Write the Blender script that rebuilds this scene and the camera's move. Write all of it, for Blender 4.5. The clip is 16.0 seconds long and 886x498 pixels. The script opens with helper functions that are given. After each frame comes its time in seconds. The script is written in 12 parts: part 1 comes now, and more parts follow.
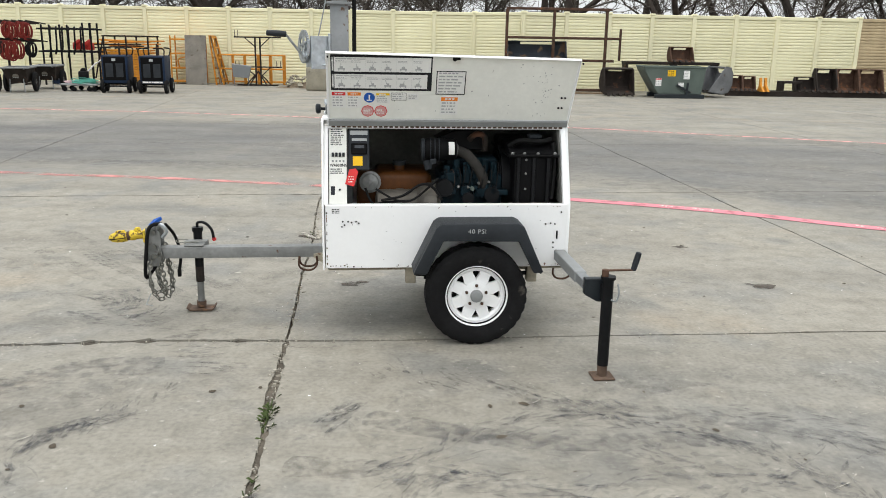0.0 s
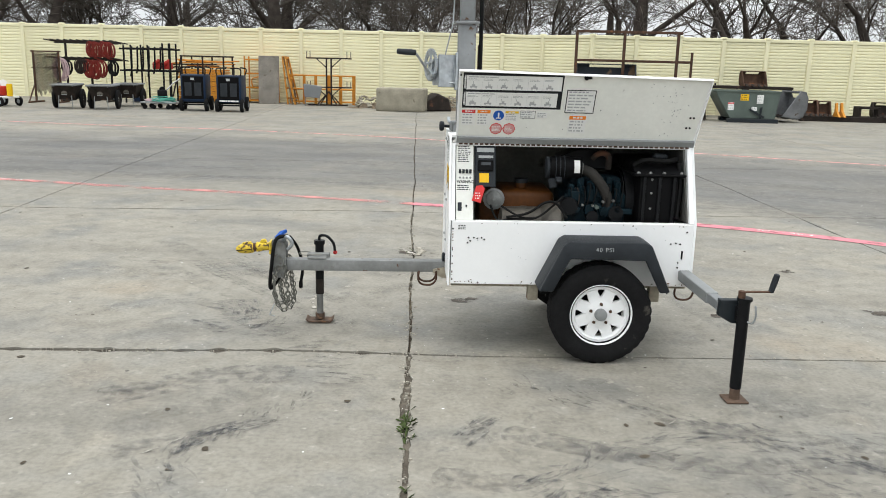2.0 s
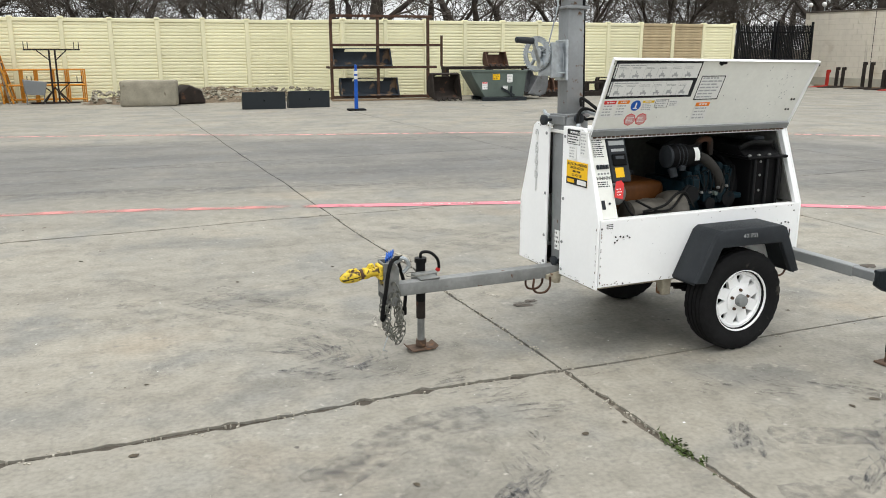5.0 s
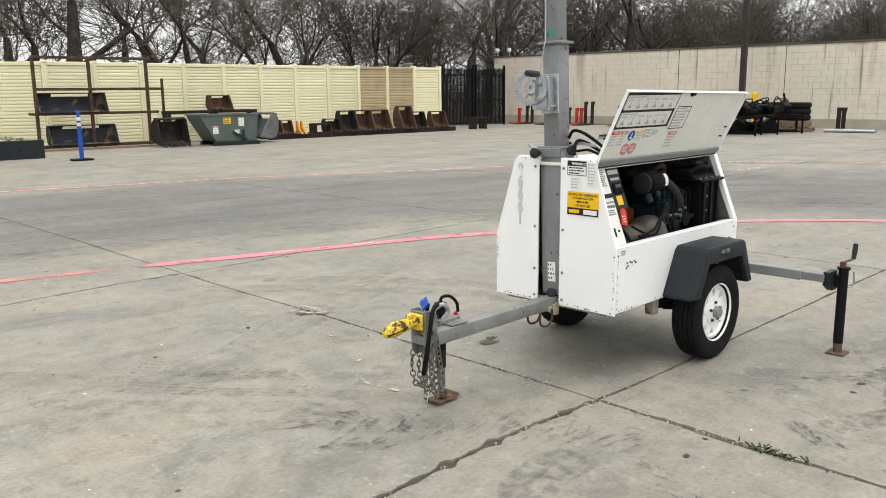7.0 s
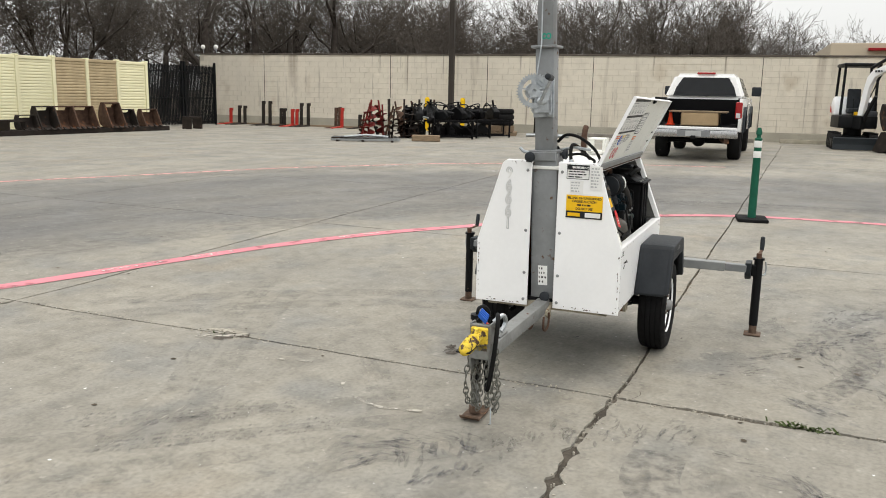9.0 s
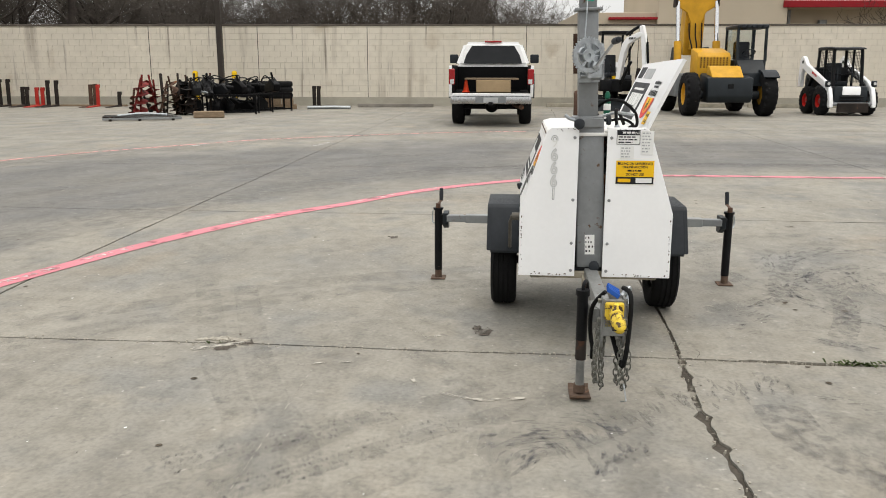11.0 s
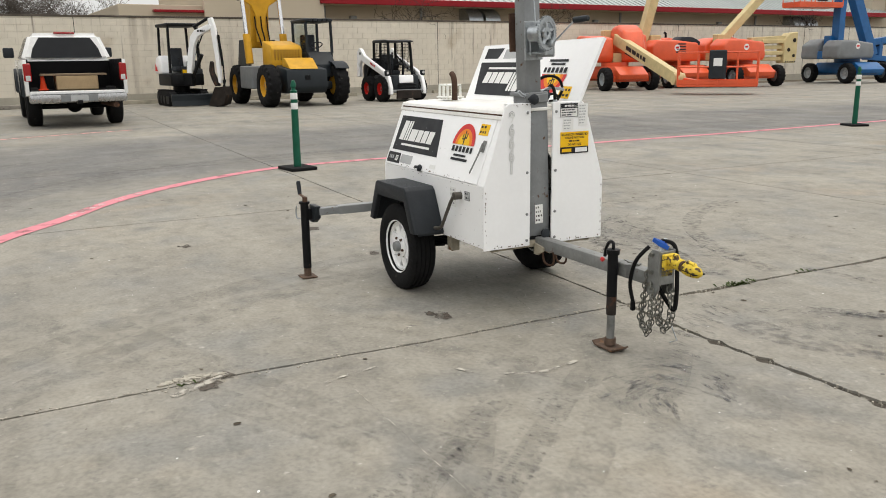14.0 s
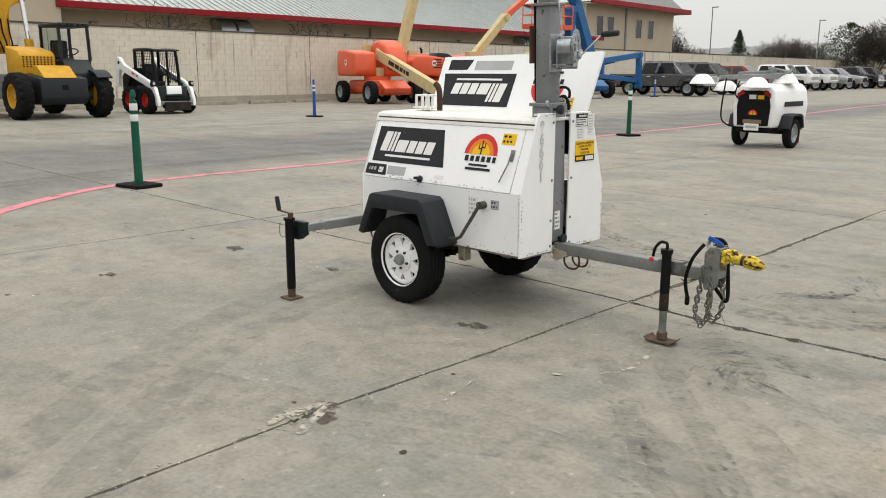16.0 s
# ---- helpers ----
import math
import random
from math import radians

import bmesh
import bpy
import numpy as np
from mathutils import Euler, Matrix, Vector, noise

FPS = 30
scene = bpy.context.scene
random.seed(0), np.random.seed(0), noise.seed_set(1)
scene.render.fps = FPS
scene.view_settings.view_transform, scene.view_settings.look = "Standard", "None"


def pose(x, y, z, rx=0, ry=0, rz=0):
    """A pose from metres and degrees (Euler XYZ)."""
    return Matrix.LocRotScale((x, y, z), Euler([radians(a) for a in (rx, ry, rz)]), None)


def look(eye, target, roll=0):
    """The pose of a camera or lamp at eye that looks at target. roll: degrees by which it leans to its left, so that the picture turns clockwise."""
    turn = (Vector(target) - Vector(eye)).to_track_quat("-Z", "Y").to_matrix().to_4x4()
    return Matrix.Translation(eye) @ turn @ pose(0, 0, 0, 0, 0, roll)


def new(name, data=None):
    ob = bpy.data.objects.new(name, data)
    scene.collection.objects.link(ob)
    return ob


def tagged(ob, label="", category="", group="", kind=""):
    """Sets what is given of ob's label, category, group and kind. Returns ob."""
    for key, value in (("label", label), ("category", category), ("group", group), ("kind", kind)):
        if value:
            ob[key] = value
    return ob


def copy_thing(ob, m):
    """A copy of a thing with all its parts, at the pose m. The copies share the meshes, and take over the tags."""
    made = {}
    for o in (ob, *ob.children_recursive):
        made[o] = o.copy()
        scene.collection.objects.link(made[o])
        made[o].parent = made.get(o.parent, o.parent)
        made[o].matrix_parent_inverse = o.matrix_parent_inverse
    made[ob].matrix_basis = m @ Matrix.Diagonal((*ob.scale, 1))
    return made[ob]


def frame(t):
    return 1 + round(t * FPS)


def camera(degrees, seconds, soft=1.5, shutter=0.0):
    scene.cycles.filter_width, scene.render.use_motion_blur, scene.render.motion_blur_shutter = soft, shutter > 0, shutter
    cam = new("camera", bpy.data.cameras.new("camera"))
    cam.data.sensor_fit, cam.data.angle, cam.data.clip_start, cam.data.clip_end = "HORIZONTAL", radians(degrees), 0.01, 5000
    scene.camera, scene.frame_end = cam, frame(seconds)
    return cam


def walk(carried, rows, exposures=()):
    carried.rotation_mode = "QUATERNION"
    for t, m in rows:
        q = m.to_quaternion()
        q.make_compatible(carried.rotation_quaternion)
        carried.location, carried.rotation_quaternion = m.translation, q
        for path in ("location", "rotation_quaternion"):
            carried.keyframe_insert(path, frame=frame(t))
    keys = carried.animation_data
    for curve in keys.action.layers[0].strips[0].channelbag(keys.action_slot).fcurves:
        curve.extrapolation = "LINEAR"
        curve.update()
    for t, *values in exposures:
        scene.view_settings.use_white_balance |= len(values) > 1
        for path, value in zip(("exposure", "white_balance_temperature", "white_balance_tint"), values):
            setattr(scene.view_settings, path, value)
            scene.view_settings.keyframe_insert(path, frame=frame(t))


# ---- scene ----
cam = camera(56.7, 16.0, 0.95)

PATH = [
    (0, (0.353, -0.078, 1.393), (0.418, 1.849, 0.901), 1.0),
    (0.5, (0.382, -0.136, 1.382), (0.369, 1.795, 0.901), 1.7),
    (1, (0.328, -0.153, 1.375), (0.259, 1.774, 0.888), 1.9),
    (1.5, (0.193, -0.148, 1.381), (0.125, 1.785, 0.914), 1.5),
    (2, (0.015, -0.107, 1.369), (-0.048, 1.831, 0.925), 1.4),
    (2.5, (-0.222, 0.045, 1.358), (-0.221, 1.980, 0.901), 1.0),
    (3, (-0.506, 0.127, 1.352), (-0.381, 2.059, 0.898), 2.2),
    (3.5, (-0.832, 0.216, 1.373), (-0.601, 2.136, 0.901), 2.4),
    (4, (-1.160, 0.385, 1.347), (-0.803, 2.278, 0.847), 2.6),
    (4.2, (-1.291, 0.411, 1.369), (-0.869, 2.293, 0.877), 2.3),
    (6.3, (-2.687, 1.082, 1.367), (-1.636, 2.723, 0.962), -1.9),
    (6.5, (-2.774, 1.175, 1.350), (-1.632, 2.758, 0.963), -1.5),
    (7, (-2.993, 1.448, 1.336), (-1.717, 2.928, 0.961), -0.6),
    (7.5, (-3.268, 1.691, 1.337), (-1.873, 3.044, 0.912), -0.4),
    (8, (-3.456, 1.989, 1.312), (-1.939, 3.198, 0.868), 0.2),
    (8.5, (-3.584, 2.340, 1.320), (-1.952, 3.410, 0.936), 0.7),
    (9, (-3.738, 2.699, 1.325), (-1.996, 3.588, 0.957), 1.2),
    (9.2, (-3.756, 2.842, 1.315), (-1.983, 3.661, 0.936), 1.1),
    (11.3, (-3.948, 4.301, 1.279), (-2.017, 4.515, 0.856), 0.3),
    (11.5, (-3.954, 4.446, 1.270), (-2.014, 4.584, 0.850), 0.5),
    (12, (-3.983, 4.788, 1.282), (-2.042, 4.751, 0.846), 0.1),
    (12.5, (-3.893, 5.119, 1.243), (-1.971, 4.931, 0.763), 0.4),
    (13, (-3.859, 5.434, 1.253), (-1.957, 5.041, 0.819), 0.0),
    (13.5, (-3.777, 5.765, 1.263), (-1.933, 5.143, 0.851), -0.6),
    (14, (-3.595, 6.055, 1.231), (-1.814, 5.288, 0.787), -0.8),
    (14.5, (-3.460, 6.400, 1.228), (-1.742, 5.487, 0.809), -0.1),
    (15, (-3.268, 6.690, 1.239), (-1.633, 5.639, 0.817), -0.4),
    (15.5, (-3.007, 6.940, 1.221), (-1.459, 5.766, 0.792), -0.2),
    (16, (-2.801, 7.240, 1.221), (-1.352, 5.942, 0.804), 0.2),
]
walk(cam, [(t, look(eye, target, roll)) for t, eye, target, roll in PATH],
     [(0.0, 0.33, 6500, 7), (3.0, 0.35, 6420, 6), (6.5, 0.38, 6700, 7), (7.2, 0.36, 6720, 7), (8.0, 0.33, 6570, 6), (8.5, 0.28, 6780, 7), (9.0, 0.26, 6800, 8), (13.0, 0.12, 6850, 9), (16.0, 0.07, 6850, 8)])

# ---- light ----
world = bpy.data.worlds.new("world")
scene.world = world
world.use_nodes = True
wn, wl = world.node_tree.nodes, world.node_tree.links
sky = wn.new("ShaderNodeTexSky")
sky.sky_type = "NISHITA"
sky.sun_disc = False
sky.sun_elevation, sky.sun_rotation = radians(78), radians(200)
sky.dust_density, sky.air_density, sky.ozone_density = 6.0, 1.0, 1.0
veil = wn.new("ShaderNodeMixRGB")          # the high cloud sheet evens the sky out
veil.inputs[0].default_value = 0.86
veil.inputs[2].default_value = (7.9, 8.05, 8.3, 1)
wl.new(sky.outputs[0], veil.inputs[1])
# an overcast sky is brightest overhead and about a third of that at the horizon
up = wn.new("ShaderNodeSeparateXYZ")
wl.new(wn.new("ShaderNodeTexCoord").outputs["Generated"], up.inputs[0])
rise = wn.new("ShaderNodeMapRange")
rise.inputs[1].default_value, rise.inputs[2].default_value = 0.0, 0.75
rise.inputs[3].default_value, rise.inputs[4].default_value = 0.90, 1.80
wl.new(up.outputs[2], rise.inputs[0])
grade = wn.new("ShaderNodeVectorMath")
grade.operation = "SCALE"
wl.new(veil.outputs[0], grade.inputs[0])
wl.new(rise.outputs[0], grade.inputs["Scale"])
wl.new(grade.outputs[0], wn["Background"].inputs[0])
wn["Background"].inputs[1].default_value = 0.105
sun = new("sun", bpy.data.lights.new("sun", "SUN"))
sun.data.energy, sun.data.angle, sun.data.color = 0.7, radians(40), (1.0, 0.96, 0.9)
sun.matrix_world = look((0, 0, 30), (3, 5, 0))


# ---- materials ----
def ramp_mix(nt, fac, a, b):
    m = nt.nodes.new("ShaderNodeMixRGB")
    nt.links.new(fac, m.inputs[0])
    for i, c in ((1, a), (2, b)):
        if isinstance(c, tuple):
            m.inputs[i].default_value = (*c, 1)
        else:
            nt.links.new(c, m.inputs[i])
    return m.outputs[0]


def noise_fac(nt, coord, scale, lo, hi, detail=5.0, stretch=None):
    if stretch:
        mp = nt.nodes.new("ShaderNodeMapping")
        mp.inputs["Scale"].default_value = stretch
        nt.links.new(coord, mp.inputs[0])
        coord = mp.outputs[0]
    n = nt.nodes.new("ShaderNodeTexNoise")
    n.inputs["Scale"].default_value, n.inputs["Detail"].default_value = scale, detail
    nt.links.new(coord, n.inputs["Vector"])
    r = nt.nodes.new("ShaderNodeMapRange")
    r.inputs[1].default_value, r.inputs[2].default_value = lo, hi
    nt.links.new(n.outputs[0], r.inputs[0])
    return r.outputs[0]


def mat(name, base, rough=0.6, metal=0.0, vary=0.12, scale=4.0, wear=None, wear_amount=0.0, wear_scale=9.0, bump=0.15, bump_scale=60.0,
        fine=40.0, rand=0.0, coat=0.0, stretch=None, islands=False):
    """Base colour varied at two scales, patches of wear of another colour, fine relief."""
    m = bpy.data.materials.new(name)
    m.use_nodes = True
    nt = m.node_tree
    p = nt.nodes["Principled BSDF"]
    tc = nt.nodes.new("ShaderNodeTexCoord").outputs["Object"]
    dark = tuple(c * (1 - vary) for c in base)
    light = tuple(min(1, c * (1 + vary)) for c in base)
    col = ramp_mix(nt, noise_fac(nt, tc, scale, 0.3, 0.7, stretch=stretch), dark, light)
    grain = nt.nodes.new("ShaderNodeMixRGB")
    grain.blend_type = "MULTIPLY"
    nt.links.new(noise_fac(nt, tc, fine, 0.25, 0.6, stretch=stretch), grain.inputs[0])
    nt.links.new(col, grain.inputs[1])
    g = 1 - vary * 0.8
    grain.inputs[2].default_value = (g, g, g, 1)
    grain_inv = grain.outputs[0]
    col = grain_inv
    if rand:
        hs = nt.nodes.new("ShaderNodeHueSaturation")
        r = nt.nodes.new("ShaderNodeMapRange")
        r.inputs[3].default_value, r.inputs[4].default_value = 1 - rand, 1 + rand
        if islands:
            src = nt.nodes.new("ShaderNodeNewGeometry").outputs["Random Per Island"]
        else:
            src = nt.nodes.new("ShaderNodeObjectInfo").outputs["Random"]
        nt.links.new(src, r.inputs[0])
        nt.links.new(r.outputs[0], hs.inputs["Value"])
        nt.links.new(col, hs.inputs["Color"])
        col = hs.outputs[0]
    if wear:
        lo = 0.78 - wear_amount * 0.5
        w = noise_fac(nt, tc, wear_scale, lo, lo + 0.07, 8.0, stretch=stretch)
        col = ramp_mix(nt, w, col, wear)
        rr = nt.nodes.new("ShaderNodeMapRange")
        rr.inputs[3].default_value, rr.inputs[4].default_value = rough, min(1, rough + 0.3)
        nt.links.new(w, rr.inputs[0])
        nt.links.new(rr.outputs[0], p.inputs["Roughness"])
    else:
        rv = nt.nodes.new("ShaderNodeMapRange")
        rv.inputs[3].default_value, rv.inputs[4].default_value = max(0.03, rough - 0.07), min(1, rough + 0.07)
        nt.links.new(noise_fac(nt, tc, scale * 2.3, 0.3, 0.7), rv.inputs[0])
        nt.links.new(rv.outputs[0], p.inputs["Roughness"])
    nt.links.new(col, p.inputs["Base Color"])
    p.inputs["Metallic"].default_value = metal
    if rough >= 0.45 and not coat:
        p.inputs["Specular IOR Level"].default_value = 0.22
    p.inputs["Coat Weight"].default_value = coat
    if bump:
        b = nt.nodes.new("ShaderNodeBump")
        b.inputs["Strength"].default_value, b.inputs["Distance"].default_value = bump, 0.004
        nt.links.new(noise_fac(nt, tc, bump_scale, 0.2, 0.8), b.inputs["Height"])
        nt.links.new(b.outputs[0], p.inputs["Normal"])
    return m


def glass_mat(name, tint=(0.75, 0.8, 0.8)):
    m = bpy.data.materials.new(name)
    m.use_nodes = True
    p = m.node_tree.nodes["Principled BSDF"]
    p.inputs["Base Color"].default_value = (*tint, 1)
    p.inputs["Roughness"].default_value = 0.04
    p.inputs["Transmission Weight"].default_value = 1.0
    p.inputs["IOR"].default_value = 1.1
    return m


RUST = (0.14, 0.062, 0.032)
white_paint = mat("white_paint", (0.88, 0.885, 0.885), 0.38, vary=0.03, scale=2.5, wear=(0.42, 0.37, 0.31), wear_amount=0.06, wear_scale=14, bump=0.05, coat=0.1)
cream_paint = mat("cream_paint", (0.80, 0.805, 0.755), 0.45, vary=0.06, scale=3, wear=(0.3, 0.28, 0.25), wear_amount=0.05, wear_scale=18, bump=0.06)
roof_paint = mat("roof_paint", (0.76, 0.75, 0.72), 0.55, vary=0.1, scale=4, wear=(0.30, 0.2, 0.13), wear_amount=0.17, wear_scale=11, bump=0.1)
tongue_grey = mat("worn_tongue_paint", (0.23, 0.235, 0.23), 0.5, 0.15, vary=0.2, scale=6, wear=(0.12, 0.06, 0.035), wear_amount=0.24, wear_scale=22, bump=0.12)
grey_steel = mat("grey_steel", (0.27, 0.28, 0.28), 0.5, 0.25, vary=0.12, scale=5, wear=(0.12, 0.09, 0.07), wear_amount=0.1, wear_scale=16)
mast_grey = mat("mast_grey_paint", (0.235, 0.245, 0.25), 0.5, 0.2, vary=0.14, scale=5, wear=(0.13, 0.08, 0.05), wear_amount=0.30, wear_scale=26)
galv = mat("galvanised_steel", (0.44, 0.47, 0.49), 0.40, 0.75, vary=0.22, scale=22, bump=0.08)
dull_galv = mat("dull_galvanised_plate", (0.235, 0.24, 0.232), 0.55, 0.4, vary=0.25, scale=14, wear=(0.12, 0.085, 0.06), wear_amount=0.22, wear_scale=24)
foot_rust = mat("pale_rusty_steel", (0.13, 0.088, 0.064), 0.85, 0.05, vary=0.3, scale=18, wear=(0.20, 0.115, 0.07), wear_amount=0.4, wear_scale=20, bump=0.3)
chassis_paint = mat("dirty_chassis_paint", (0.40, 0.36, 0.28), 0.7, vary=0.25, scale=9, wear=(0.15, 0.075, 0.04), wear_amount=0.36, wear_scale=16, bump=0.15)
chain_steel = mat("chain_steel", (0.22, 0.22, 0.195), 0.5, 0.7, vary=0.3, scale=40, wear=RUST, wear_amount=0.2, wear_scale=30)
black_plastic = mat("black_plastic", (0.026, 0.030, 0.035), 0.55, vary=0.2, scale=5, bump=0.2, bump_scale=250, wear=(0.11, 0.11, 0.11), wear_amount=0.12, wear_scale=10)
black_steel = mat("black_steel", (0.008, 0.0085, 0.0095), 0.5, 0.1, vary=0.25, scale=8, wear=(0.1, 0.07, 0.05), wear_amount=0.12, wear_scale=22)
rubber = mat("tyre_rubber", (0.012, 0.012, 0.0125), 0.85, vary=0.25, scale=6, wear=(0.09, 0.083, 0.07), wear_amount=0.22, wear_scale=7, bump=0.3, bump_scale=120)
jack_rust = mat("rusted_black_tube", (0.035, 0.028, 0.024), 0.7, 0.1, vary=0.3, scale=9, wear=(0.085, 0.045, 0.03), wear_amount=0.35, wear_scale=12, bump=0.2)
rust_steel = mat("rusty_steel", (0.10, 0.058, 0.04), 0.85, 0.1, vary=0.35, scale=7, wear=(0.2, 0.09, 0.045), wear_amount=0.32, wear_scale=6, bump=0.35)
dark_rust = mat("dark_rusty_steel", (0.032, 0.025, 0.021), 0.8, 0.1, vary=0.35, scale=5, wear=(0.11, 0.055, 0.035), wear_amount=0.3, wear_scale=5, bump=0.3)
yellow_worn = mat("worn_yellow_paint", (0.70, 0.50, 0.05), 0.55, vary=0.2, scale=30, wear=(0.09, 0.06, 0.035), wear_amount=0.50, wear_scale=46)
yellow_paint = mat("yellow_paint", (0.62, 0.33, 0.025), 0.45, vary=0.12, scale=4, wear=(0.12, 0.08, 0.05), wear_amount=0.1, wear_scale=9)
bright_yellow = mat("bright_yellow", (0.80, 0.50, 0.01), 0.5, vary=0.06, bump=0)
orange_scaffold = mat("scaffold_yellow", (0.60, 0.25, 0.03), 0.55, vary=0.15, scale=5, wear=(0.2, 0.11, 0.05), wear_amount=0.15)
orange_paint = mat("orange_paint", (0.72, 0.098, 0.030), 0.42, vary=0.08, scale=3, wear=(0.24, 0.07, 0.04), wear_amount=0.06, bump=0.04, coat=0.1)
beige_paint = mat("beige_paint", (0.58, 0.47, 0.25), 0.5, vary=0.1, scale=4, wear=(0.2, 0.15, 0.09), wear_amount=0.1)
blue_paint = mat("blue_paint", (0.006, 0.105, 0.30), 0.42, vary=0.14, scale=4, wear=(0.05, 0.06, 0.08), wear_amount=0.09)
blue_post = mat("blue_post_plastic", (0.015, 0.09, 0.42), 0.5, vary=0.1, bump=0.05)
green_post = mat("green_post_plastic", (0.008, 0.10, 0.058), 0.5, vary=0.15, bump=0.05)
navy_paint = mat("navy_paint", (0.008, 0.021, 0.05), 0.5, vary=0.25, scale=6, wear=(0.06, 0.06, 0.06), wear_amount=0.15)
bin_green = mat("bin_green_paint", (0.10, 0.125, 0.11), 0.55, vary=0.15, scale=3, wear=(0.1, 0.07, 0.05), wear_amount=0.12)
charcoal = mat("charcoal_paint", (0.014, 0.019, 0.023), 0.5, vary=0.15, scale=4, wear=(0.12, 0.11, 0.1), wear_amount=0.1)
# bay_grey is set dark, so the shade inside the bay is in its colour
bay_grey = mat("shaded_bay_paint", (0.13, 0.13, 0.12), 0.7, vary=0.3, scale=3, wear=(0.04, 0.036, 0.03), wear_amount=0.3, wear_scale=5)
machine_grey = mat("machine_grey_paint", (0.2, 0.21, 0.215), 0.5, vary=0.1, scale=3)
auger_red = mat("worn_auger_red", (0.20, 0.022, 0.018), 0.6, vary=0.3, scale=6, wear=(0.045, 0.03, 0.025), wear_amount=0.45, wear_scale=7)
red_paint = mat("red_paint", (0.42, 0.03, 0.02), 0.5, vary=0.15, scale=5, wear=RUST, wear_amount=0.15)
red_rim = mat("red_rim", (0.55, 0.02, 0.015), 0.45, vary=0.1)
tank_orange = mat("amber_plastic", (0.10, 0.034, 0.006), 0.5, vary=0.3, scale=5, bump=0.05)
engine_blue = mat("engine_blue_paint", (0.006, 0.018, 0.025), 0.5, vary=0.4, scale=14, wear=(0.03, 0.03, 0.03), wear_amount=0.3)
alu = mat("dull_aluminium", (0.12, 0.11, 0.095), 0.5, 0.5, vary=0.2, scale=12, wear=(0.12, 0.08, 0.05), wear_amount=0.15)
hose_black = mat("black_hose", (0.009, 0.009, 0.009), 0.6, vary=0.2, bump=0.1)
print_black = mat("print_black", (0.016, 0.017, 0.02), 0.5, vary=0.1, bump=0)
print_white = mat("print_white", (0.78, 0.78, 0.76), 0.5, vary=0.04, bump=0)
print_grey = mat("print_grey", (0.42, 0.43, 0.43), 0.5, vary=0.08, bump=0)
print_red = mat("print_red", (0.62, 0.04, 0.04), 0.5, vary=0.05, bump=0)
print_pink = mat("print_pale_red", (0.62, 0.30, 0.29), 0.5, vary=0.05, bump=0)
print_orange = mat("print_orange", (0.80, 0.22, 0.02), 0.5, vary=0.05, bump=0)
print_blue = mat("print_blue", (0.02, 0.10, 0.42), 0.5, vary=0.05, bump=0)
print_yellow = mat("print_yellow", (0.85, 0.50, 0.015), 0.5, vary=0.05, bump=0)
wood = mat("weathered_wood", (0.26, 0.19, 0.125), 0.8, vary=0.25, scale=6, stretch=(1, 8, 8), bump=0.3)
old_board = mat("grey_old_board", (0.24, 0.22, 0.19), 0.85, vary=0.25, scale=3, wear=(0.12, 0.1, 0.08), wear_amount=0.3)
concrete_old = mat("old_concrete", (0.30, 0.275, 0.215), 0.9, vary=0.2, scale=4, wear=(0.17, 0.15, 0.11), wear_amount=0.25, bump=0.5, bump_scale=40)
fence_cream = mat("cream_fence_paint", (0.80, 0.76, 0.52), 0.8, vary=0.05, scale=1.2, wear=(0.6, 0.52, 0.33), wear_amount=0.12, wear_scale=2.5, rand=0.05, bump=0.3)
fence_tan = mat("bare_tan_fence_concrete", (0.50, 0.40, 0.25), 0.85, vary=0.12, scale=2, rand=0.06, bump=0.3)
block_old = mat("painted_block_cap", (0.58, 0.54, 0.455), 0.85, vary=0.08, scale=1.5, wear=(0.44, 0.38, 0.30), wear_amount=0.14, wear_scale=1.2, rand=0.05, bump=0.3, islands=True)


def wall_material(name, base, dark):
    """Old masonry paint: soft clouds, damp bands and thin run-off streaks, in place coordinates."""
    m = bpy.data.materials.new(name)
    m.use_nodes = True
    nt = m.node_tree
    p = nt.nodes["Principled BSDF"]
    pos = nt.nodes.new("ShaderNodeNewGeometry").outputs["Position"]
    c = ramp_mix(nt, noise_fac(nt, pos, 0.5, 0.3, 0.7), tuple(v * 0.90 for v in base), base)
    c = ramp_mix(nt, noise_fac(nt, pos, 3.0, 0.45, 0.75, 8), c, tuple(v * 0.86 for v in base))
    c = ramp_mix(nt, noise_fac(nt, pos, 1.0, 0.60, 0.74, 6, stretch=(2.2, 2.2, 0.16)), c, dark)
    c = ramp_mix(nt, noise_fac(nt, pos, 1.0, 0.62, 0.74, 8, stretch=(7.0, 7.0, 0.35)), c, tuple(v * 0.72 for v in dark))
    c = ramp_mix(nt, noise_fac(nt, pos, 0.8, 0.60, 0.80, 7), c, (dark[0], dark[1] * 0.92, dark[2] * 0.8))
    c = ramp_mix(nt, noise_fac(nt, pos, 1.4, 0.66, 0.80, 7, stretch=(1, 1, 4)), c, tuple(min(0.8, v * 1.12) for v in base))
    nt.links.new(c, p.inputs["Base Color"])
    p.inputs["Roughness"].default_value = 0.88
    b = nt.nodes.new("ShaderNodeBump")
    b.inputs["Strength"].default_value, b.inputs["Distance"].default_value = 0.35, 0.004
    nt.links.new(noise_fac(nt, pos, 45, 0.2, 0.8), b.inputs["Height"])
    nt.links.new(b.outputs[0], p.inputs["Normal"])
    return m


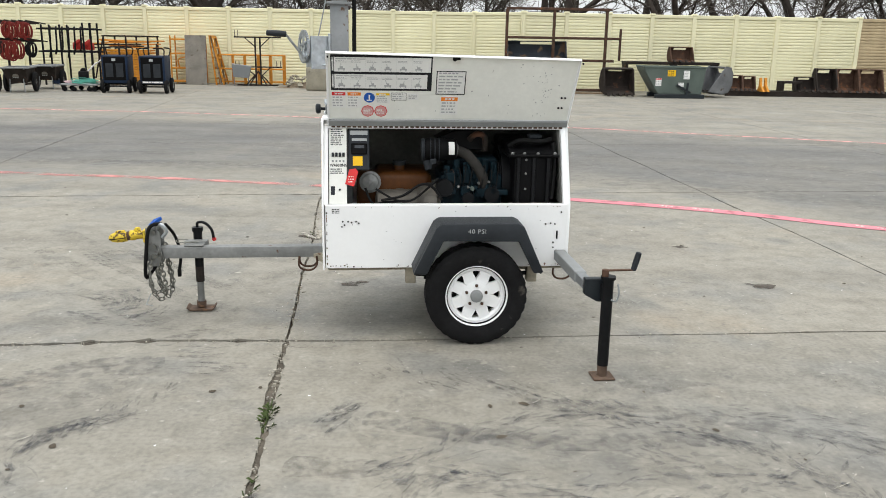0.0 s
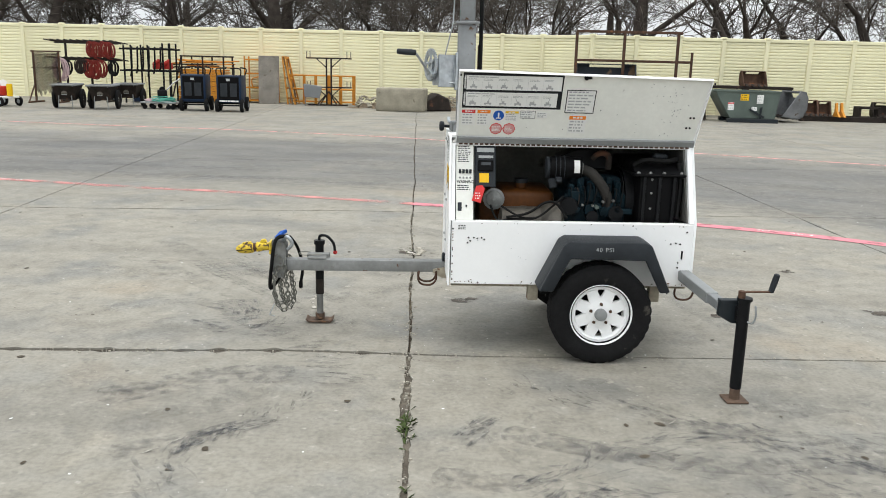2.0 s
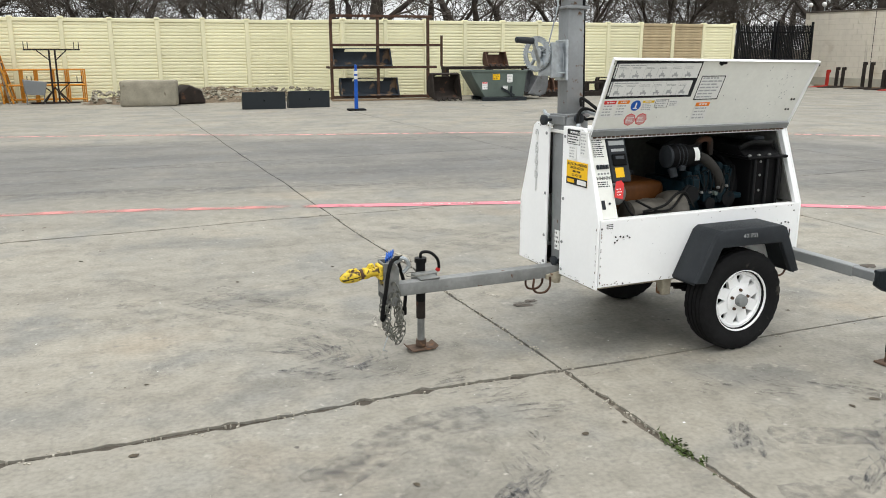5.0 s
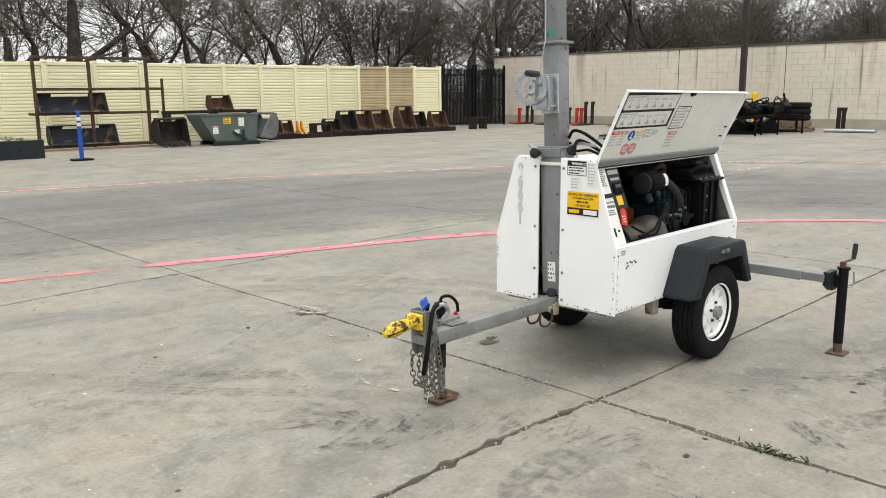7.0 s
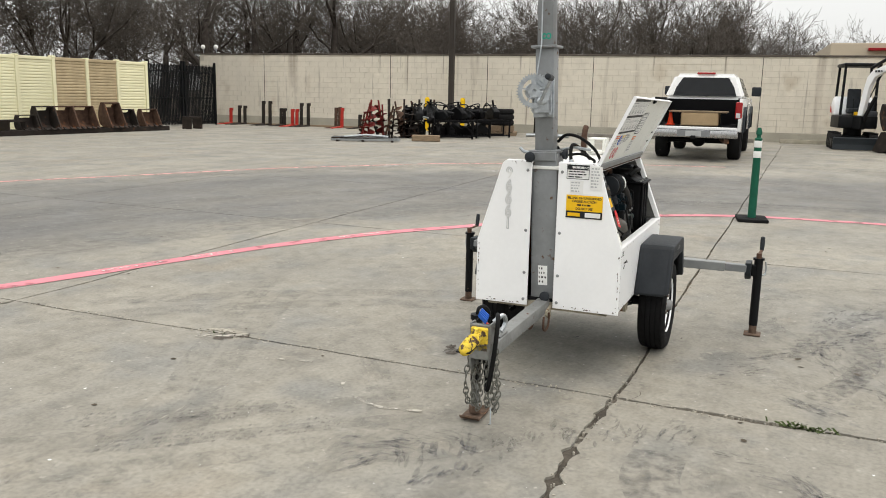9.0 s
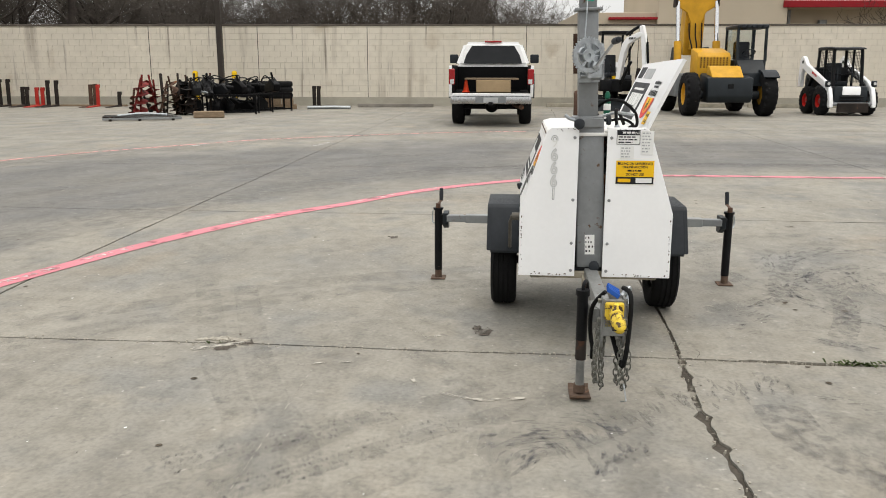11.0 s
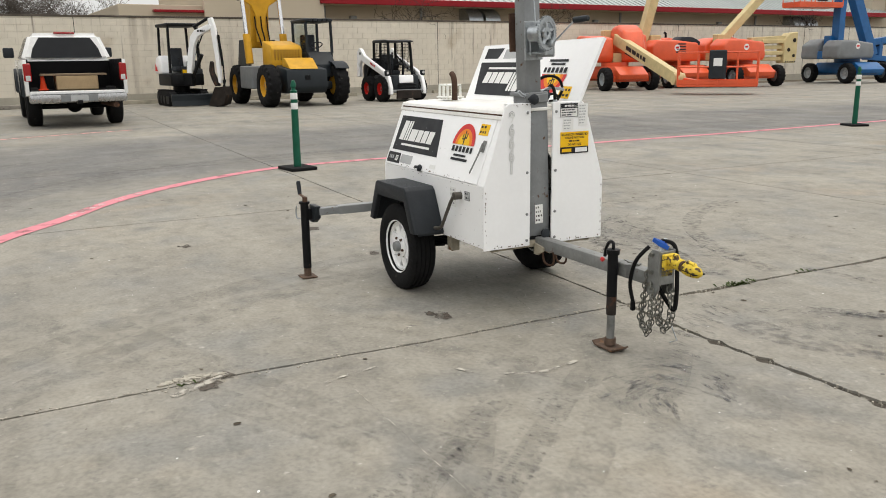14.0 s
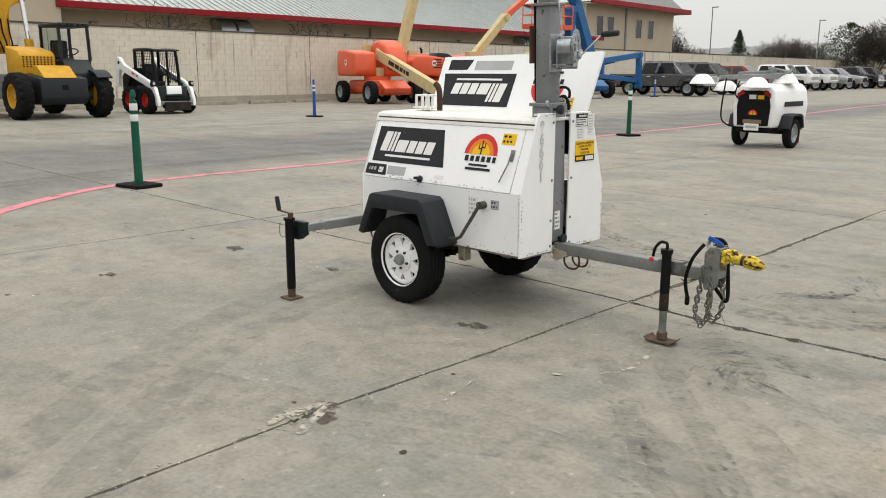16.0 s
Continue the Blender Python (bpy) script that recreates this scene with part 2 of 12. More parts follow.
block_paint = block_single = wall_material("painted_block", (0.70, 0.645, 0.54), (0.42, 0.37, 0.30))
mortar = wall_material("painted_mortar", (0.555, 0.505, 0.415), (0.27, 0.235, 0.185))
coping_dark = mat("weathered_coping", (0.115, 0.098, 0.082), 0.9, vary=0.3, scale=2, wear=(0.3, 0.27, 0.22), wear_amount=0.2, wear_scale=3)
footing = mat("wall_footing_concrete", (0.40, 0.375, 0.31), 0.9, vary=0.12, scale=1.5, wear=(0.28, 0.26, 0.22), wear_amount=0.2, wear_scale=2)
stucco = mat("tan_stucco", (0.50, 0.43, 0.33), 0.9, vary=0.05, scale=0.6, bump=0.2)
roof_metal = mat("pale_metal_roof", (0.46, 0.49, 0.48), 0.45, 0.2, vary=0.06, scale=1.0, bump=0)
fascia_red = mat("red_fascia", (0.27, 0.010, 0.016), 0.45, vary=0.06, scale=1, bump=0)
dark_glass = mat("dark_window_glass", (0.02, 0.025, 0.03), 0.08, vary=0.1, bump=0)
car_glass = mat("car_glass", (0.018, 0.02, 0.023), 0.06, vary=0.1, bump=0)
bumper_chrome = mat("dull_bumper_chrome", (0.42, 0.42, 0.42), 0.28, 0.9, vary=0.1, scale=6, bump=0.05)
chrome = mat("chrome", (0.65, 0.65, 0.65), 0.18, 0.95, vary=0.05, bump=0)
bark = mat("bark", (0.070, 0.058, 0.050), 0.95, vary=0.35, scale=5, bump=0.4, rand=0.25)
twig = mat("twig_bark", (0.112, 0.097, 0.084), 0.95, vary=0.25, scale=3, bump=0, rand=0.25)
evergreen = mat("evergreen_leaves", (0.045, 0.065, 0.035), 0.7, vary=0.3, scale=6, rand=0.2, bump=0)
dirt = mat("joint_dirt", (0.095, 0.078, 0.058), 0.95, vary=0.35, scale=9, wear=(0.18, 0.16, 0.13), wear_amount=0.3, wear_scale=20, bump=0.6)
weed_green = mat("weed_green", (0.06, 0.085, 0.025), 0.7, vary=0.3, scale=20, bump=0)
red_hose = mat("red_hose", (0.20, 0.022, 0.016), 0.6, vary=0.25, scale=5)
pink_hose = mat("pale_hose", (0.62, 0.45, 0.47), 0.6, vary=0.15, scale=5)
teal_hose = mat("teal_hose", (0.10, 0.38, 0.30), 0.6, vary=0.15, scale=5)
intake_rubber = mat("dusty_intake_rubber", (0.03, 0.028, 0.025), 0.8, vary=0.3, scale=12, wear=(0.06, 0.055, 0.05), wear_amount=0.3, wear_scale=10)
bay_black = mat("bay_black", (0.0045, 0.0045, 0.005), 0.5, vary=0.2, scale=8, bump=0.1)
bent_grey = mat("scraped_grey_paint", (0.17, 0.175, 0.18), 0.55, 0.1, vary=0.25, scale=4, wear=(0.07, 0.045, 0.03), wear_amount=0.3, wear_scale=5, bump=0.15)
worn_bucket = mat("worn_bucket_paint", (0.030, 0.037, 0.046), 0.65, vary=0.2, scale=4, wear=(0.17, 0.115, 0.075), wear_amount=0.46, wear_scale=2.6, bump=0.2)
leaf_litter = mat("leaf_litter", (0.17, 0.13, 0.09), 0.95, vary=0.4, scale=12, fine=90, wear=(0.36, 0.31, 0.24), wear_amount=0.35, wear_scale=24, bump=0.8, bump_scale=30)


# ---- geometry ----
# specular is cut so the engine bay and other blacks render darker
for dark_mat, shine in ((bay_black, 0.08), (hose_black, 0.1), (engine_blue, 0.1), (black_steel, 0.16), (rubber, 0.12), (black_plastic, 0.2), (charcoal, 0.3)):
    dark_mat.node_tree.nodes["Principled BSDF"].inputs["Specular IOR Level"].default_value = shine


def bm_new():
    return bmesh.new()


def box(bm, a, b, bev=0.0, seg=1, m=None):
    lo = [min(p, q) for p, q in zip(a, b)]
    hi = [max(p, q) for p, q in zip(a, b)]
    vs = [bm.verts.new((x, y, z)) for x in (lo[0], hi[0]) for y in (lo[1], hi[1]) for z in (lo[2], hi[2])]
    fs = [bm.faces.new([vs[i] for i in q]) for q in ((0, 1, 3, 2), (4, 6, 7, 5), (0, 4, 5, 1), (2, 3, 7, 6), (0, 2, 6, 4), (1, 5, 7, 3))]
    out = vs
    if bev:
        es = list({e for f in fs for e in f.edges})
        r = bmesh.ops.bevel(bm, geom=es, offset=bev, segments=seg, affect="EDGES", profile=0.5)
        out = list({v for v in vs if v.is_valid} | {v for f in r["faces"] for v in f.verts})
    if m is not None:
        bmesh.ops.transform(bm, matrix=m, verts=out)
    return bm


def cyl(bm, p, q, r, r2=None, n=14):
    p, q = Vector(p), Vector(q)
    d = q - p
    m = Matrix.Translation((p + q) / 2) @ d.to_track_quat("Z", "Y").to_matrix().to_4x4()
    bmesh.ops.create_cone(bm, cap_ends=True, segments=n, radius1=r, radius2=r if r2 is None else r2, depth=d.length, matrix=m)
    return bm


def prism(bm, pts, axis, a, b, bev=0.0, seg=1):
    """An outline extruded along an axis. x: (y, z) points; y: (x, z); z: (x, y)."""
    def at(p, h):
        return {"x": (h, p[0], p[1]), "y": (p[0], h, p[1]), "z": (p[0], p[1], h)}[axis]
    lo = [bm.verts.new(at(p, a)) for p in pts]
    hi = [bm.verts.new(at(p, b)) for p in pts]
    n = len(pts)
    fs = [bm.faces.new(lo), bm.faces.new(hi[::-1])]
    for i in range(n):
        fs.append(bm.faces.new((lo[i], hi[i], hi[(i + 1) % n], lo[(i + 1) % n])))
    bmesh.ops.recalc_face_normals(bm, faces=fs)
    if bev:
        es = list({e for f in fs for e in f.edges})
        bmesh.ops.bevel(bm, geom=es, offset=bev, segments=seg, affect="EDGES", profile=0.5)
    return bm


def lathe(bm, profile, p, d, n=32, closed=False):
    """Turns (radius, height) points round the axis d through p."""
    m = Matrix.Translation(Vector(p)) @ Vector(d).to_track_quat("Z", "Y").to_matrix().to_4x4()
    rings = []
    for r, h in profile:
        rings.append([bm.verts.new(m @ Vector((r * math.cos(2 * math.pi * i / n), r * math.sin(2 * math.pi * i / n), h))) for i in range(n)])
    k = len(rings)
    fs = []
    for j in range(k if closed else k - 1):
        a, b = rings[j], rings[(j + 1) % k]
        for i in range(n):
            fs.append(bm.faces.new((a[i], a[(i + 1) % n], b[(i + 1) % n], b[i])))
    if not closed:
        fs.append(bm.faces.new(rings[0][::-1]))
        fs.append(bm.faces.new(rings[-1]))
    bmesh.ops.recalc_face_normals(bm, faces=fs)
    return bm


def smooth_path(pts, k=4):
    pts = [Vector(p) for p in pts]
    if len(pts) < 3:
        return pts
    out = []
    for i in range(len(pts) - 1):
        a, b = pts[max(0, i - 1)], pts[i]
        c, d = pts[i + 1], pts[min(len(pts) - 1, i + 2)]
        for j in range(k):
            t = j / k
            out.append(0.5 * (2 * b + (c - a) * t + (2 * a - 5 * b + 4 * c - d) * t * t + (3 * b - a - 3 * c + d) * t ** 3))
    return out + [pts[-1]]


def pipe(bm, pts, r, n=8, bend=0, r_end=None):
    pts = smooth_path(pts, bend) if bend else [Vector(p) for p in pts]
    rings = []
    up = Vector((0.31, 0.17, 0.93))
    for i, p in enumerate(pts):
        d = (pts[min(i + 1, len(pts) - 1)] - pts[max(i - 1, 0)]).normalized()
        s = d.cross(up)
        if s.length < 0.05:
            s = d.cross(Vector((1, 0, 0)))
        s.normalize()
        up = s.cross(d).normalized()
        rr = r if r_end is None else r + (r_end - r) * i / (len(pts) - 1)
        rings.append([bm.verts.new(p + rr * (math.cos(a) * s + math.sin(a) * up)) for a in (2 * math.pi * k / n for k in range(n))])
    for a, b in zip(rings, rings[1:]):
        for i in range(n):
            bm.faces.new((a[i], b[i], b[(i + 1) % n], a[(i + 1) % n]))
    bm.faces.new(rings[0])
    bm.faces.new(rings[-1][::-1])
    return bm


def bar(bm, p, q, w, h=None, bev=0.0):
    """A square-section bar from p to q."""
    p, q = Vector(p), Vector(q)
    d = q - p
    h = h or w
    zup = Vector((0, 0, 1)) if abs(d.normalized().z) < 0.95 else Vector((0, 1, 0))
    x = d.normalized()
    y = zup.cross(x).normalized()
    z = x.cross(y)
    m = Matrix.Translation((p + q) / 2) @ Matrix((x, y, z)).transposed().to_4x4()
    return box(bm, (-d.length / 2, -w / 2, -h / 2), (d.length / 2, w / 2, h / 2), bev, 1, m)


def ring(bm, c, d, R, r, n=18, k=6, sx=1.0):
    m = Matrix.Translation(Vector(c)) @ Vector(d).to_track_quat("Z", "Y").to_matrix().to_4x4()
    pts = [m @ Vector((R * sx * math.cos(a), R * math.sin(a), 0)) for a in (2 * math.pi * i / n for i in range(n))]
    rings = []
    for i, p in enumerate(pts):
        t = (pts[(i + 1) % n] - pts[i - 1]).normalized()
        nrm = m.to_3x3() @ Vector((0, 0, 1))
        s = t.cross(nrm).normalized()
        rings.append([bm.verts.new(p + r * (math.cos(a) * s + math.sin(a) * nrm)) for a in (2 * math.pi * j / k for j in range(k))])
    for i in range(n):
        a, b = rings[i], rings[(i + 1) % n]
        for j in range(k):
            bm.faces.new((a[j], b[j], b[(j + 1) % k], a[(j + 1) % k]))
    return bm


def finish(name, bm, material, angle=35):
    bmesh.ops.recalc_face_normals(bm, faces=bm.faces[:])
    me = bpy.data.meshes.new(name)
    bm.to_mesh(me)
    bm.free()
    me.materials.append(material)
    me.shade_smooth()
    me.set_sharp_from_angle(angle=radians(angle))
    return me


def part(name, bm, material, parent, label="", m=None, angle=35):
    ob = new(name, finish(name, bm, material, angle))
    ob.parent = parent
    if m is not None:
        ob.matrix_basis = m
    if label:
        ob["label"] = label
    return ob


def thing(name, label, category, m=None, group="", kind=""):
    ob = new(name)
    ob.empty_display_size = 0.2
    ob.matrix_basis = m if m is not None else Matrix()
    return tagged(ob, label, category, group, kind)


def solid(name, bm, material, label, category, m=None, group="", kind="", angle=35):
    """A thing of one mesh."""
    ob = new(name, finish(name, bm, material, angle))
    if m is not None:
        ob.matrix_basis = m
    return tagged(ob, label, category, group, kind)


def plane_m(o, x, y):
    """A frame with its x and y along a face, z out of it."""
    x, y = Vector(x).normalized(), Vector(y).normalized()
    z = x.cross(y).normalized()
    y = z.cross(x)
    return Matrix.Translation(Vector(o)) @ Matrix((x, y, z)).transposed().to_4x4()


def lettering(words, size, material, parent, m, name="lettering", spacing=1.0, align="LEFT", wide=1.0, bold=0.0):
    cu = bpy.data.curves.new(name, "FONT")
    cu.body, cu.size, cu.space_character, cu.align_x, cu.offset = words, size, spacing, align, bold
    tmp = bpy.data.objects.new(name, cu)
    me = bpy.data.meshes.new_from_object(tmp)
    bpy.data.objects.remove(tmp)
    me.materials.clear()
    me.materials.append(material)
    ob = new(name, me)
    ob.parent = parent
    ob.matrix_basis = m @ Matrix.Diagonal((wide, 1, 1, 1))
    return ob


def bars(bm, x0, y0, x1, y1, rows, rng, z=0.0022, fill=0.55, words=True):
    """Unreadable print: short bars in rows."""
    h = (y1 - y0) / rows
    for i in range(rows):
        y = y1 - (i + 0.5) * h
        x = x0
        end = x0 + (x1 - x0) * rng.uniform(0.7, 1.0)
        while x < end - 0.003:
            w = min(end - x, rng.uniform(0.08, 0.3) * (x1 - x0)) if words else end - x
            box(bm, (x, y - h * fill / 2, z), (x + w, y + h * fill / 2, z + 0.0006))
            x += w + h * 0.35
    return bm


rng = random.Random(7)
U = 0.82            # the trailer and the marks round it were laid out at 1 / U


def ground_z(x, y):
    """The yard is flat."""
    return 0.0


def on_ground(x, y, yaw=0.0, lift=0.0):
    return pose(x, y, ground_z(x, y) + lift, 0, 0, yaw)


# ---- ground ----
def concrete_material():
    m = bpy.data.materials.new("yard_concrete")
    m.use_nodes = True
    nt = m.node_tree
    N, L = nt.nodes.new, nt.links.new
    p = nt.nodes["Principled BSDF"]
    pos = N("ShaderNodeNewGeometry").outputs["Position"]
    base = ramp_mix(nt, noise_fac(nt, pos, 0.55, 0.3, 0.7), (0.247, 0.233, 0.200), (0.320, 0.296, 0.246))
    # cool trowelled patches, then warm rusty and sandy ones
    base = ramp_mix(nt, noise_fac(nt, pos, 1.7, 0.50, 0.66, 6), base, (0.228, 0.221, 0.199))
    base = ramp_mix(nt, noise_fac(nt, pos, 0.8, 0.60, 0.78), base, (0.325, 0.272, 0.205))
    base = ramp_mix(nt, noise_fac(nt, pos, 3.3, 0.60, 0.78, 6), base, (0.335, 0.305, 0.250))
    # the driving lane is darkened by tyres; it bends round the yard
    sep = N("ShaderNodeSeparateXYZ")
    L(pos, sep.inputs[0])
    comb = N("ShaderNodeCombineXYZ")
    for i, off in ((0, -0.82), (1, 0.82)):
        s = N("ShaderNodeMath")
        s.operation = "SUBTRACT"
        L(sep.outputs[i], s.inputs[0])
        s.inputs[1].default_value = off
        x = N("ShaderNodeMath")
        x.operation = "MAXIMUM"
        L(s.outputs[0], x.inputs[0])
        x.inputs[1].default_value = 0.0
        L(x.outputs[0], comb.inputs[i])
    ln = N("ShaderNodeVectorMath")
    ln.operation = "LENGTH"
    L(comb.outputs[0], ln.inputs[0])
    wob = N("ShaderNodeMath")
    wob.operation = "MULTIPLY_ADD"
    L(noise_fac(nt, pos, 0.35, 0.2, 0.8), wob.inputs[0])
    wob.inputs[1].default_value = 1.3
    L(ln.outputs["Value"], wob.inputs[2])
    lane = N("ShaderNodeValToRGB")
    sc = N("ShaderNodeMapRange")
    sc.inputs[1].default_value, sc.inputs[2].default_value = 6.6, 16.4
    L(wob.outputs[0], sc.inputs[0])
    L(sc.outputs[0], lane.inputs[0])
    lane.color_ramp.elements[0].position, lane.color_ramp.elements[0].color = 0.17, (0, 0, 0, 1)
    e = lane.color_ramp.elements
    e[1].position, e[1].color = 0.28, (1, 1, 1, 1)
    for at, c in ((0.62, 1.0), (0.80, 0.0)):
        k = e.new(at)
        k.color = (c, c, c, 1)
    half = N("ShaderNodeMath")
    half.operation = "MULTIPLY"
    L(lane.outputs[0], half.inputs[0])
    L(noise_fac(nt, pos, 0.5, -0.25, 0.8, stretch=(0.6, 1.6, 1)), half.inputs[1])
    base = ramp_mix(nt, half.outputs[0], base, (0.125, 0.123, 0.12))
    # faint tyre sweeps, dark smudges, drips and pale specks
    dim = N("ShaderNodeMixRGB")
    dim.blend_type = "MULTIPLY"
    L(noise_fac(nt, pos, 1.1, 0.48, 0.72, 6, stretch=(0.35, 2.2, 1)), dim.inputs[0])
    L(base, dim.inputs[1])
    dim.inputs[2].default_value = (0.82, 0.82, 0.825, 1)
    base = ramp_mix(nt, noise_fac(nt, pos, 2.6, 0.60, 0.95, 9), dim.outputs[0], (0.185, 0.17, 0.145))
    v = N("ShaderNodeTexVoronoi")
    v.inputs["Scale"].default_value = 2.3
    L(pos, v.inputs["Vector"])
    spot = N("ShaderNodeMapRange")
    spot.inputs[1].default_value, spot.inputs[2].default_value = 0.045, 0.036
    wv = N("ShaderNodeMath")
    wv.operation = "MULTIPLY_ADD"
    L(noise_fac(nt, pos, 14, 0.2, 0.8), wv.inputs[0])
    wv.inputs[1].default_value = 0.06
    L(v.outputs["Distance"], wv.inputs[2])
    L(wv.outputs[0], spot.inputs[0])
    base = ramp_mix(nt, spot.outputs[0], base, (0.10, 0.09, 0.08))
    base = ramp_mix(nt, noise_fac(nt, pos, 23, 0.68, 0.76, 3), base, (0.40, 0.375, 0.33))
    # scraped streaks, pale and dark, lying the way that vehicles turn
    tilt = N("ShaderNodeMapping")
    tilt.inputs["Rotation"].default_value = (0, 0, radians(24))
    L(pos, tilt.inputs[0])
    base = ramp_mix(nt, noise_fac(nt, tilt.outputs[0], 3.2, 0.68, 0.84, 9, stretch=(1.0, 5.0, 1)), base, (0.365, 0.345, 0.30))
    base = ramp_mix(nt, noise_fac(nt, tilt.outputs[0], 2.1, 0.66, 0.90, 9, stretch=(4.0, 1.1, 1)), base, (0.15, 0.148, 0.142))
    base = ramp_mix(nt, noise_fac(nt, pos, 4.7, 0.62, 0.80, 9), base, (0.175, 0.165, 0.148))
    base = ramp_mix(nt, noise_fac(nt, pos, 12, 0.60, 0.78, 10), base, (0.20, 0.19, 0.168))
    base = ramp_mix(nt, noise_fac(nt, pos, 16, 0.62, 0.78, 9), base, (0.37, 0.345, 0.295))
    mott = N("ShaderNodeMixRGB")
    mott.blend_type = "MULTIPLY"
    L(noise_fac(nt, pos, 9, 0.42, 0.72, 10), mott.inputs[0])
    L(base, mott.inputs[1])
    mott.inputs[2].default_value = (0.80, 0.795, 0.785, 1)
    grain = N("ShaderNodeMixRGB")
    grain.blend_type = "MULTIPLY"
    L(noise_fac(nt, pos, 48, 0.40, 0.75, 9), grain.inputs[0])
    L(mott.outputs[0], grain.inputs[1])
    grain.inputs[2].default_value = (0.76, 0.76, 0.76, 1)
    L(grain.outputs[0], p.inputs["Base Color"])
    p.inputs["Specular IOR Level"].default_value = 0.3
    r = N("ShaderNodeMapRange")
    r.inputs[3].default_value, r.inputs[4].default_value = 0.55, 0.85
    L(noise_fac(nt, pos, 1.3, 0.3, 0.7), r.inputs[0])
    L(r.outputs[0], p.inputs["Roughness"])
    b = N("ShaderNodeBump")
    b.inputs["Strength"].default_value, b.inputs["Distance"].default_value = 0.25, 0.004
    L(noise_fac(nt, pos, 110, 0.2, 0.8, 6), b.inputs["Height"])
    L(b.outputs[0], p.inputs["Normal"])
    return m


def worn_paint(name, colour, lo=0.34, hi=0.5, scale=14.0, rough=0.7, strength=1.0):
    """Paint or scuff with holes worn into it."""
    m = bpy.data.materials.new(name)
    m.use_nodes = True
    nt = m.node_tree
    p = nt.nodes["Principled BSDF"]
    pos = nt.nodes.new("ShaderNodeNewGeometry").outputs["Position"]
    dark = tuple(c * 0.8 for c in colour)
    nt.links.new(ramp_mix(nt, noise_fac(nt, pos, 2.0, 0.3, 0.7), dark, colour), p.inputs["Base Color"])
    p.inputs["Roughness"].default_value = rough
    k = nt.nodes.new("ShaderNodeMath")
    k.operation = "MULTIPLY"
    nt.links.new(noise_fac(nt, pos, scale, lo, hi, 8), k.inputs[0])
    k.inputs[1].default_value = strength
    nt.links.new(k.outputs[0], p.inputs["Alpha"])
    return m


yard_concrete = concrete_material()
faint_pink = worn_paint("thin_pink_line_paint", (0.68, 0.27, 0.25), 0.37, 0.62, 2.6, 0.7, 0.85)
pink_line = worn_paint("pink_line_paint", (0.627, 0.209, 0.247), 0.24, 0.44, 5.0)
white_line = worn_paint("white_line_paint", (0.62, 0.60, 0.57), 0.42, 0.60, 12)
pale_pink = worn_paint("faded_pink_line_paint", (0.75, 0.34, 0.32), 0.36, 0.54, 9)
scuff_dark = worn_paint("tyre_scuff", (0.085, 0.085, 0.09), 0.42, 0.80, 20, 0.85, 0.50)
scuff_soft = worn_paint("soft_tyre_scuff", (0.13, 0.13, 0.13), 0.38, 0.85, 12, 0.85, 0.22)
scuff_print = worn_paint("tyre_print", (0.085, 0.087, 0.095), 0.34, 0.76, 26, 0.85, 0.40)
scuff_faint = worn_paint("faint_tyre_print", (0.12, 0.118, 0.115), 0.34, 0.72, 30, 0.85, 0.17)
joint_dirt = mat("joint_filling_dirt", (0.125, 0.108, 0.086), 0.95, vary=0.35, scale=7, fine=70, wear=(0.22, 0.20, 0.165), wear_amount=0.35, wear_scale=16, bump=0.8, bump_scale=50)
joint_fill = mat("joint_filling_grit", (0.085, 0.074, 0.060), 0.95, vary=0.35, scale=7, fine=70, wear=(0.24, 0.225, 0.19), wear_amount=0.35, wear_scale=16, bump=0.8, bump_scale=50)
pale_stone = mat("pale_aggregate", (0.40, 0.37, 0.31), 0.9, vary=0.25, scale=30)
oil_stain = worn_paint("oil_stain", (0.085, 0.068, 0.052), 0.25, 0.52, 16, 0.8, 0.85)
chalk = worn_paint("pale_scrape", (0.45, 0.42, 0.36), 0.42, 0.62, 22)
scuff_wide = worn_paint("broad_tyre_sweep", (0.15, 0.145, 0.135), 0.34, 0.85, 11, 0.85, 0.24)
earth = mat("earth", (0.13, 0.105, 0.075), 0.95, vary=0.35, scale=1.5, fine=20, wear=(0.2, 0.18, 0.12), wear_amount=0.3, wear_scale=3, bump=0.5)


def far_z(x, y):
    return 0.0


def make_ground():
    xs = [-3000, -600, -150, -60] + [-30 + 2 * i for i in range(41)] + [60, 90, 150, 400, 900, 3000]
    ys = [-3000, -900, -300, -150] + [-110 + 2.5 * i for i in range(65)] + [60, 90, 150, 400, 900, 3000]
    bm = bm_new()
    g = [[bm.verts.new((x, y, far_z(x, y) - 0.022)) for y in ys] for x in xs]
    for i in range(len(xs) - 1):
        for j in range(len(ys) - 1):
            bm.faces.new((g[i][j], g[i + 1][j], g[i + 1][j + 1], g[i][j + 1]))
    return solid("ground", bm, earth, "dirt ground under and around the concrete yard", "ground", kind="structure")


ground = make_ground()
GX, GY = 3.66, 3.75
NS_LINES = {-1: (-3.75, 0.087)}            # joints running north: where they cross y = 3.6, and how far they lean west
EW_LINES = {0: (3.597, 0.060), 1: (7.38, 0.092), 2: (11.15, 0.075)}


def joint_lines(table, k, x0, step, lean):
    lo = math.floor(k)
    a, b = (table.get(i, (x0 + i * step, lean)) for i in (lo, lo + 1))
    return a[0] + (b[0] - a[0]) * (k - lo), a[1] + (b[1] - a[1]) * (k - lo)


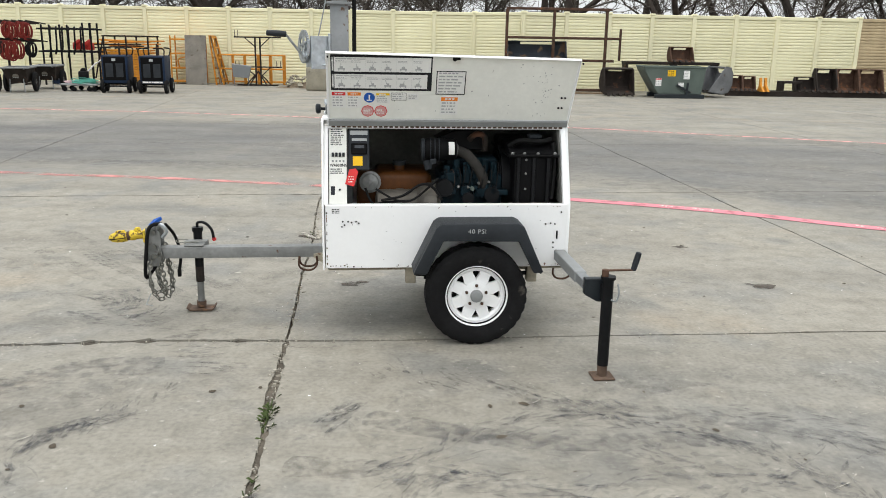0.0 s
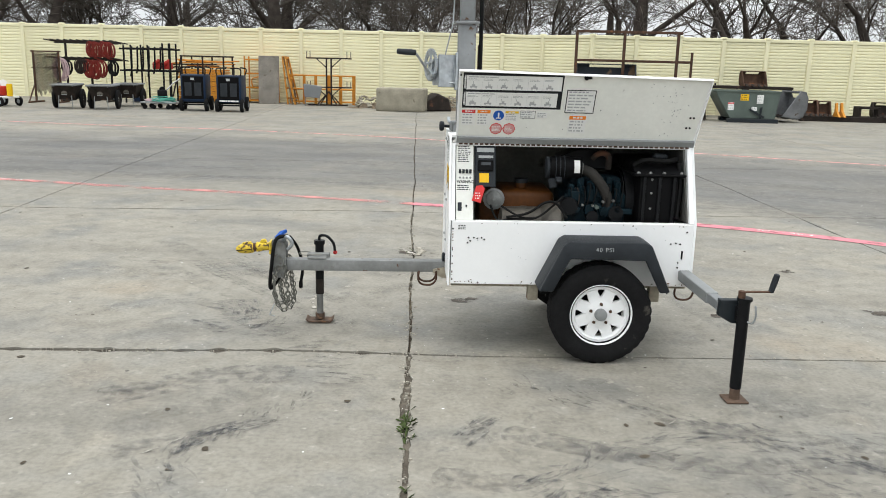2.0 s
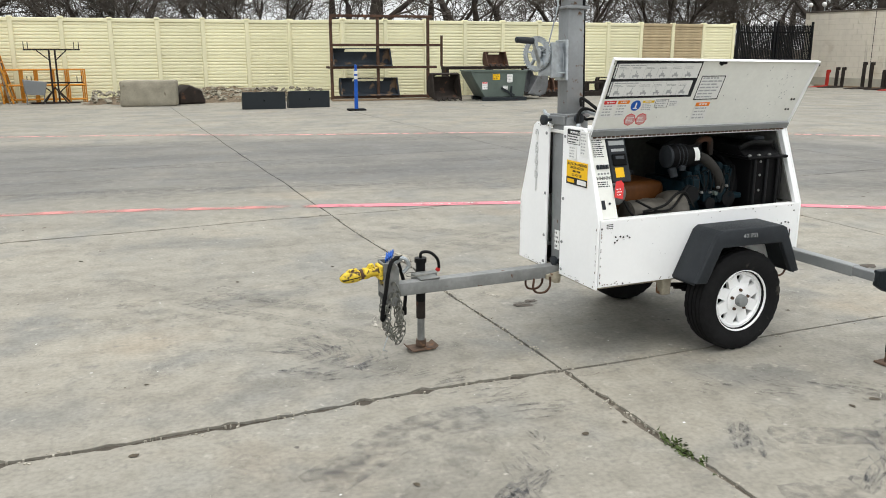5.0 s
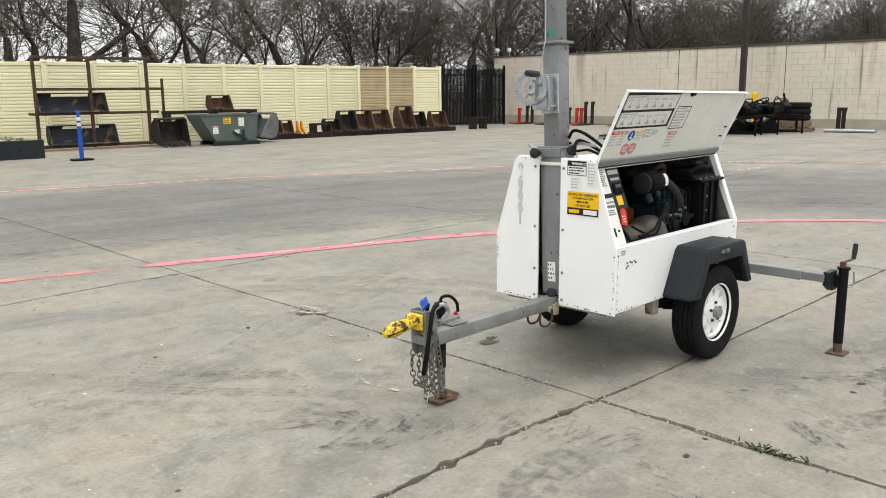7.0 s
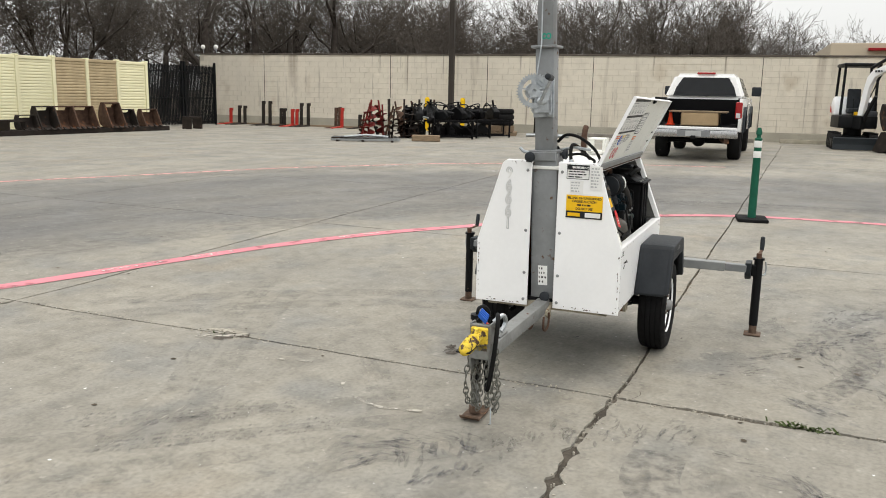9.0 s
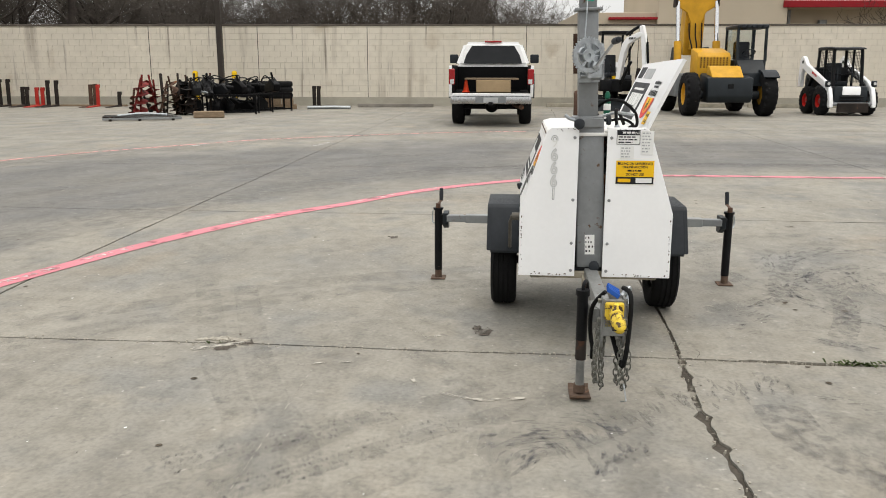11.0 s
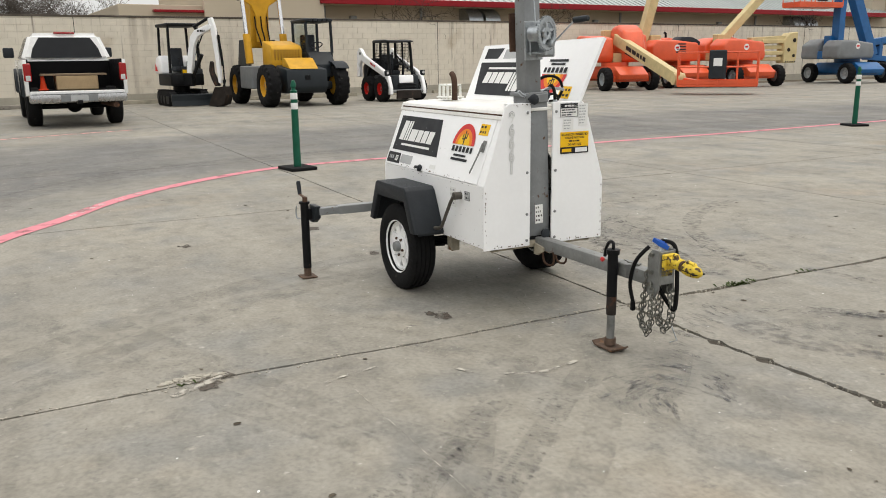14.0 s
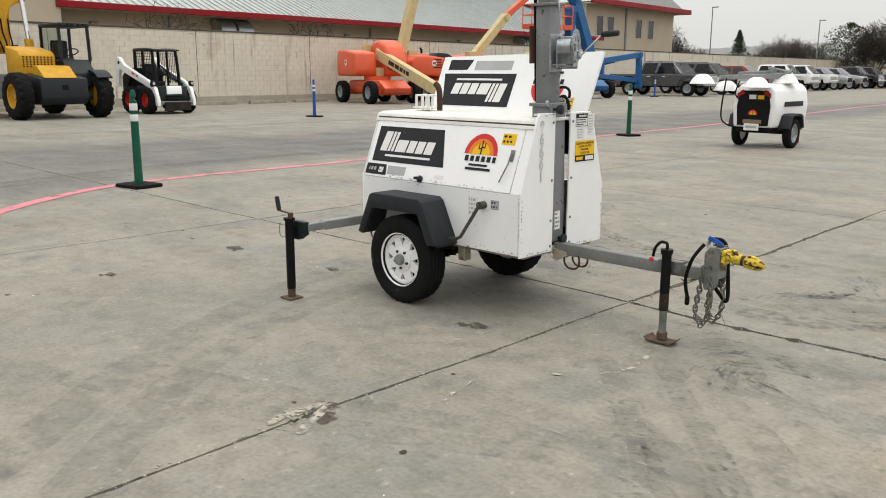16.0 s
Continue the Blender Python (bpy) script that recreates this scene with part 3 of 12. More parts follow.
def grid_point(a, b):
    """Where the joint-wise coordinates a (eastwards) and b (northwards) lie in the yard."""
    x0, p = joint_lines(NS_LINES, a / GX, -0.257, GX, 0.068)
    y0, q = joint_lines(EW_LINES, b / GY, 3.597, GY, 0.062)
    x = (x0 - p * (y0 - 3.6 + 0.257 * q)) / (1 + p * q)
    return x, y0 + q * (x + 0.257)


def make_slab(i, j):
    """One cast slab with chipped edges."""
    x0, x1, y0, y1 = i * GX, (i + 1) * GX, j * GY, (j + 1) * GY
    cx, cy = grid_point((x0 + x1) / 2, (y0 + y1) / 2)
    near = math.hypot(cx, cy - 5) < 13
    step = (0.024 if math.hypot(cx, cy - 4) < 5.5 else 0.055) if near else 0.5
    gap = 0.0035

    def edge(ax, ay, bx, by, nx, ny, joint):
        worn = (1.0 if nx and j < 0 else 1.3 if ny and i < 0 else 0.4) if math.hypot(cx, cy - 4) < 5.5 else 0.3
        n = max(2, int(math.hypot(bx - ax, by - ay) / step))
        out = []
        for k in range(n):
            t = k / n
            a, b = ax + (bx - ax) * t, ay + (by - ay) * t
            v = noise.noise(Vector((a * 2.2 + nx * 3, b * 2.2 + ny * 3, 1.3)))
            w = noise.noise(Vector((a * 11, b * 11, 5 + nx)))
            d = gap + (worn * (0.008 + 0.008 * w) if joint else 0.002) + (worn * (max(0, v - 0.12) * 0.036 + max(0, w - 0.2) * 0.024 + 0.006 * noise.noise(Vector((a * 31, b * 31, 3 + ny)))) if joint else max(0, w - 0.25) * 0.02)
            wander = 0.035 * noise.noise(Vector((a * 0.8 if nx == 0 else 9.0, b * 0.8 if nx != 0 else 9.0, 2)))
            out.append((a + nx * d + (wander if nx else 0), b + ny * d + (wander if ny else 0)))
        return out
    main = near
    ps = edge(x0, y0, x1, y0, 0, 1, main and j in (0, 1)) + edge(x1, y0, x1, y1, -1, 0, main and i in (-1, 0)) \
        + edge(x1, y1, x0, y1, 0, -1, main and j in (-1, 0)) + edge(x0, y1, x0, y0, 1, 0, main and i in (-1, 0))
    bm = bm_new()
    top, low = [], []
    for a, b in ps:
        x, y = grid_point(a, b)
        z = far_z(x, y)
        top.append(bm.verts.new((x, y, z)))
        low.append(bm.verts.new((x, y, z - 0.06)))
    n = len(top)
    bm.faces.new(top)
    for k in range(n):
        bm.faces.new((top[k], low[k], low[(k + 1) % n], top[(k + 1) % n]))
    me = bpy.data.meshes.new("slab")
    bm.to_mesh(me)
    bm.free()
    me.materials.append(yard_concrete)
    ob = new("slab", me)
    ob.parent = ground
    return ob


def ribbon(name, pts, width, material, label, category, lift=0.004, kind="structure", step=0.3, ends=False):
    """A painted or dirty strip that follows the ground."""
    pts = smooth_path([(x, y, 0) for x, y in pts], 10)
    bm = bm_new()
    row = []
    for i, p in enumerate(pts):
        d = (pts[min(i + 1, len(pts) - 1)] - pts[max(i - 1, 0)]).normalized()
        s = Vector((-d.y, d.x, 0))
        w = width * (0.5 + 0.06 * noise.noise(p * 1.7))
        if ends and i in (0, len(pts) - 1):
            w *= 0.3
        pair = []
        for k in (-1, 1):
            q = p + s * w * k
            pair.append(bm.verts.new((q.x, q.y, far_z(q.x, q.y) + lift)))
        row.append(pair)
    for a, b in zip(row, row[1:]):
        bm.faces.new((a[0], b[0], b[1], a[1]))
    return solid(name, bm, material, label, category, kind=kind)


LINE_A = [(-14, 10.3), (-8, 9.15), (-4.0, 8.39), (-2.6, 8.2), (-1.5, 8.0), (-0.55, 7.8), (0.12, 7.63), (1.43, 7.32), (2.28, 7.05), (3.1, 6.69), (3.77, 6.28), (4.45, 5.93), (5.1, 5.45), (5.76, 4.76), (6.28, 3.95),
          (6.5, 2.95), (6.58, 2.1), (6.64, 1.0), (6.75, 0.3), (6.92, -1.5), (7.12, -4.0), (7.42, -6.4), (7.95, -11.0), (9.2, -19.15), (10.7, -29.0), (13.0, -48)]
LINE_B = [(-16, 17.0), (-7.4, 15.7), (-4.7, 15.45), (-1.7, 14.85), (-0.1, 14.3), (3.0, 13.6), (4.9, 12.87), (6.0, 12.45), (7.7, 11.8), (8.6, 11.25), (10.3, 10.2), (11.0, 9.5), (11.7, 8.7), (12.6, 7.4), (13.0, 6.65), (13.6, 5.2)]
ribbon("painted_line", LINE_A[:6], 0.13, faint_pink, "faded patchy pink painted fire lane line on concrete", "painted line")
ribbon("painted_line", LINE_A[5:], 0.15, pink_line, "worn pink-red painted fire lane line on concrete", "painted line")
ribbon("painted_line", LINE_B, 0.10, pale_pink, "faded pink painted line on concrete", "painted line")
ribbon("painted_line", [(15.4, -30), (17.2, -24), (19.5, -19.5)], 0.10, white_line, "faded white painted parking line", "painted line")
for x, y in ((9.6, 8.6), (9.2, 10.6)):
    ribbon("paint_patch", [(x, y), (x + 0.3, y - 0.06), (x + 0.75, y - 0.1)], 0.10, white_line, "worn white paint fragment on concrete", "paint mark", ends=True)


def line_words():
    """White stencilled words on the pink line; they read from the lane."""
    spots = [((0.58, 7.62), "NO PARKING"), ((1.32, 7.35), "FIRE LANE"), ((4.06, 5.92), "NO PARKING"), ((4.63, 5.5), "FIRE LANE"), ((2.66, 6.8), "FIRE LANE"),
             ((6.66, 1.1), "NO PARKING"), ((6.7, 0.2), "FIRE LANE"), ((-5.1, 8.65), "NO PARKING")]
    path = smooth_path([(x, y, 0) for x, y in LINE_A], 30)
    for (x, y), words in spots:
        k = min(range(1, len(path) - 1), key=lambda i: (path[i] - Vector((x, y, 0))).length)
        d = (path[k + 1] - path[k - 1]).normalized()
        c = path[k]
        m = plane_m((c.x, c.y, far_z(c.x, c.y) + 0.008), (-d.x, -d.y, 0), (d.y, -d.x, 0))
        ob = lettering(words, 0.082, white_line, None, m @ Matrix.Translation((0, -0.029, 0)), "stencilled_words", 1.15, "CENTER", 1.1, 0.002)
        tagged(ob, "white stencilled words '%s' on the pink line" % words.lower(), "lettering", kind="structure")


line_words()


def arc_pts(cx, cy, r, a0, a1, n=9):
    return [(cx + r * math.cos(radians(a0 + (a1 - a0) * i / n)), cy + r * math.sin(radians(a0 + (a1 - a0) * i / n))) for i in range(n + 1)]


def ground_marks():
    for pts, w, mt in (
        (arc_pts(-0.2, 0.2, 2.75, 88, 20), 0.17, scuff_dark), (arc_pts(-0.2, 0.2, 3.15, 84, 24), 0.14, scuff_soft), (arc_pts(0.1, 0.1, 2.2, 100, 40), 0.15, scuff_soft),
        ([(0.2, 3.4), (0.6, 3.25), (1.1, 3.15), (1.8, 3.2)], 0.16, scuff_dark), ([(-1.5, 3.05), (-1.2, 3.2), (-1.0, 3.35)], 0.14, scuff_dark), ([(0.9, 3.55), (1.6, 3.45), (2.4, 3.15), (2.9, 2.7)], 0.15, scuff_dark),
        ([(-2.6, 4.9), (-2.0, 5.25), (-1.2, 5.35), (-0.4, 5.9)], 0.16, scuff_soft), ([(-2.1, 3.9), (-1.6, 3.7), (-1.0, 3.72)], 0.22, scuff_soft),
        ([(-3.0, 6.1), (-2.0, 6.0), (-0.9, 6.6), (0.8, 7.4)], 0.17, scuff_soft), ([(-2.9, 6.45), (-1.8, 6.35), (-0.7, 6.95), (1.0, 7.8)], 0.17, scuff_soft),
        ([(-2.6, 6.4), (-1.7, 5.5), (-0.7, 4.9)], 0.15, scuff_soft), ([(-1.8, 3.6), (-1.3, 3.95), (-0.9, 4.0)], 0.25, scuff_dark), ([(-1.6, 3.2), (-1.2, 3.6), (-1.0, 3.9)], 0.2, scuff_soft),
        (arc_pts(1.3, 1.8, 1.6, 80, -60), 0.22, scuff_soft), (arc_pts(1.3, 1.8, 2.0, 85, -50), 0.2, scuff_soft), (arc_pts(2.2, 2.6, 1.3, 150, 10), 0.2, scuff_soft),
        ([(-4, 11.4), (0, 10.9), (4, 9.9), (8, 7.4), (9.6, 3.5), (9.9, -2)], 0.35, scuff_soft), ([(-4, 13.4), (1, 12.9), (6, 11.4), (10.3, 8), (11.8, 3.5), (12, -4)], 0.4, scuff_soft),
        ([(-6, 12.3), (1, 11.8), (5, 10.7), (9.2, 7.8), (10.8, 3), (11, -8)], 0.3, scuff_soft),
    ):
        ribbon("tyre_mark", [(U * x, U * y) for x, y in pts], w * U, mt, "dark rubber tyre scuff on concrete", "tyre mark", 0.003 + 0.0004 * rng.random(), ends=True)
    for x, y, r in ((-0.02, 5.52, 0.085), (0.05, 5.57, 0.05), (2.95, 5.55, 0.10), (1.75, 5.35, 0.06), (2.7, 6.7, 0.06), (-0.53, 6.97, 0.09), (-0.46, 6.87, 0.06)):
        x, y, r = x * U, y * U, r * U
        bm = bm_new()
        n = 22
        bm.faces.new([bm.verts.new((x + r * (1 + 0.75 * noise.noise(Vector((math.cos(a) * 2.6 + x, math.sin(a) * 1.5 + y, r)))) * math.cos(a),
                                    y + 0.62 * r * (1 + 0.75 * noise.noise(Vector((math.cos(a) * 2.6 + y, math.sin(a) * 1.5, x)))) * math.sin(a),
                                    far_z(x, y) + 0.0036)) for a in (2 * math.pi * i / n for i in range(n))])
        solid("oil_stain", bm, oil_stain, "dark dried oil stain on concrete", "stain", kind="structure")
    for pts, w in (([(-0.76, 6.45), (-0.70, 6.30), (-0.66, 6.15)], 0.02), ([(-1.02, 5.62), (-1.08, 5.42), (-1.02, 5.2)], 0.03), ([(-1.35, 3.05), (-1.2, 3.25)], 0.02),
                   ([(-0.2, 5.85), (-0.12, 5.75)], 0.08), ([(-0.15, 4.98), (0.15, 4.93)], 0.015), ([(-0.62, 7.14), (-0.53, 7.0), (-0.44, 6.85)], 0.05), ([(-0.95, 5.75), (-0.85, 5.8)], 0.07), ([(-2.1, 6.25), (-0.8, 6.35)], 0.012)):
        ribbon("scrape", [(U * x, U * y) for x, y in pts], w * U, chalk, "pale scrape mark on concrete", "scrape", 0.0042, ends=True)
    # broad faint sweeps where trucks turn
    for pts, w in (([(-0.3, 6.95), (0.04, 6.57), (0.64, 5.89), (1.2, 4.91), (1.5, 4.1)], 0.20), ([(-0.8, 6.95), (-0.44, 6.6), (0.28, 5.89), (0.79, 5.05), (1.0, 4.4)], 0.20), ([(-0.7, 4.4), (-1.23, 4.93), (-1.6, 5.3)], 0.10), ([(-0.9, 4.26), (-1.37, 4.74), (-1.75, 5.13)], 0.10),
                   ([(-1.24, 4.32), (-1.2, 3.98), (-1.42, 3.85), (-1.6, 4.0)], 0.12), ([(-1.35, 4.39), (-1.22, 4.12), (-0.9, 3.81)], 0.16), ([(0.55, 3.35), (0.75, 3.1), (1.0, 2.8)], 0.14), ([(-2.26, 5.86), (-1.72, 5.24), (-1.07, 4.85)], 0.16),
                   ([(0.28, 2.95), (0.63, 2.67), (1.02, 2.52), (1.65, 2.61)], 0.18), ([(0.02, 2.9), (0.34, 2.25)], 0.12), ([(0.2, 2.6), (0.7, 2.4), (1.3, 2.35)], 0.16), ([(-6, 14.0), (1, 13.2), (7, 11.6), (12, 8.2), (14.5, 3), (15, -6)], 0.5),
                   ([(-8, 9.5), (-1, 8.9), (3.4, 7.6), (6.6, 5.6), (7.8, 2), (8.4, -6)], 0.45)):
        ribbon("tyre_mark", pts, w, scuff_wide, "broad faint tyre sweep on concrete", "tyre mark", 0.0022 + 0.0004 * rng.random(), ends=True)
    # tread-block prints and smeared rubber, in bunches
    r = random.Random(41)

    def prints(pts, width, n, ln, wd, skew, material):
        """Short rubber smears strewn along a path, each lying askew to it."""
        path = smooth_path([(x, y, 0) for x, y in pts], 12)
        bm = bm_new()
        for _ in range(n):
            k = r.randrange(1, len(path) - 1)
            d = (path[k + 1] - path[k - 1]).normalized()
            side = Vector((-d.y, d.x, 0))
            c = path[k].lerp(path[k + 1], r.random()) + side * r.gauss(0, width * 0.42)
            a = math.atan2(d.y, d.x) + radians(skew + r.gauss(0, 9))
            u, v = Vector((math.cos(a), math.sin(a), 0)), Vector((-math.sin(a), math.cos(a), 0))
            hl, hw = ln * r.uniform(0.35, 1.25) / 2, wd * r.uniform(0.4, 1.2) / 2
            bend = r.gauss(0, 0.12) * hl
            ring_pts = []
            for t, w in ((-1, 0.15), (-0.6, 0.8), (-0.1, 1.0), (0.4, 0.75), (1, 0.1)):
                ring_pts.append(c + u * t * hl + v * (w * hw * r.uniform(0.6, 1.1) + bend * (1 - t * t)))
            for t, w in ((1, 0.1), (0.4, 0.8), (-0.1, 1.0), (-0.6, 0.7), (-1, 0.15)):
                ring_pts.append(c + u * t * hl - v * (w * hw * r.uniform(0.6, 1.1) - bend * (1 - t * t)))
            z = 0.0028 + 0.0012 * r.random()
            bm.faces.new([bm.verts.new((q.x, q.y, z)) for q in ring_pts])
        solid("tyre_prints", bm, material, "dark smeared tyre tread prints on the concrete", "tyre mark", kind="stuff")
    prints([(0.20, 2.40), (0.39, 2.50), (0.56, 2.68), (0.75, 2.77), (0.95, 2.80), (1.12, 2.80), (1.26, 2.72), (1.45, 2.62), (1.62, 2.48), (1.75, 2.30)], 0.05, 110, 0.13, 0.016, 10, scuff_print)
    prints([(1.05, 2.80), (1.26, 2.72), (1.45, 2.62), (1.62, 2.48), (1.75, 2.30), (1.85, 2.1)], 0.09, 60, 0.10, 0.030, -22, scuff_print)
    prints([(0.2, 3.25), (0.41, 3.16), (0.65, 3.11), (0.81, 3.04), (0.96, 2.95), (1.2, 2.88)], 0.10, 70, 0.085, 0.024, -28, scuff_print)
    prints([(1.10, 2.66), (1.25, 2.45), (1.42, 2.38), (1.6, 2.30)], 0.16, 46, 0.07, 0.035, 15, scuff_print)
    prints([(1.5, 2.86), (1.71, 2.80), (1.9, 2.73), (2.2, 2.55)], 0.07, 40, 0.10, 0.018, 12, scuff_print)
    prints([(0.03, 2.66), (0.06, 2.78), (0.12, 2.90)], 0.06, 26, 0.11, 0.03, -20, scuff_print)
    prints([(0.2, 2.25), (0.43, 2.36), (0.67, 2.31), (0.9, 2.22)], 0.10, 50, 0.12, 0.016, 20, scuff_print)
    prints([(-1.0, 2.52), (-0.91, 2.70), (-0.72, 2.80)], 0.05, 40, 0.15, 0.026, 4, scuff_print)
    prints([(-0.90, 2.02), (-0.97, 2.3), (-0.99, 2.45)], 0.12, 26, 0.11, 0.02, 25, scuff_print)
    prints([(-0.5, 2.12), (-0.3, 2.15), (-0.1, 2.2)], 0.08, 26, 0.10, 0.03, 10, scuff_print)
    prints([(-1.3, 4.12), (-1.12, 3.98), (-0.84, 3.74), (-0.62, 3.45), (-0.5, 3.2)], 0.15, 90, 0.11, 0.024, 60, scuff_print)
    prints([(-1.45, 4.22), (-1.28, 4.26), (-1.12, 4.14), (-1.0, 3.95)], 0.12, 80, 0.09, 0.022, -35, scuff_print)
    prints([(-1.42, 4.0), (-1.33, 3.92), (-1.2, 3.85)], 0.07, 34, 0.07, 0.022, 30, scuff_print)
    prints([(-0.6, 3.1), (-0.75, 2.9), (-0.86, 2.72), (-1.0, 2.5)], 0.08, 44, 0.09, 0.018, 35, scuff_print)
    prints(arc_pts(1.25, 1.65, 0.72, 200, -60, 12), 0.10, 120, 0.11, 0.018, 8, scuff_print)
    prints(arc_pts(1.3, 1.75, 1.05, 170, -70, 12), 0.12, 130, 0.11, 0.018, -12, scuff_print)
    prints([(0.46, 2.45), (0.9, 2.2), (1.3, 2.25), (1.9, 2.5)], 0.12, 50, 0.10, 0.02, 16, scuff_print)
    for x in (-0.042, -0.014, 0.014, 0.042):
        prints([(-1.62 + x, 5.42 + x), (-1.48 + x, 5.23 + x), (-1.33 + x, 5.04 + x), (-1.07 + x, 4.76 + x)], 0.012, 90, 0.035, 0.016, 70, scuff_faint)
        prints([(-1.75 + x, 5.18 + x), (-1.62 + x, 5.02 + x), (-1.40 + x, 4.79 + x), (-1.11 + x, 4.50 + x)], 0.012, 90, 0.035, 0.016, 70, scuff_faint)
    # fine pale scratches
    bm = bm_new()
    for _ in range(90):
        x, y, a, ln = r.uniform(-3, 3), r.uniform(1.2, 7.5), r.gauss(0.5, 0.7), 0.03 + 0.22 * r.random() ** 3
        c = [Vector((x + t * ln * math.cos(a + 0.3 * t), y + t * ln * math.sin(a + 0.3 * t), 0.0041)) for t in (0, 0.5, 1)]
        w = r.uniform(0.0008, 0.0022)
        n = Vector((-math.sin(a), math.cos(a), 0)) * w
        for p, q in zip(c, c[1:]):
            bm.faces.new([bm.verts.new(v) for v in (p - n, q - n, q + n, p + n)])
    solid("scratches", bm, chalk, "fine pale scratches on the concrete", "scratch", kind="stuff")
    # packed grey filling in the widest joint, and the spalled edge north of the crossing
    ribbon("joint_filling", [grid_point(0.02 * math.sin(b * 5), b) for b in (-7, -5, -3.6, -2.4, -1.2, -0.4, 0.0)], 0.11, joint_dirt, "packed grit and dirt filling the slab joint", "joint filling", -0.009)
    ribbon("joint_filling", [grid_point(a, 0.02 * math.sin(a * 4)) for a in (-7, -4, -2.4, -1.4, -0.6, 0, 0.7)], 0.13, joint_fill, "packed grit and dirt filling the slab joint", "joint filling", -0.010)
    bm = bm_new()
    for _ in range(260):
        t = r.uniform(-0.13, 0.13)
        x, y = -0.36 + 0.055 * (1 - abs(t) / 0.13) * r.random() + r.gauss(0, 0.006) - 0.07 * t, 5.76 + t
        k = r.uniform(0.002, 0.008)
        box(bm, (-k, -k * 0.8, -0.004), (k, k * 0.8, k * 0.5), 0, 1, pose(x, y, 0.002, 0, 0, r.uniform(0, 180)))
    solid("spall_crumbs", bm, pale_stone, "pale broken aggregate round a spalled joint edge", "rubble", kind="stuff")
    # specks of dirt and pale grit scattered over the slabs
    dark, pale = bm_new(), bm_new()
    for bm, n, lo, hi in ((dark, 260, 0.004, 0.024), (pale, 420, 0.002, 0.008)):
        for _ in range(n):
            x, y, a = rng.uniform(-5.0, 5.0), rng.uniform(0.2, 8.5), rng.uniform(0, 6.28)
            r = lo + (hi - lo) * rng.random() ** 2.5
            bm.faces.new([bm.verts.new((x + r * rng.uniform(0.6, 1.3) * math.cos(a) * math.cos(b) - 0.6 * r * math.sin(a) * math.sin(b), y + r * rng.uniform(0.6, 1.3) * math.sin(a) * math.cos(b) + 0.6 * r * math.cos(a) * math.sin(b), 0.0032))
                          for b in (2 * math.pi * i / 7 for i in range(7))])
    solid("dirt_specks", dark, dirt, "small dark dirt specks on the concrete", "dirt", kind="stuff")
    solid("pale_grit", pale, print_white, "tiny pale grit specks on the concrete", "grit", kind="stuff")
    # broken joint edges with crumbs and a tuft of weeds
    bm = bm_new()
    for _ in range(480):
        if rng.random() < 0.6:
            t = rng.uniform(-1.5, 3.6)
            a, b = rng.gauss(0, 0.02), t
        else:
            a, b = rng.uniform(-2.5, 4.0), rng.gauss(0, 0.025)
        x, y = grid_point(a, b)
        s = rng.uniform(0.0015, 0.0055)
        box(bm, (-s, -s * 0.8, -0.012), (s, s * 0.8, s * 0.7), 0, 1, pose(x, y, 0.0, 0, 0, rng.uniform(0, 180)))
    solid("concrete_crumbs", bm, pale_stone, "broken concrete crumbs along the slab joints", "rubble", kind="stuff")
    # hairline cracks where the joints cross
    for pts in ([(-0.235, 3.60), (-0.16, 3.585), (-0.10, 3.592), (-0.02, 3.565)], [(-0.10, 3.592), (-0.05, 3.618)], [(-0.235, 3.52), (-0.17, 3.50), (-0.12, 3.515)]):
        ribbon("crack", pts, 0.0022, dirt, "fine crack in the concrete by the joint", "crack", 0.0034, ends=True)
    bm = bm_new()
    for cx, cy, n in ((-0.250, 3.43, 60), (-0.235, 3.3, 12), (-0.2, 2.75, 8), (-0.5, 7.0, 6)):
        for _ in range(n):
            x, y = cx * U + rng.gauss(0, 0.011), cy * U + rng.gauss(0, 0.05)
            a, h, w = rng.uniform(0, 6.28), rng.uniform(0.004, 0.018), rng.uniform(0.002, 0.005)
            dx, dy = math.cos(a), math.sin(a)
            v = [bm.verts.new(q) for q in ((x - dy * w, y + dx * w, -0.005), (x + dy * w, y - dx * w, -0.005), (x + dx * 0.02 + dy * w, y + dy * 0.02 - dx * w, h), (x + dx * 0.03, y + dy * 0.03, h * 0.8))]
            bm.faces.new(v)
    solid("weeds", bm, weed_green, "small green weeds growing in the slab joint", "weeds", kind="stuff")


ground_marks()


# ---- fences and walls ----
PW, FH = 1.38, 2.24


def panel_mesh(material, boards=25):
    """Precast fence panel: ribbed like boards, a cap along its top."""
    bm = bm_new()
    h = FH / boards
    prof = []
    for k in range(boards):
        z = k * h
        prof += [(-0.004, z), (-0.022, z + 0.012), (-0.026, z + h * 0.55), (-0.02, z + h - 0.016), (-0.004, z + h - 0.002)]
    prof = [(y, z - 0.12) for y, z in prof]
    prism(bm, [(0.06, -0.12)] + prof + [(0.06, FH - 0.12)], "x", 0.07, PW - 0.07)
    box(bm, (0.0, -0.05, FH - 0.12), (PW, 0.09, FH - 0.02), 0.012)
    return finish("panel", bm, material, 25)


def post_mesh():
    bm = bm_new()
    box(bm, (-0.06, -0.06, -0.12), (0.06, 0.10, FH - 0.02), 0.012)
    box(bm, (-0.07, -0.075, FH - 0.08), (0.07, 0.11, FH - 0.012), 0.015)
    return finish("post", bm, fence_cream, 25)


PANEL_CREAM, PANEL_TAN, POST = panel_mesh(fence_cream), panel_mesh(fence_tan), post_mesh()


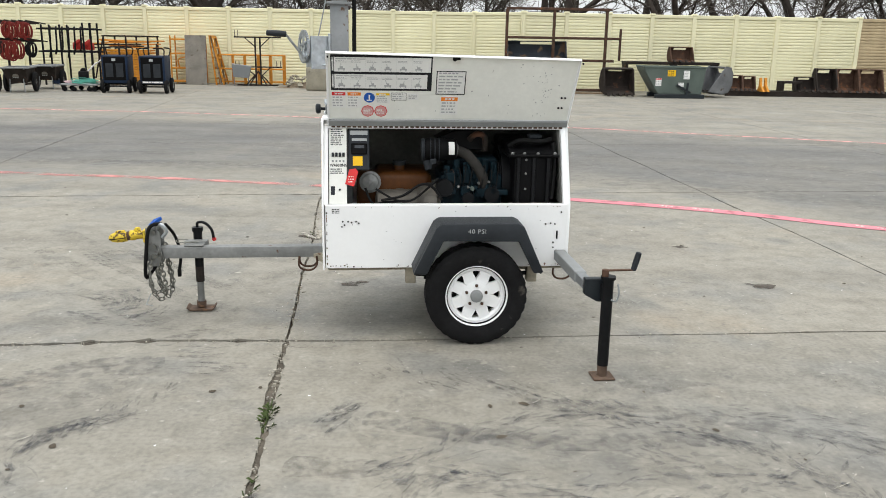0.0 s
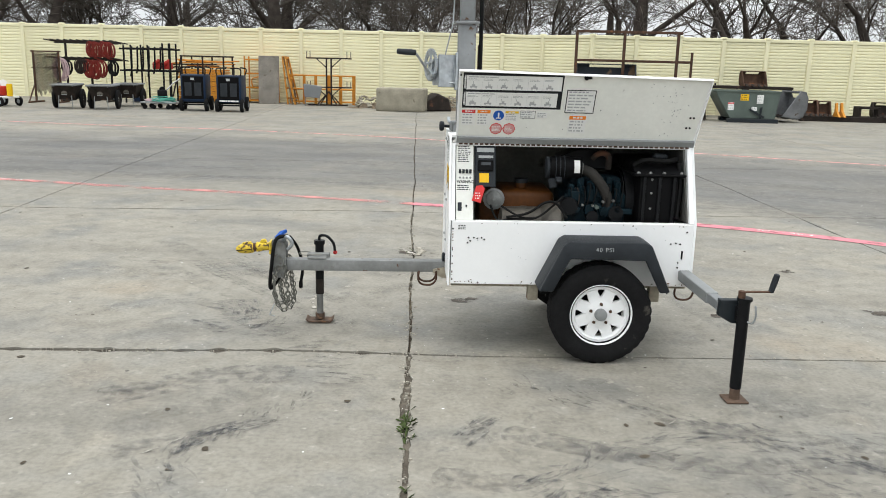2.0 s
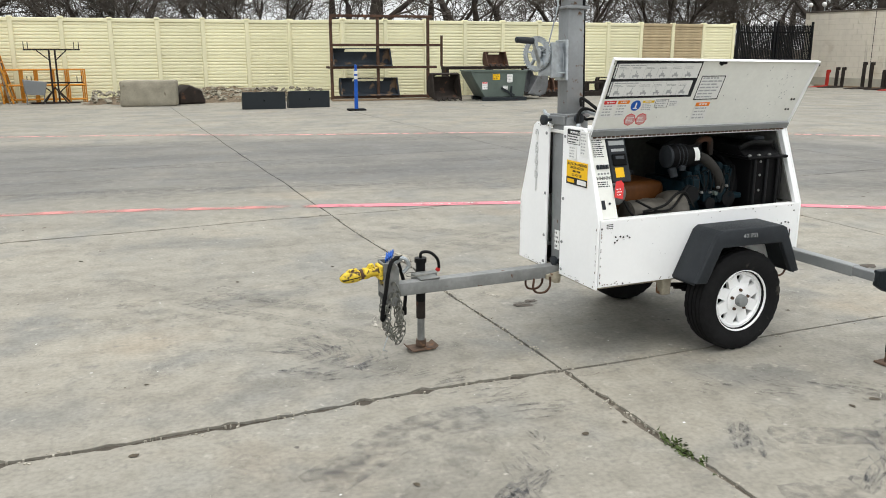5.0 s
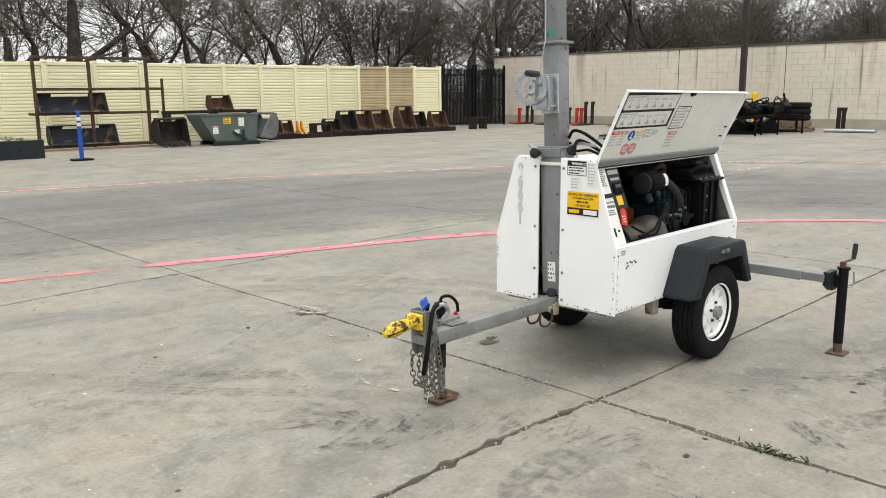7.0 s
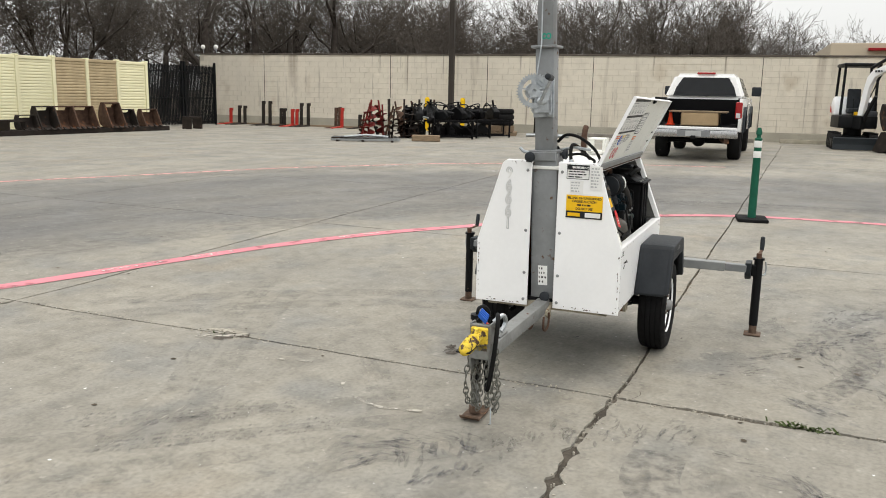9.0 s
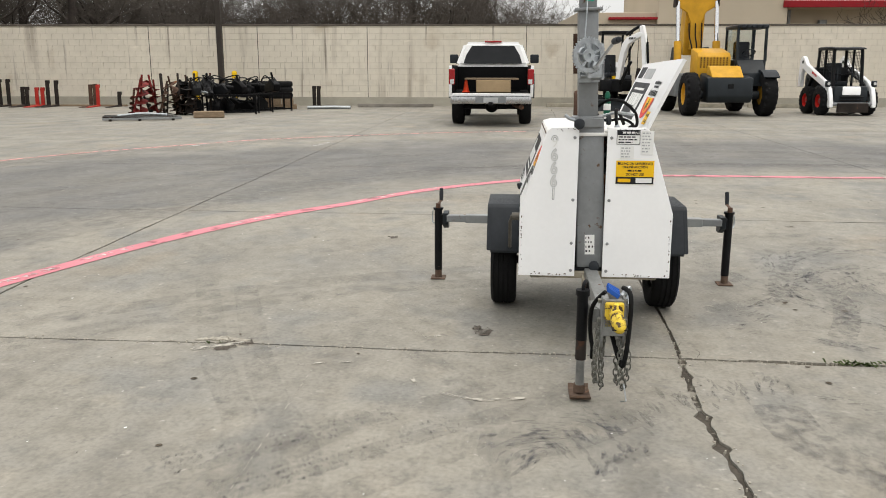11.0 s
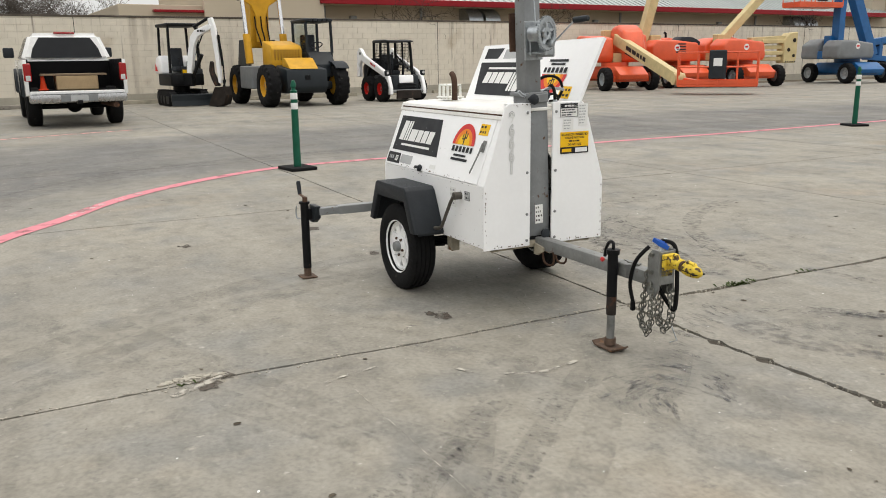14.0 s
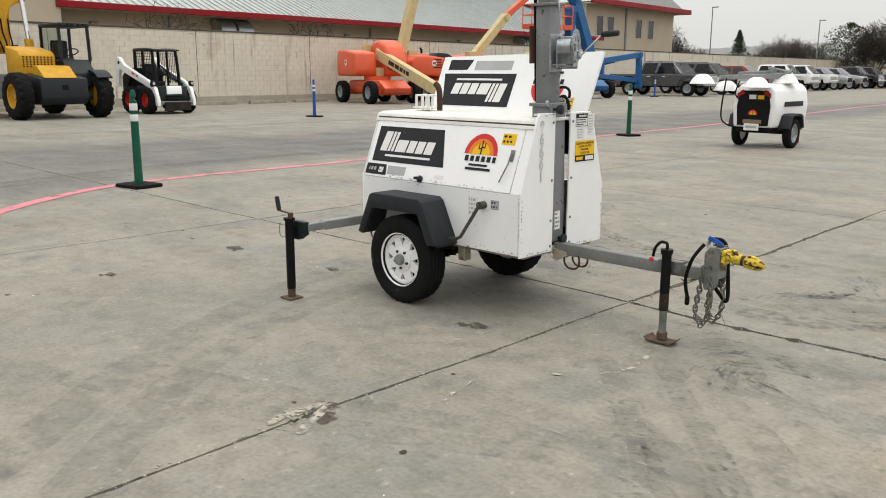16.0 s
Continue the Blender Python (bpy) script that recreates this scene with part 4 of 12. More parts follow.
def fence_run(name, p, q, n, label, tan=(), drop=0.0):
    p, q = Vector(p), Vector(q)
    d = q - p
    yaw = math.degrees(math.atan2(d.y, d.x))
    root = thing(name, label, "fence", pose(p.x, p.y, 0, 0, 0, yaw), kind="structure")
    sx = d.length / n / PW
    for i in range(n + 1):
        w = p + d * i / n
        z = ground_z(w.x, w.y) - drop
        step = 0.008 * (i % 3)
        po = new("post", POST)
        po.parent = root
        po.matrix_basis = pose(i * PW * sx, 0, z + step)
        if i < n:
            pa = new("panel", PANEL_TAN if i in tan else PANEL_CREAM)
            pa.parent = root
            pa.matrix_basis = pose(i * PW * sx, 0, z - 0.02) @ Matrix.Diagonal((sx, 1, 1, 1))
    return root


NORTH_Y = 25.6
fence_run("wall_north", (-24.9, NORTH_Y - 0.3), (2.05, NORTH_Y), 22, "cream precast concrete panel fence with ribbed panels and posts")
fence_run("wall_jog", (2.05, NORTH_Y), (3.4, 24.5), 1, "cream precast concrete fence stepping towards the yard")
fence_run("wall_north_east", (3.4, 24.5), (17.3, 25.1), 11, "cream precast concrete panel fence with some bare tan panels", tan=(8, 9))


def picket_gate():
    p, q = Vector((17.93, 25.69, 0)), Vector((20.86, 25.22, 0))
    d = q - p
    n = 46
    g = thing("gate", "black steel picket gate with tall pointed bars", "gate", pose(p.x, p.y, ground_z(p.x, p.y) - 0.02, 0, 0, math.degrees(math.atan2(d.y, d.x))), kind="structure")
    ln = d.length
    bm = bm_new()
    for z in (0.12, 1.0, 1.95):
        box(bm, (0, -0.025, z), (ln, 0.025, z + 0.05))
    for x in (0.0, ln / 2 - 0.06, ln / 2 + 0.06, ln - 0.06):
        box(bm, (x, -0.04, 0), (x + 0.06, 0.04, 2.35))
    bar(bm, (0.1, 0, 0.2), (ln / 2, 0, 1.9), 0.03)
    bar(bm, (ln / 2 + 0.1, 0, 1.9), (ln - 0.1, 0, 0.2), 0.03)
    part("gate_frame", bm, black_steel, g)
    bm = bm_new()
    box(bm, (-0.017, -0.017, 0.05), (0.017, 0.017, 2.2))
    cyl(bm, (0, 0, 2.2), (0, 0, 2.28), 0.017, 0.0, 4)
    me = finish("picket", bm, black_steel)
    for i in range(n):
        o = new("picket", me)
        o.parent = g
        o.matrix_basis = pose((i + 0.5) * ln / n, 0.03, 0)


picket_gate()
WALL_YAW = -82.6
WALL0 = (26.6, 0.0)
WALL_M = pose(WALL0[0], WALL0[1], 0, 0, 0, WALL_YAW)       # x runs south along the wall, y away from the yard
WH = 2.80


def wall_place(s, off, yaw=0.0, lift=0.0):
    """A place in the wall's frame, set on the ground."""
    v = WALL_M @ Vector((s, off, 0))
    return pose(v.x, v.y, ground_z(v.x, v.y) + lift, 0, 0, WALL_YAW + yaw)


def east_wall():
    s0, s1 = -28.2, 120.0
    base = 0.0
    root = thing("wall_east", "pale painted concrete block yard wall with stained joints", "wall", WALL_M, kind="structure")
    bm = bm_new()
    box(bm, (s0, 0.006, -0.1), (s1, 0.22, base + WH - 0.04))
    part("core", bm, mortar, root)
    bm = bm_new()
    box(bm, (s0 - 0.02, -0.03, -0.1), (s1, 0.10, base + 0.30), 0.01)
    part("footing", bm, footing, root)
    bm = bm_new()
    x = s0
    while x < s1:
        box(bm, (x, -0.02, base + WH - 0.04), (min(s1, x + 1.2) - 0.006, 0.24, base + WH + 0.02), 0.008)
        x += 1.2
    part("coping", bm, coping_dark, root, "weather-darkened thin wall coping")
    bw, bh = 0.40, 0.20
    one = bm_new()
    box(one, (0.003, -0.004, 0.003), (bw - 0.003, 0.03, bh - 0.003), 0.003)
    me = finish("block", one, block_single)
    rest = bm_new()
    rows = int((WH - 0.36) / bh)
    for r in range(rows):
        x = s0 + (0.2 if r % 2 else 0.0)
        while x < s1 - 0.4:
            z = base + 0.30 + r * bh
            dy = 0.006 * noise.noise(Vector((x * 3, r * 3.1, 0)))
            if -13.0 < x < -3.0:
                o = new("block", me)
                o.parent = root
                o.matrix_basis = pose(x, dy, z)
            elif x < 62:
                vs = [rest.verts.new(q) for q in ((x + 0.003, 0.02, z + 0.003), (x + bw - 0.003, 0.02, z + 0.003), (x + bw - 0.003, 0.02, z + bh - 0.003), (x + 0.003, 0.02, z + bh - 0.003),
                                                  (x + 0.005, dy - 0.004, z + 0.005), (x + bw - 0.005, dy - 0.004, z + 0.005), (x + bw - 0.005, dy - 0.004, z + bh - 0.005), (x + 0.005, dy - 0.004, z + bh - 0.005))]
                for q in ((4, 5, 6, 7), (0, 1, 5, 4), (1, 2, 6, 5), (2, 3, 7, 6), (3, 0, 4, 7)):
                    rest.faces.new([vs[i] for i in q])
            x += bw
    # movement joints, caulked dark
    k = s0 + 3.1
    while k < 60:
        bm = bm_new()
        box(bm, (k, -0.012, base + 0.30), (k + 0.016, 0.01, base + WH - 0.05))
        part("movement_joint", bm, black_steel, root, "dark vertical movement joint")
        k += 5.6 if int(k * 3) % 2 else 3.9
    far = part("blocks", rest, block_paint, root)
    tagged(far, kind="stuff")
    # kerb-like wheel stops along the foot of the wall
    bm = bm_new()
    prism(bm, [(-0.11, 0), (-0.08, 0.12), (0.08, 0.12), (0.11, 0)], "x", 0, 1.8, 0.01)
    stop = finish("wheel_stop", bm, concrete_old)
    for k, s in enumerate((-7.9, -5.4, -1.0, 1.5, 4.0, 6.6, 9.1, 11.4, 13.8, 16.5)):
        o = new("wheel_stop", stop)
        o.matrix_basis = wall_place(s, -0.75 + 0.05 * math.sin(k * 2), 2 * math.sin(k))
        tagged(o, "weathered concrete wheel stop by the block wall", "wheel stop", "wheel stops")
    for s, o in ((-28.0, 0.0), (-27.4, 0.05)):
        c = thing("security_camera", "small white dome camera on a short bracket on the wall top", "camera", WALL_M @ pose(s, o, base + WH))
        bm = bm_new()
        cyl(bm, (0, 0, 0), (0, 0, 0.22), 0.02)
        part("bracket", bm, galv, c)
        bm = bm_new()
        bmesh.ops.create_uvsphere(bm, u_segments=14, v_segments=10, radius=0.09, matrix=Matrix.Translation((0, -0.03, 0.27)))
        part("dome", bm, print_white, c)


east_wall()


# ---- the building behind the wall ----
def building():
    b = thing("building", "tan stucco building with red fascia and pale metal roof", "building", WALL_M @ pose(1.6, 0, -0.25))

    def window(x, z, w, h, y):
        wi = thing("window", "", "", pose(x, y, z))
        wi.parent = b
        for k in ("label", "category"):
            if k in wi:
                del wi[k]
        bm = bm_new()
        for a in ((-w / 2 - 0.08, -0.04, -0.08, w / 2 + 0.08, 0.06, 0), (-w / 2 - 0.08, -0.04, h, w / 2 + 0.08, 0.06, h + 0.08), (-w / 2 - 0.08, -0.04, 0, -w / 2, 0.06, h), (w / 2, -0.04, 0, w / 2 + 0.08, 0.06, h)):
            box(bm, a[:3], a[3:])
        part("window_frame", bm, stucco, wi)
        bm = bm_new()
        box(bm, (-w / 2, -0.01, 0), (w / 2, 0.05, h))
        part("pane", bm, dark_glass, wi)
    bm = bm_new()
    box(bm, (3.4, 7.3, 0), (44.8, 20, 4.1))
    part("wall", bm, stucco, b)
    bm = bm_new()
    prism(bm, [(5.9, 4.24), (14.0, 7.52), (22.0, 4.24), (22.0, 4.12), (5.9, 4.12)], "x", 3.4, 46.2)
    part("roof", bm, roof_metal, b)
    bm = bm_new()
    for i in range(105):
        x = 3.6 + i * 0.405
        bar(bm, (x, 5.92, 4.28), (x, 14.0, 7.56), 0.05, 0.06)
    part("standing_seams", bm, roof_metal, b)
    bm = bm_new()
    box(bm, (3.3, 5.78, 4.02), (46.3, 5.9, 4.30), 0.02)
    box(bm, (3.2, 5.78, 4.02), (3.4, 8.5, 4.30), 0.02)
    part("fascia", bm, fascia_red, b)
    bm = bm_new()
    box(bm, (3.4, 5.9, 4.02), (46.2, 7.3, 4.08))
    part("soffit", bm, stucco, b)
    bm = bm_new()
    box(bm, (-1.9, 5.9, 0), (3.4, 14, 5.6), 0.02)
    part("stair_block", bm, stucco, b)
    bm = bm_new()
    box(bm, (-2.1, 5.7, 5.55), (3.6, 14.2, 5.75), 0.03)
    part("block_cap", bm, stucco, b)
    bm = bm_new()
    box(bm, (-5.2, 6.2, 0), (-1.9, 14, 3.85), 0.02)
    part("low_wing", bm, stucco, b)
    bm = bm_new()
    box(bm, (-3.9, 5.9, 3.55), (-1.9, 6.2, 3.65), 0.01)
    part("red_gutter", bm, fascia_red, b)
    for x in (3.9, 9.0, 22.0, 33.5):
        bm = bm_new()
        box(bm, (x, 7.2, 0), (x + 0.12, 7.3, 4.05), 0.01)
        part("downpipe", bm, grey_steel, b)
    for x in (5.2, 20.0, 30.0):
        bm = bm_new()
        box(bm, (x, 7.1, 3.4), (x + 0.35, 7.3, 3.6), 0.03)
        part("wall_lamp", bm, grey_steel, b, "small grey wall lamp")
    # sheet-metal hoods over the wall vents: a curved cover, a louvred face below
    for x0, x1 in ((11.3, 12.15), (12.3, 13.2), (36.3, 37.4), (37.6, 38.7)):
        bm = bm_new()
        arc = [(7.3 - 0.95 * math.sin(0.5 * math.pi * k / 6), 3.35 + 0.70 * math.cos(0.5 * math.pi * k / 6)) for k in range(7)]
        prism(bm, arc + [(y + 0.03, z - 0.03) for y, z in arc[::-1]], "x", x0, x1)
        for x in (x0, x1 - 0.03):
            prism(bm, arc + [(7.3, 3.35)], "x", x, x + 0.03)
        vh = part("vent_hood", bm, galv, b, "dull silver sheet-metal vent hood")
        for k in range(4):
            bm = bm_new()
            bar(bm, (x0 + 0.04, 6.45 + 0.1 * k, 3.30 - 0.10 * k), (x1 - 0.04, 6.45 + 0.1 * k, 3.30 - 0.10 * k), 0.02, 0.09)
            part("louvre", bm, dull_galv, vh)
    # taller far wing
    bm = bm_new()
    box(bm, (44.8, 6.6, 0), (60.0, 24, 6.9))
    part("tall_wall", bm, stucco, b)
    bm = bm_new()
    prism(bm, [(44.2, 6.9), (52, 9.6), (61.0, 6.9)], "y", 5.8, 24)
    part("tall_roof", bm, roof_metal, b)
    bm = bm_new()
    box(bm, (44.0, 5.5, 6.75), (61.3, 5.75, 7.15), 0.02)
    box(bm, (61.05, 5.5, 6.75), (61.3, 24.2, 7.15), 0.02)
    part("tall_fascia", bm, fascia_red, b)
    bm = bm_new()
    box(bm, (44.1, 5.75, 6.75), (61.05, 6.4, 6.82))
    part("tall_soffit", bm, stucco, b)
    for x in (46.9, 48.6, 53.4, 55.6):
        window(x, 4.45, 0.95, 1.5, 6.6)
    bm = bm_new()
    box(bm, (51.0, 6.48, 0), (51.2, 6.6, 6.8), 0.01)
    part("downpipe", bm, grey_steel, b)



def dry_vine(s0, s1, seed):
    """Bare tangled vine stems over the top of the block wall."""
    r = random.Random(seed)
    V, F = [], []

    def grow(p, d, n, rad):
        for _ in range(n):
            d = (d + Vector((r.gauss(0, 0.5), r.gauss(0, 0.25), r.gauss(0.02, 0.4)))).normalized()
            q = p + d * r.uniform(0.08, 0.2)
            tube_into(V, F, p, q, rad, rad * 0.9, 3)
            p, rad = q, rad * 0.92
            if r.random() < 0.3 and n > 3:
                grow(p, (d + Vector((r.gauss(0, 0.9), r.gauss(0, 0.4), r.gauss(0.2, 0.6)))).normalized(), n // 2, rad * 0.8)
    for k in range(26):
        x = s0 + (s1 - s0) * r.random()
        grow(Vector((x, 0.15 + 0.1 * r.random(), WH - 0.25)), Vector((r.gauss(0, 0.5), 0.1, 1)), r.randrange(5, 11), 0.014)
    me = bpy.data.meshes.new("dry_vine")
    me.from_pydata(V, [], F)
    me.materials.append(bark)
    tagged(new("dry_vine", me), "tangle of bare dry vine stems over the block wall", "vine", kind="stuff").matrix_world = WALL_M


building()


# ---- trees ----
def tube_into(V, F, p, q, r0, r1, n):
    d = (q - p).normalized()
    s = d.cross(Vector((0.3, 0.2, 0.93)))
    s = s.normalized() if s.length > 0.05 else Vector((1, 0, 0))
    u = s.cross(d)
    k = len(V)
    for c, r in ((p, r0), (q, r1)):
        for i in range(n):
            a = 2 * math.pi * i / n
            V.append(c + r * (math.cos(a) * s + math.sin(a) * u))
    for i in range(n):
        j = (i + 1) % n
        F.append((k + i, k + j, k + n + j, k + n + i))


def tree_meshes(seed, height, spread, stems=1, thick=0.16, levels=5, kids=(3, 4)):
    r = random.Random(seed)
    Vt, Ft, Vc, Fc = [], [], [], []

    def grow(p, d, length, rad, lev):
        segs = 3 if lev < 3 else 2
        for i in range(segs):
            wob = Vector((r.gauss(0, 1), r.gauss(0, 1), r.gauss(0, 0.6))) * (0.13 + 0.04 * lev)
            d = (d + wob + Vector((0, 0, 0.06 if lev else 0.0))).normalized()
            q = p + d * length / segs
            r1 = rad * (0.82 if i < segs - 1 else 0.66)
            if lev < 2:
                tube_into(Vt, Ft, p, q, rad, r1, 6)
            else:
                tube_into(Vc, Fc, p, q, max(rad, 0.0105), max(r1, 0.0080), 3)
            if lev < levels and (i > 0 or lev > 0):
                for _ in range(1 if lev < 2 else r.choice((1, 1, 2))):
                    side = Vector((r.gauss(0, 1), r.gauss(0, 1), r.gauss(0.15, 0.5))).normalized()
                    grow(p.lerp(q, r.random()), (d * 0.5 + side * spread).normalized(), length * r.uniform(0.5, 0.72), r1 * r.uniform(0.4, 0.62), lev + 1)
            p, rad = q, r1
        if lev < levels:
            for _ in range(r.choice(kids)):
                side = Vector((r.gauss(0, 1), r.gauss(0, 1), r.gauss(0.1, 0.6))).normalized()
                grow(p, (d * 0.75 + side * spread * 0.8).normalized(), length * r.uniform(0.6, 0.82), rad * r.uniform(0.5, 0.75), lev + 1)
    for k in range(stems):
        a = r.uniform(0, 6.28)
        lean = 0.12 if stems == 1 else 0.32
        grow(Vector((0.15 * k * math.cos(a), 0.15 * k * math.sin(a), -0.1)), Vector((lean * math.cos(a), lean * math.sin(a), 1)).normalized(), height * 0.36, thick * (1 if stems == 1 else 0.65), 0)
    out = []
    for nm, V, F, mt in (("trunk", Vt, Ft, bark), ("crown", Vc, Fc, twig)):
        me = bpy.data.meshes.new(nm)
        me.from_pydata([tuple(v) for v in V], [], F)
        me.materials.append(mt)
        me.shade_smooth()
        out.append(me)
    return out


def tree_thing(meshes, m, label, group="bare trees"):
    t = thing("tree", label, "tree", m, group)
    for nm, me in zip(("trunk", "crown"), meshes):
        o = new(nm, me)
        o.parent = t
    return t


def woods():
    r = random.Random(21)
    kinds = [tree_meshes(3, 9.5, 0.60, 1, 0.26, 4, (2, 3)), tree_meshes(5, 8.5, 0.66, 2, 0.24, 4, (2, 3)), tree_meshes(8, 10.5, 0.50, 1, 0.30, 4, (2, 3)), tree_meshes(12, 7.5, 0.72, 3, 0.22, 4, (2, 3))]
    label = "bare grey-brown winter tree with tangled twigs behind the fence"
    first = [tree_thing(k, pose(-20 + 6 * i, 33 + i, 0.0), label) for i, k in enumerate(kinds)]
    spots = []
    for row, (y, gap) in enumerate(((30.2, 4.0), (34.0, 4.2), (40, 6.0))):
        x = -30.0
        while x < 34:
            spots.append((x + r.uniform(-0.7, 0.7), y + r.uniform(-1, 1), r.uniform(0.8, 1.2)))
            x += gap * r.uniform(0.7, 1.3)
    # beyond the block wall the wood stands further off and thins out southwards
    for s in range(-30, 6, 2):
        for off in (10, 20):
            v = WALL_M @ Vector((s + r.uniform(-1, 1), off + (s + 30) * 1.0 + r.uniform(-2, 2), 0))
            spots.append((v.x, v.y, r.uniform(0.62, 0.9)))
    for x, y, k in ((55.6, 11.4, 1.05), (56.2, 9.3, 0.85), (55.2, 13.4, 0.85), (53.6, 20.3, 1.0), (52.4, 23.9, 1.05), (56.2, 4.2, 0.8), (49, 26, 1.05), (48, 30, 1.05), (46, 33, 1.1), (55.7, 11.2, 1.0), (50.7, 27.9, 0.95), (43.5, 39.7, 1.0), (53, 22, 0.9), (47.5, 34, 0.95), (56, 16.5, 0.9), (57.5, 5.8, 0.75), (59, 0.5, 0.7), (61, 8, 0.8), (58, 13.5, 0.9), (54, 25, 0.9), (51, 31, 1.0), (62, 19, 0.9), (40, 36, 1.0), (37, 38, 1.0), (66, -6, 0.7), (70, -12, 0.7)):
        spots.append((x, y, k))
    # a thicker belt of taller trees north-east of the yard
    for i in range(22):
        a, far = math.radians(46.5 - 1.8 * i + r.uniform(-0.4, 0.4)), r.uniform(40, 54)
        k = (1.15 if i < 11 else 0.75 if i < 15 else 0.95) * r.uniform(0.9, 1.1)
        spots.append((-3.6 + far * math.cos(a), 2.3 + far * math.sin(a), k))
    for x, y, k in spots:
        o = copy_thing(first[r.randrange(4)], pose(x, y, 0.0, 0, 0, r.uniform(0, 360)))
        o.scale = (k, k, k)
    # low brush along the fence
    V, F = [], []
    for _ in range(1500):
        x, y = r.uniform(-28, 32), r.uniform(27.0, 38)
        if x > 15:
            y += 3
        p = Vector((x, y, -0.05))
        d = Vector((r.gauss(0, 0.5), r.gauss(0, 0.5), 1)).normalized()
        for _ in range(3):
            q = p + d * r.uniform(0.5, 1.3)
            tube_into(V, F, p, q, 0.012, 0.008, 3)
            d = (d + Vector((r.gauss(0, 0.4), r.gauss(0, 0.4), r.gauss(0, 0.3)))).normalized()
            p = q
    me = bpy.data.meshes.new("brush")
    me.from_pydata([tuple(v) for v in V], [], F)
    me.materials.append(twig)
    tagged(new("brush", me), "leafless brown undergrowth behind the fence", "brush", kind="stuff")


woods()
for v0, v1, vseed in ((5.2, 7.6, 3), (11.9, 14.6, 4), (29.0, 31.5, 6)):
    dry_vine(v0, v1, vseed)


# ---- the light tower trailer ----
def tyre_parts(parent, c, side, R=0.291, W=0.172, rim_r=0.177, rim_mat=None, holes=8, lugs=5, treads=True, hub=True):
    """A wheel with its axis along y; side -1 shows its face to -y."""
    rim_mat = rim_mat or white_paint
    wheel = new("wheel")
    wheel.empty_display_size = 0.1
    wheel.parent = parent
    wheel.matrix_basis = Matrix.Translation(Vector(c)) @ pose(0, 0, 0, 90 if side < 0 else -90, 0, 0)
    # local z points outwards
    h = W / 2
    prof = [(rim_r - 0.012, -h * 0.72), (rim_r + 0.02, -h * 0.9), (R * 0.82, -h), (R * 0.93, -h * 0.95), (R * 0.985, -h * 0.78)]
    for k in range(5):
        z = -h * 0.72 + k * h * 0.36
        if k:
            prof += [(R * 0.999, z - 0.004), (R * 0.972, z - 0.003), (R * 0.972, z + 0.003), (R * 0.999, z + 0.004)]
    prof += [(R * 0.985, h * 0.78), (R * 0.93, h * 0.95), (R * 0.82, h), (rim_r + 0.02, h * 0.9), (rim_r - 0.012, h * 0.72)]
    bm = bm_new()
    lathe(bm, prof, (0, 0, 0), (0, 0, 1), 96, True)
    if treads:
        for v in bm.verts:
            rad = math.hypot(v.co.x, v.co.y)
            if rad > R * 0.98 and abs(v.co.z) > h * 0.5 and int(math.atan2(v.co.y, v.co.x) / math.pi * 48 + 96.5) % 3 == 0:
                v.co.x *= 0.982
                v.co.y *= 0.982
    part("tyre", bm, rubber, wheel)
    bm = bm_new()
    d0 = h * 0.55
    lathe(bm, [(rim_r * 0.79, d0 - 0.012), (rim_r * 0.82, d0 - 0.006), (rim_r * 0.86, d0 + 0.004), (rim_r * 0.93, d0 + 0.002), (rim_r * 0.985, h * 0.86), (rim_r * 1.01, h * 0.86), (rim_r * 1.0, h * 0.78),
               (rim_r * 0.94, -h * 0.3), (rim_r * 0.86, -h * 0.3), (rim_r * 0.86, d0 - 0.03), (rim_r * 0.79, d0 - 0.03)], (0, 0, 0), (0, 0, 1), 40, True)
    n = holes
    for i in range(n):
        a = 2 * math.pi * (i + 0.5) / n
        pts = []
        for rr, half in ((rim_r * 0.36, math.pi / n * 0.995), (rim_r * 0.53, math.pi / n * 0.98), (rim_r * 0.57, math.pi / n * 0.90), (rim_r * 0.74, math.pi / n * 0.60), (rim_r * 0.80, math.pi / n * 0.64), (rim_r * 0.84, math.pi / n * 0.8)):
            pts.append((rr, half))
        poly = [(r_ * math.cos(a - t), r_ * math.sin(a - t)) for r_, t in pts] + [(r_ * math.cos(a + t), r_ * math.sin(a + t)) for r_, t in pts[::-1]]
        prism(bm, poly, "z", d0 - 0.026, d0 - 0.004)
    lathe(bm, [(rim_r * 0.18, d0 - 0.026), (rim_r * 0.40, d0 - 0.026), (rim_r * 0.46, d0 + 0.004), (rim_r * 0.20, d0 + 0.012)], (0, 0, 0), (0, 0, 1), 24, True)
    part("rim", bm, rim_mat, wheel)
    bm = bm_new()
    cyl(bm, (0, 0, -h * 0.6), (0, 0, -h * 0.2), rim_r * 0.8, None, 24)
    part("brake_drum", bm, black_steel, wheel)
    if hub:
        bm = bm_new()
        lathe(bm, [(rim_r * 0.2, d0 - 0.02), (rim_r * 0.2, d0 + 0.03), (rim_r * 0.17, d0 + 0.045), (rim_r * 0.02, d0 + 0.05)], (0, 0, 0), (0, 0, 1), 20)
        part("hub_cap", bm, grey_steel, wheel)
        for i in range(lugs):
            a = 2 * math.pi * i / lugs + 0.3
            bm = bm_new()
            x, y = rim_r * 0.33 * math.cos(a), rim_r * 0.33 * math.sin(a)
            cyl(bm, (x, y, d0), (x, y, d0 + 0.02), 0.011, 0.008, 6)
            part("lug_nut", bm, rust_steel, wheel)
    return wheel


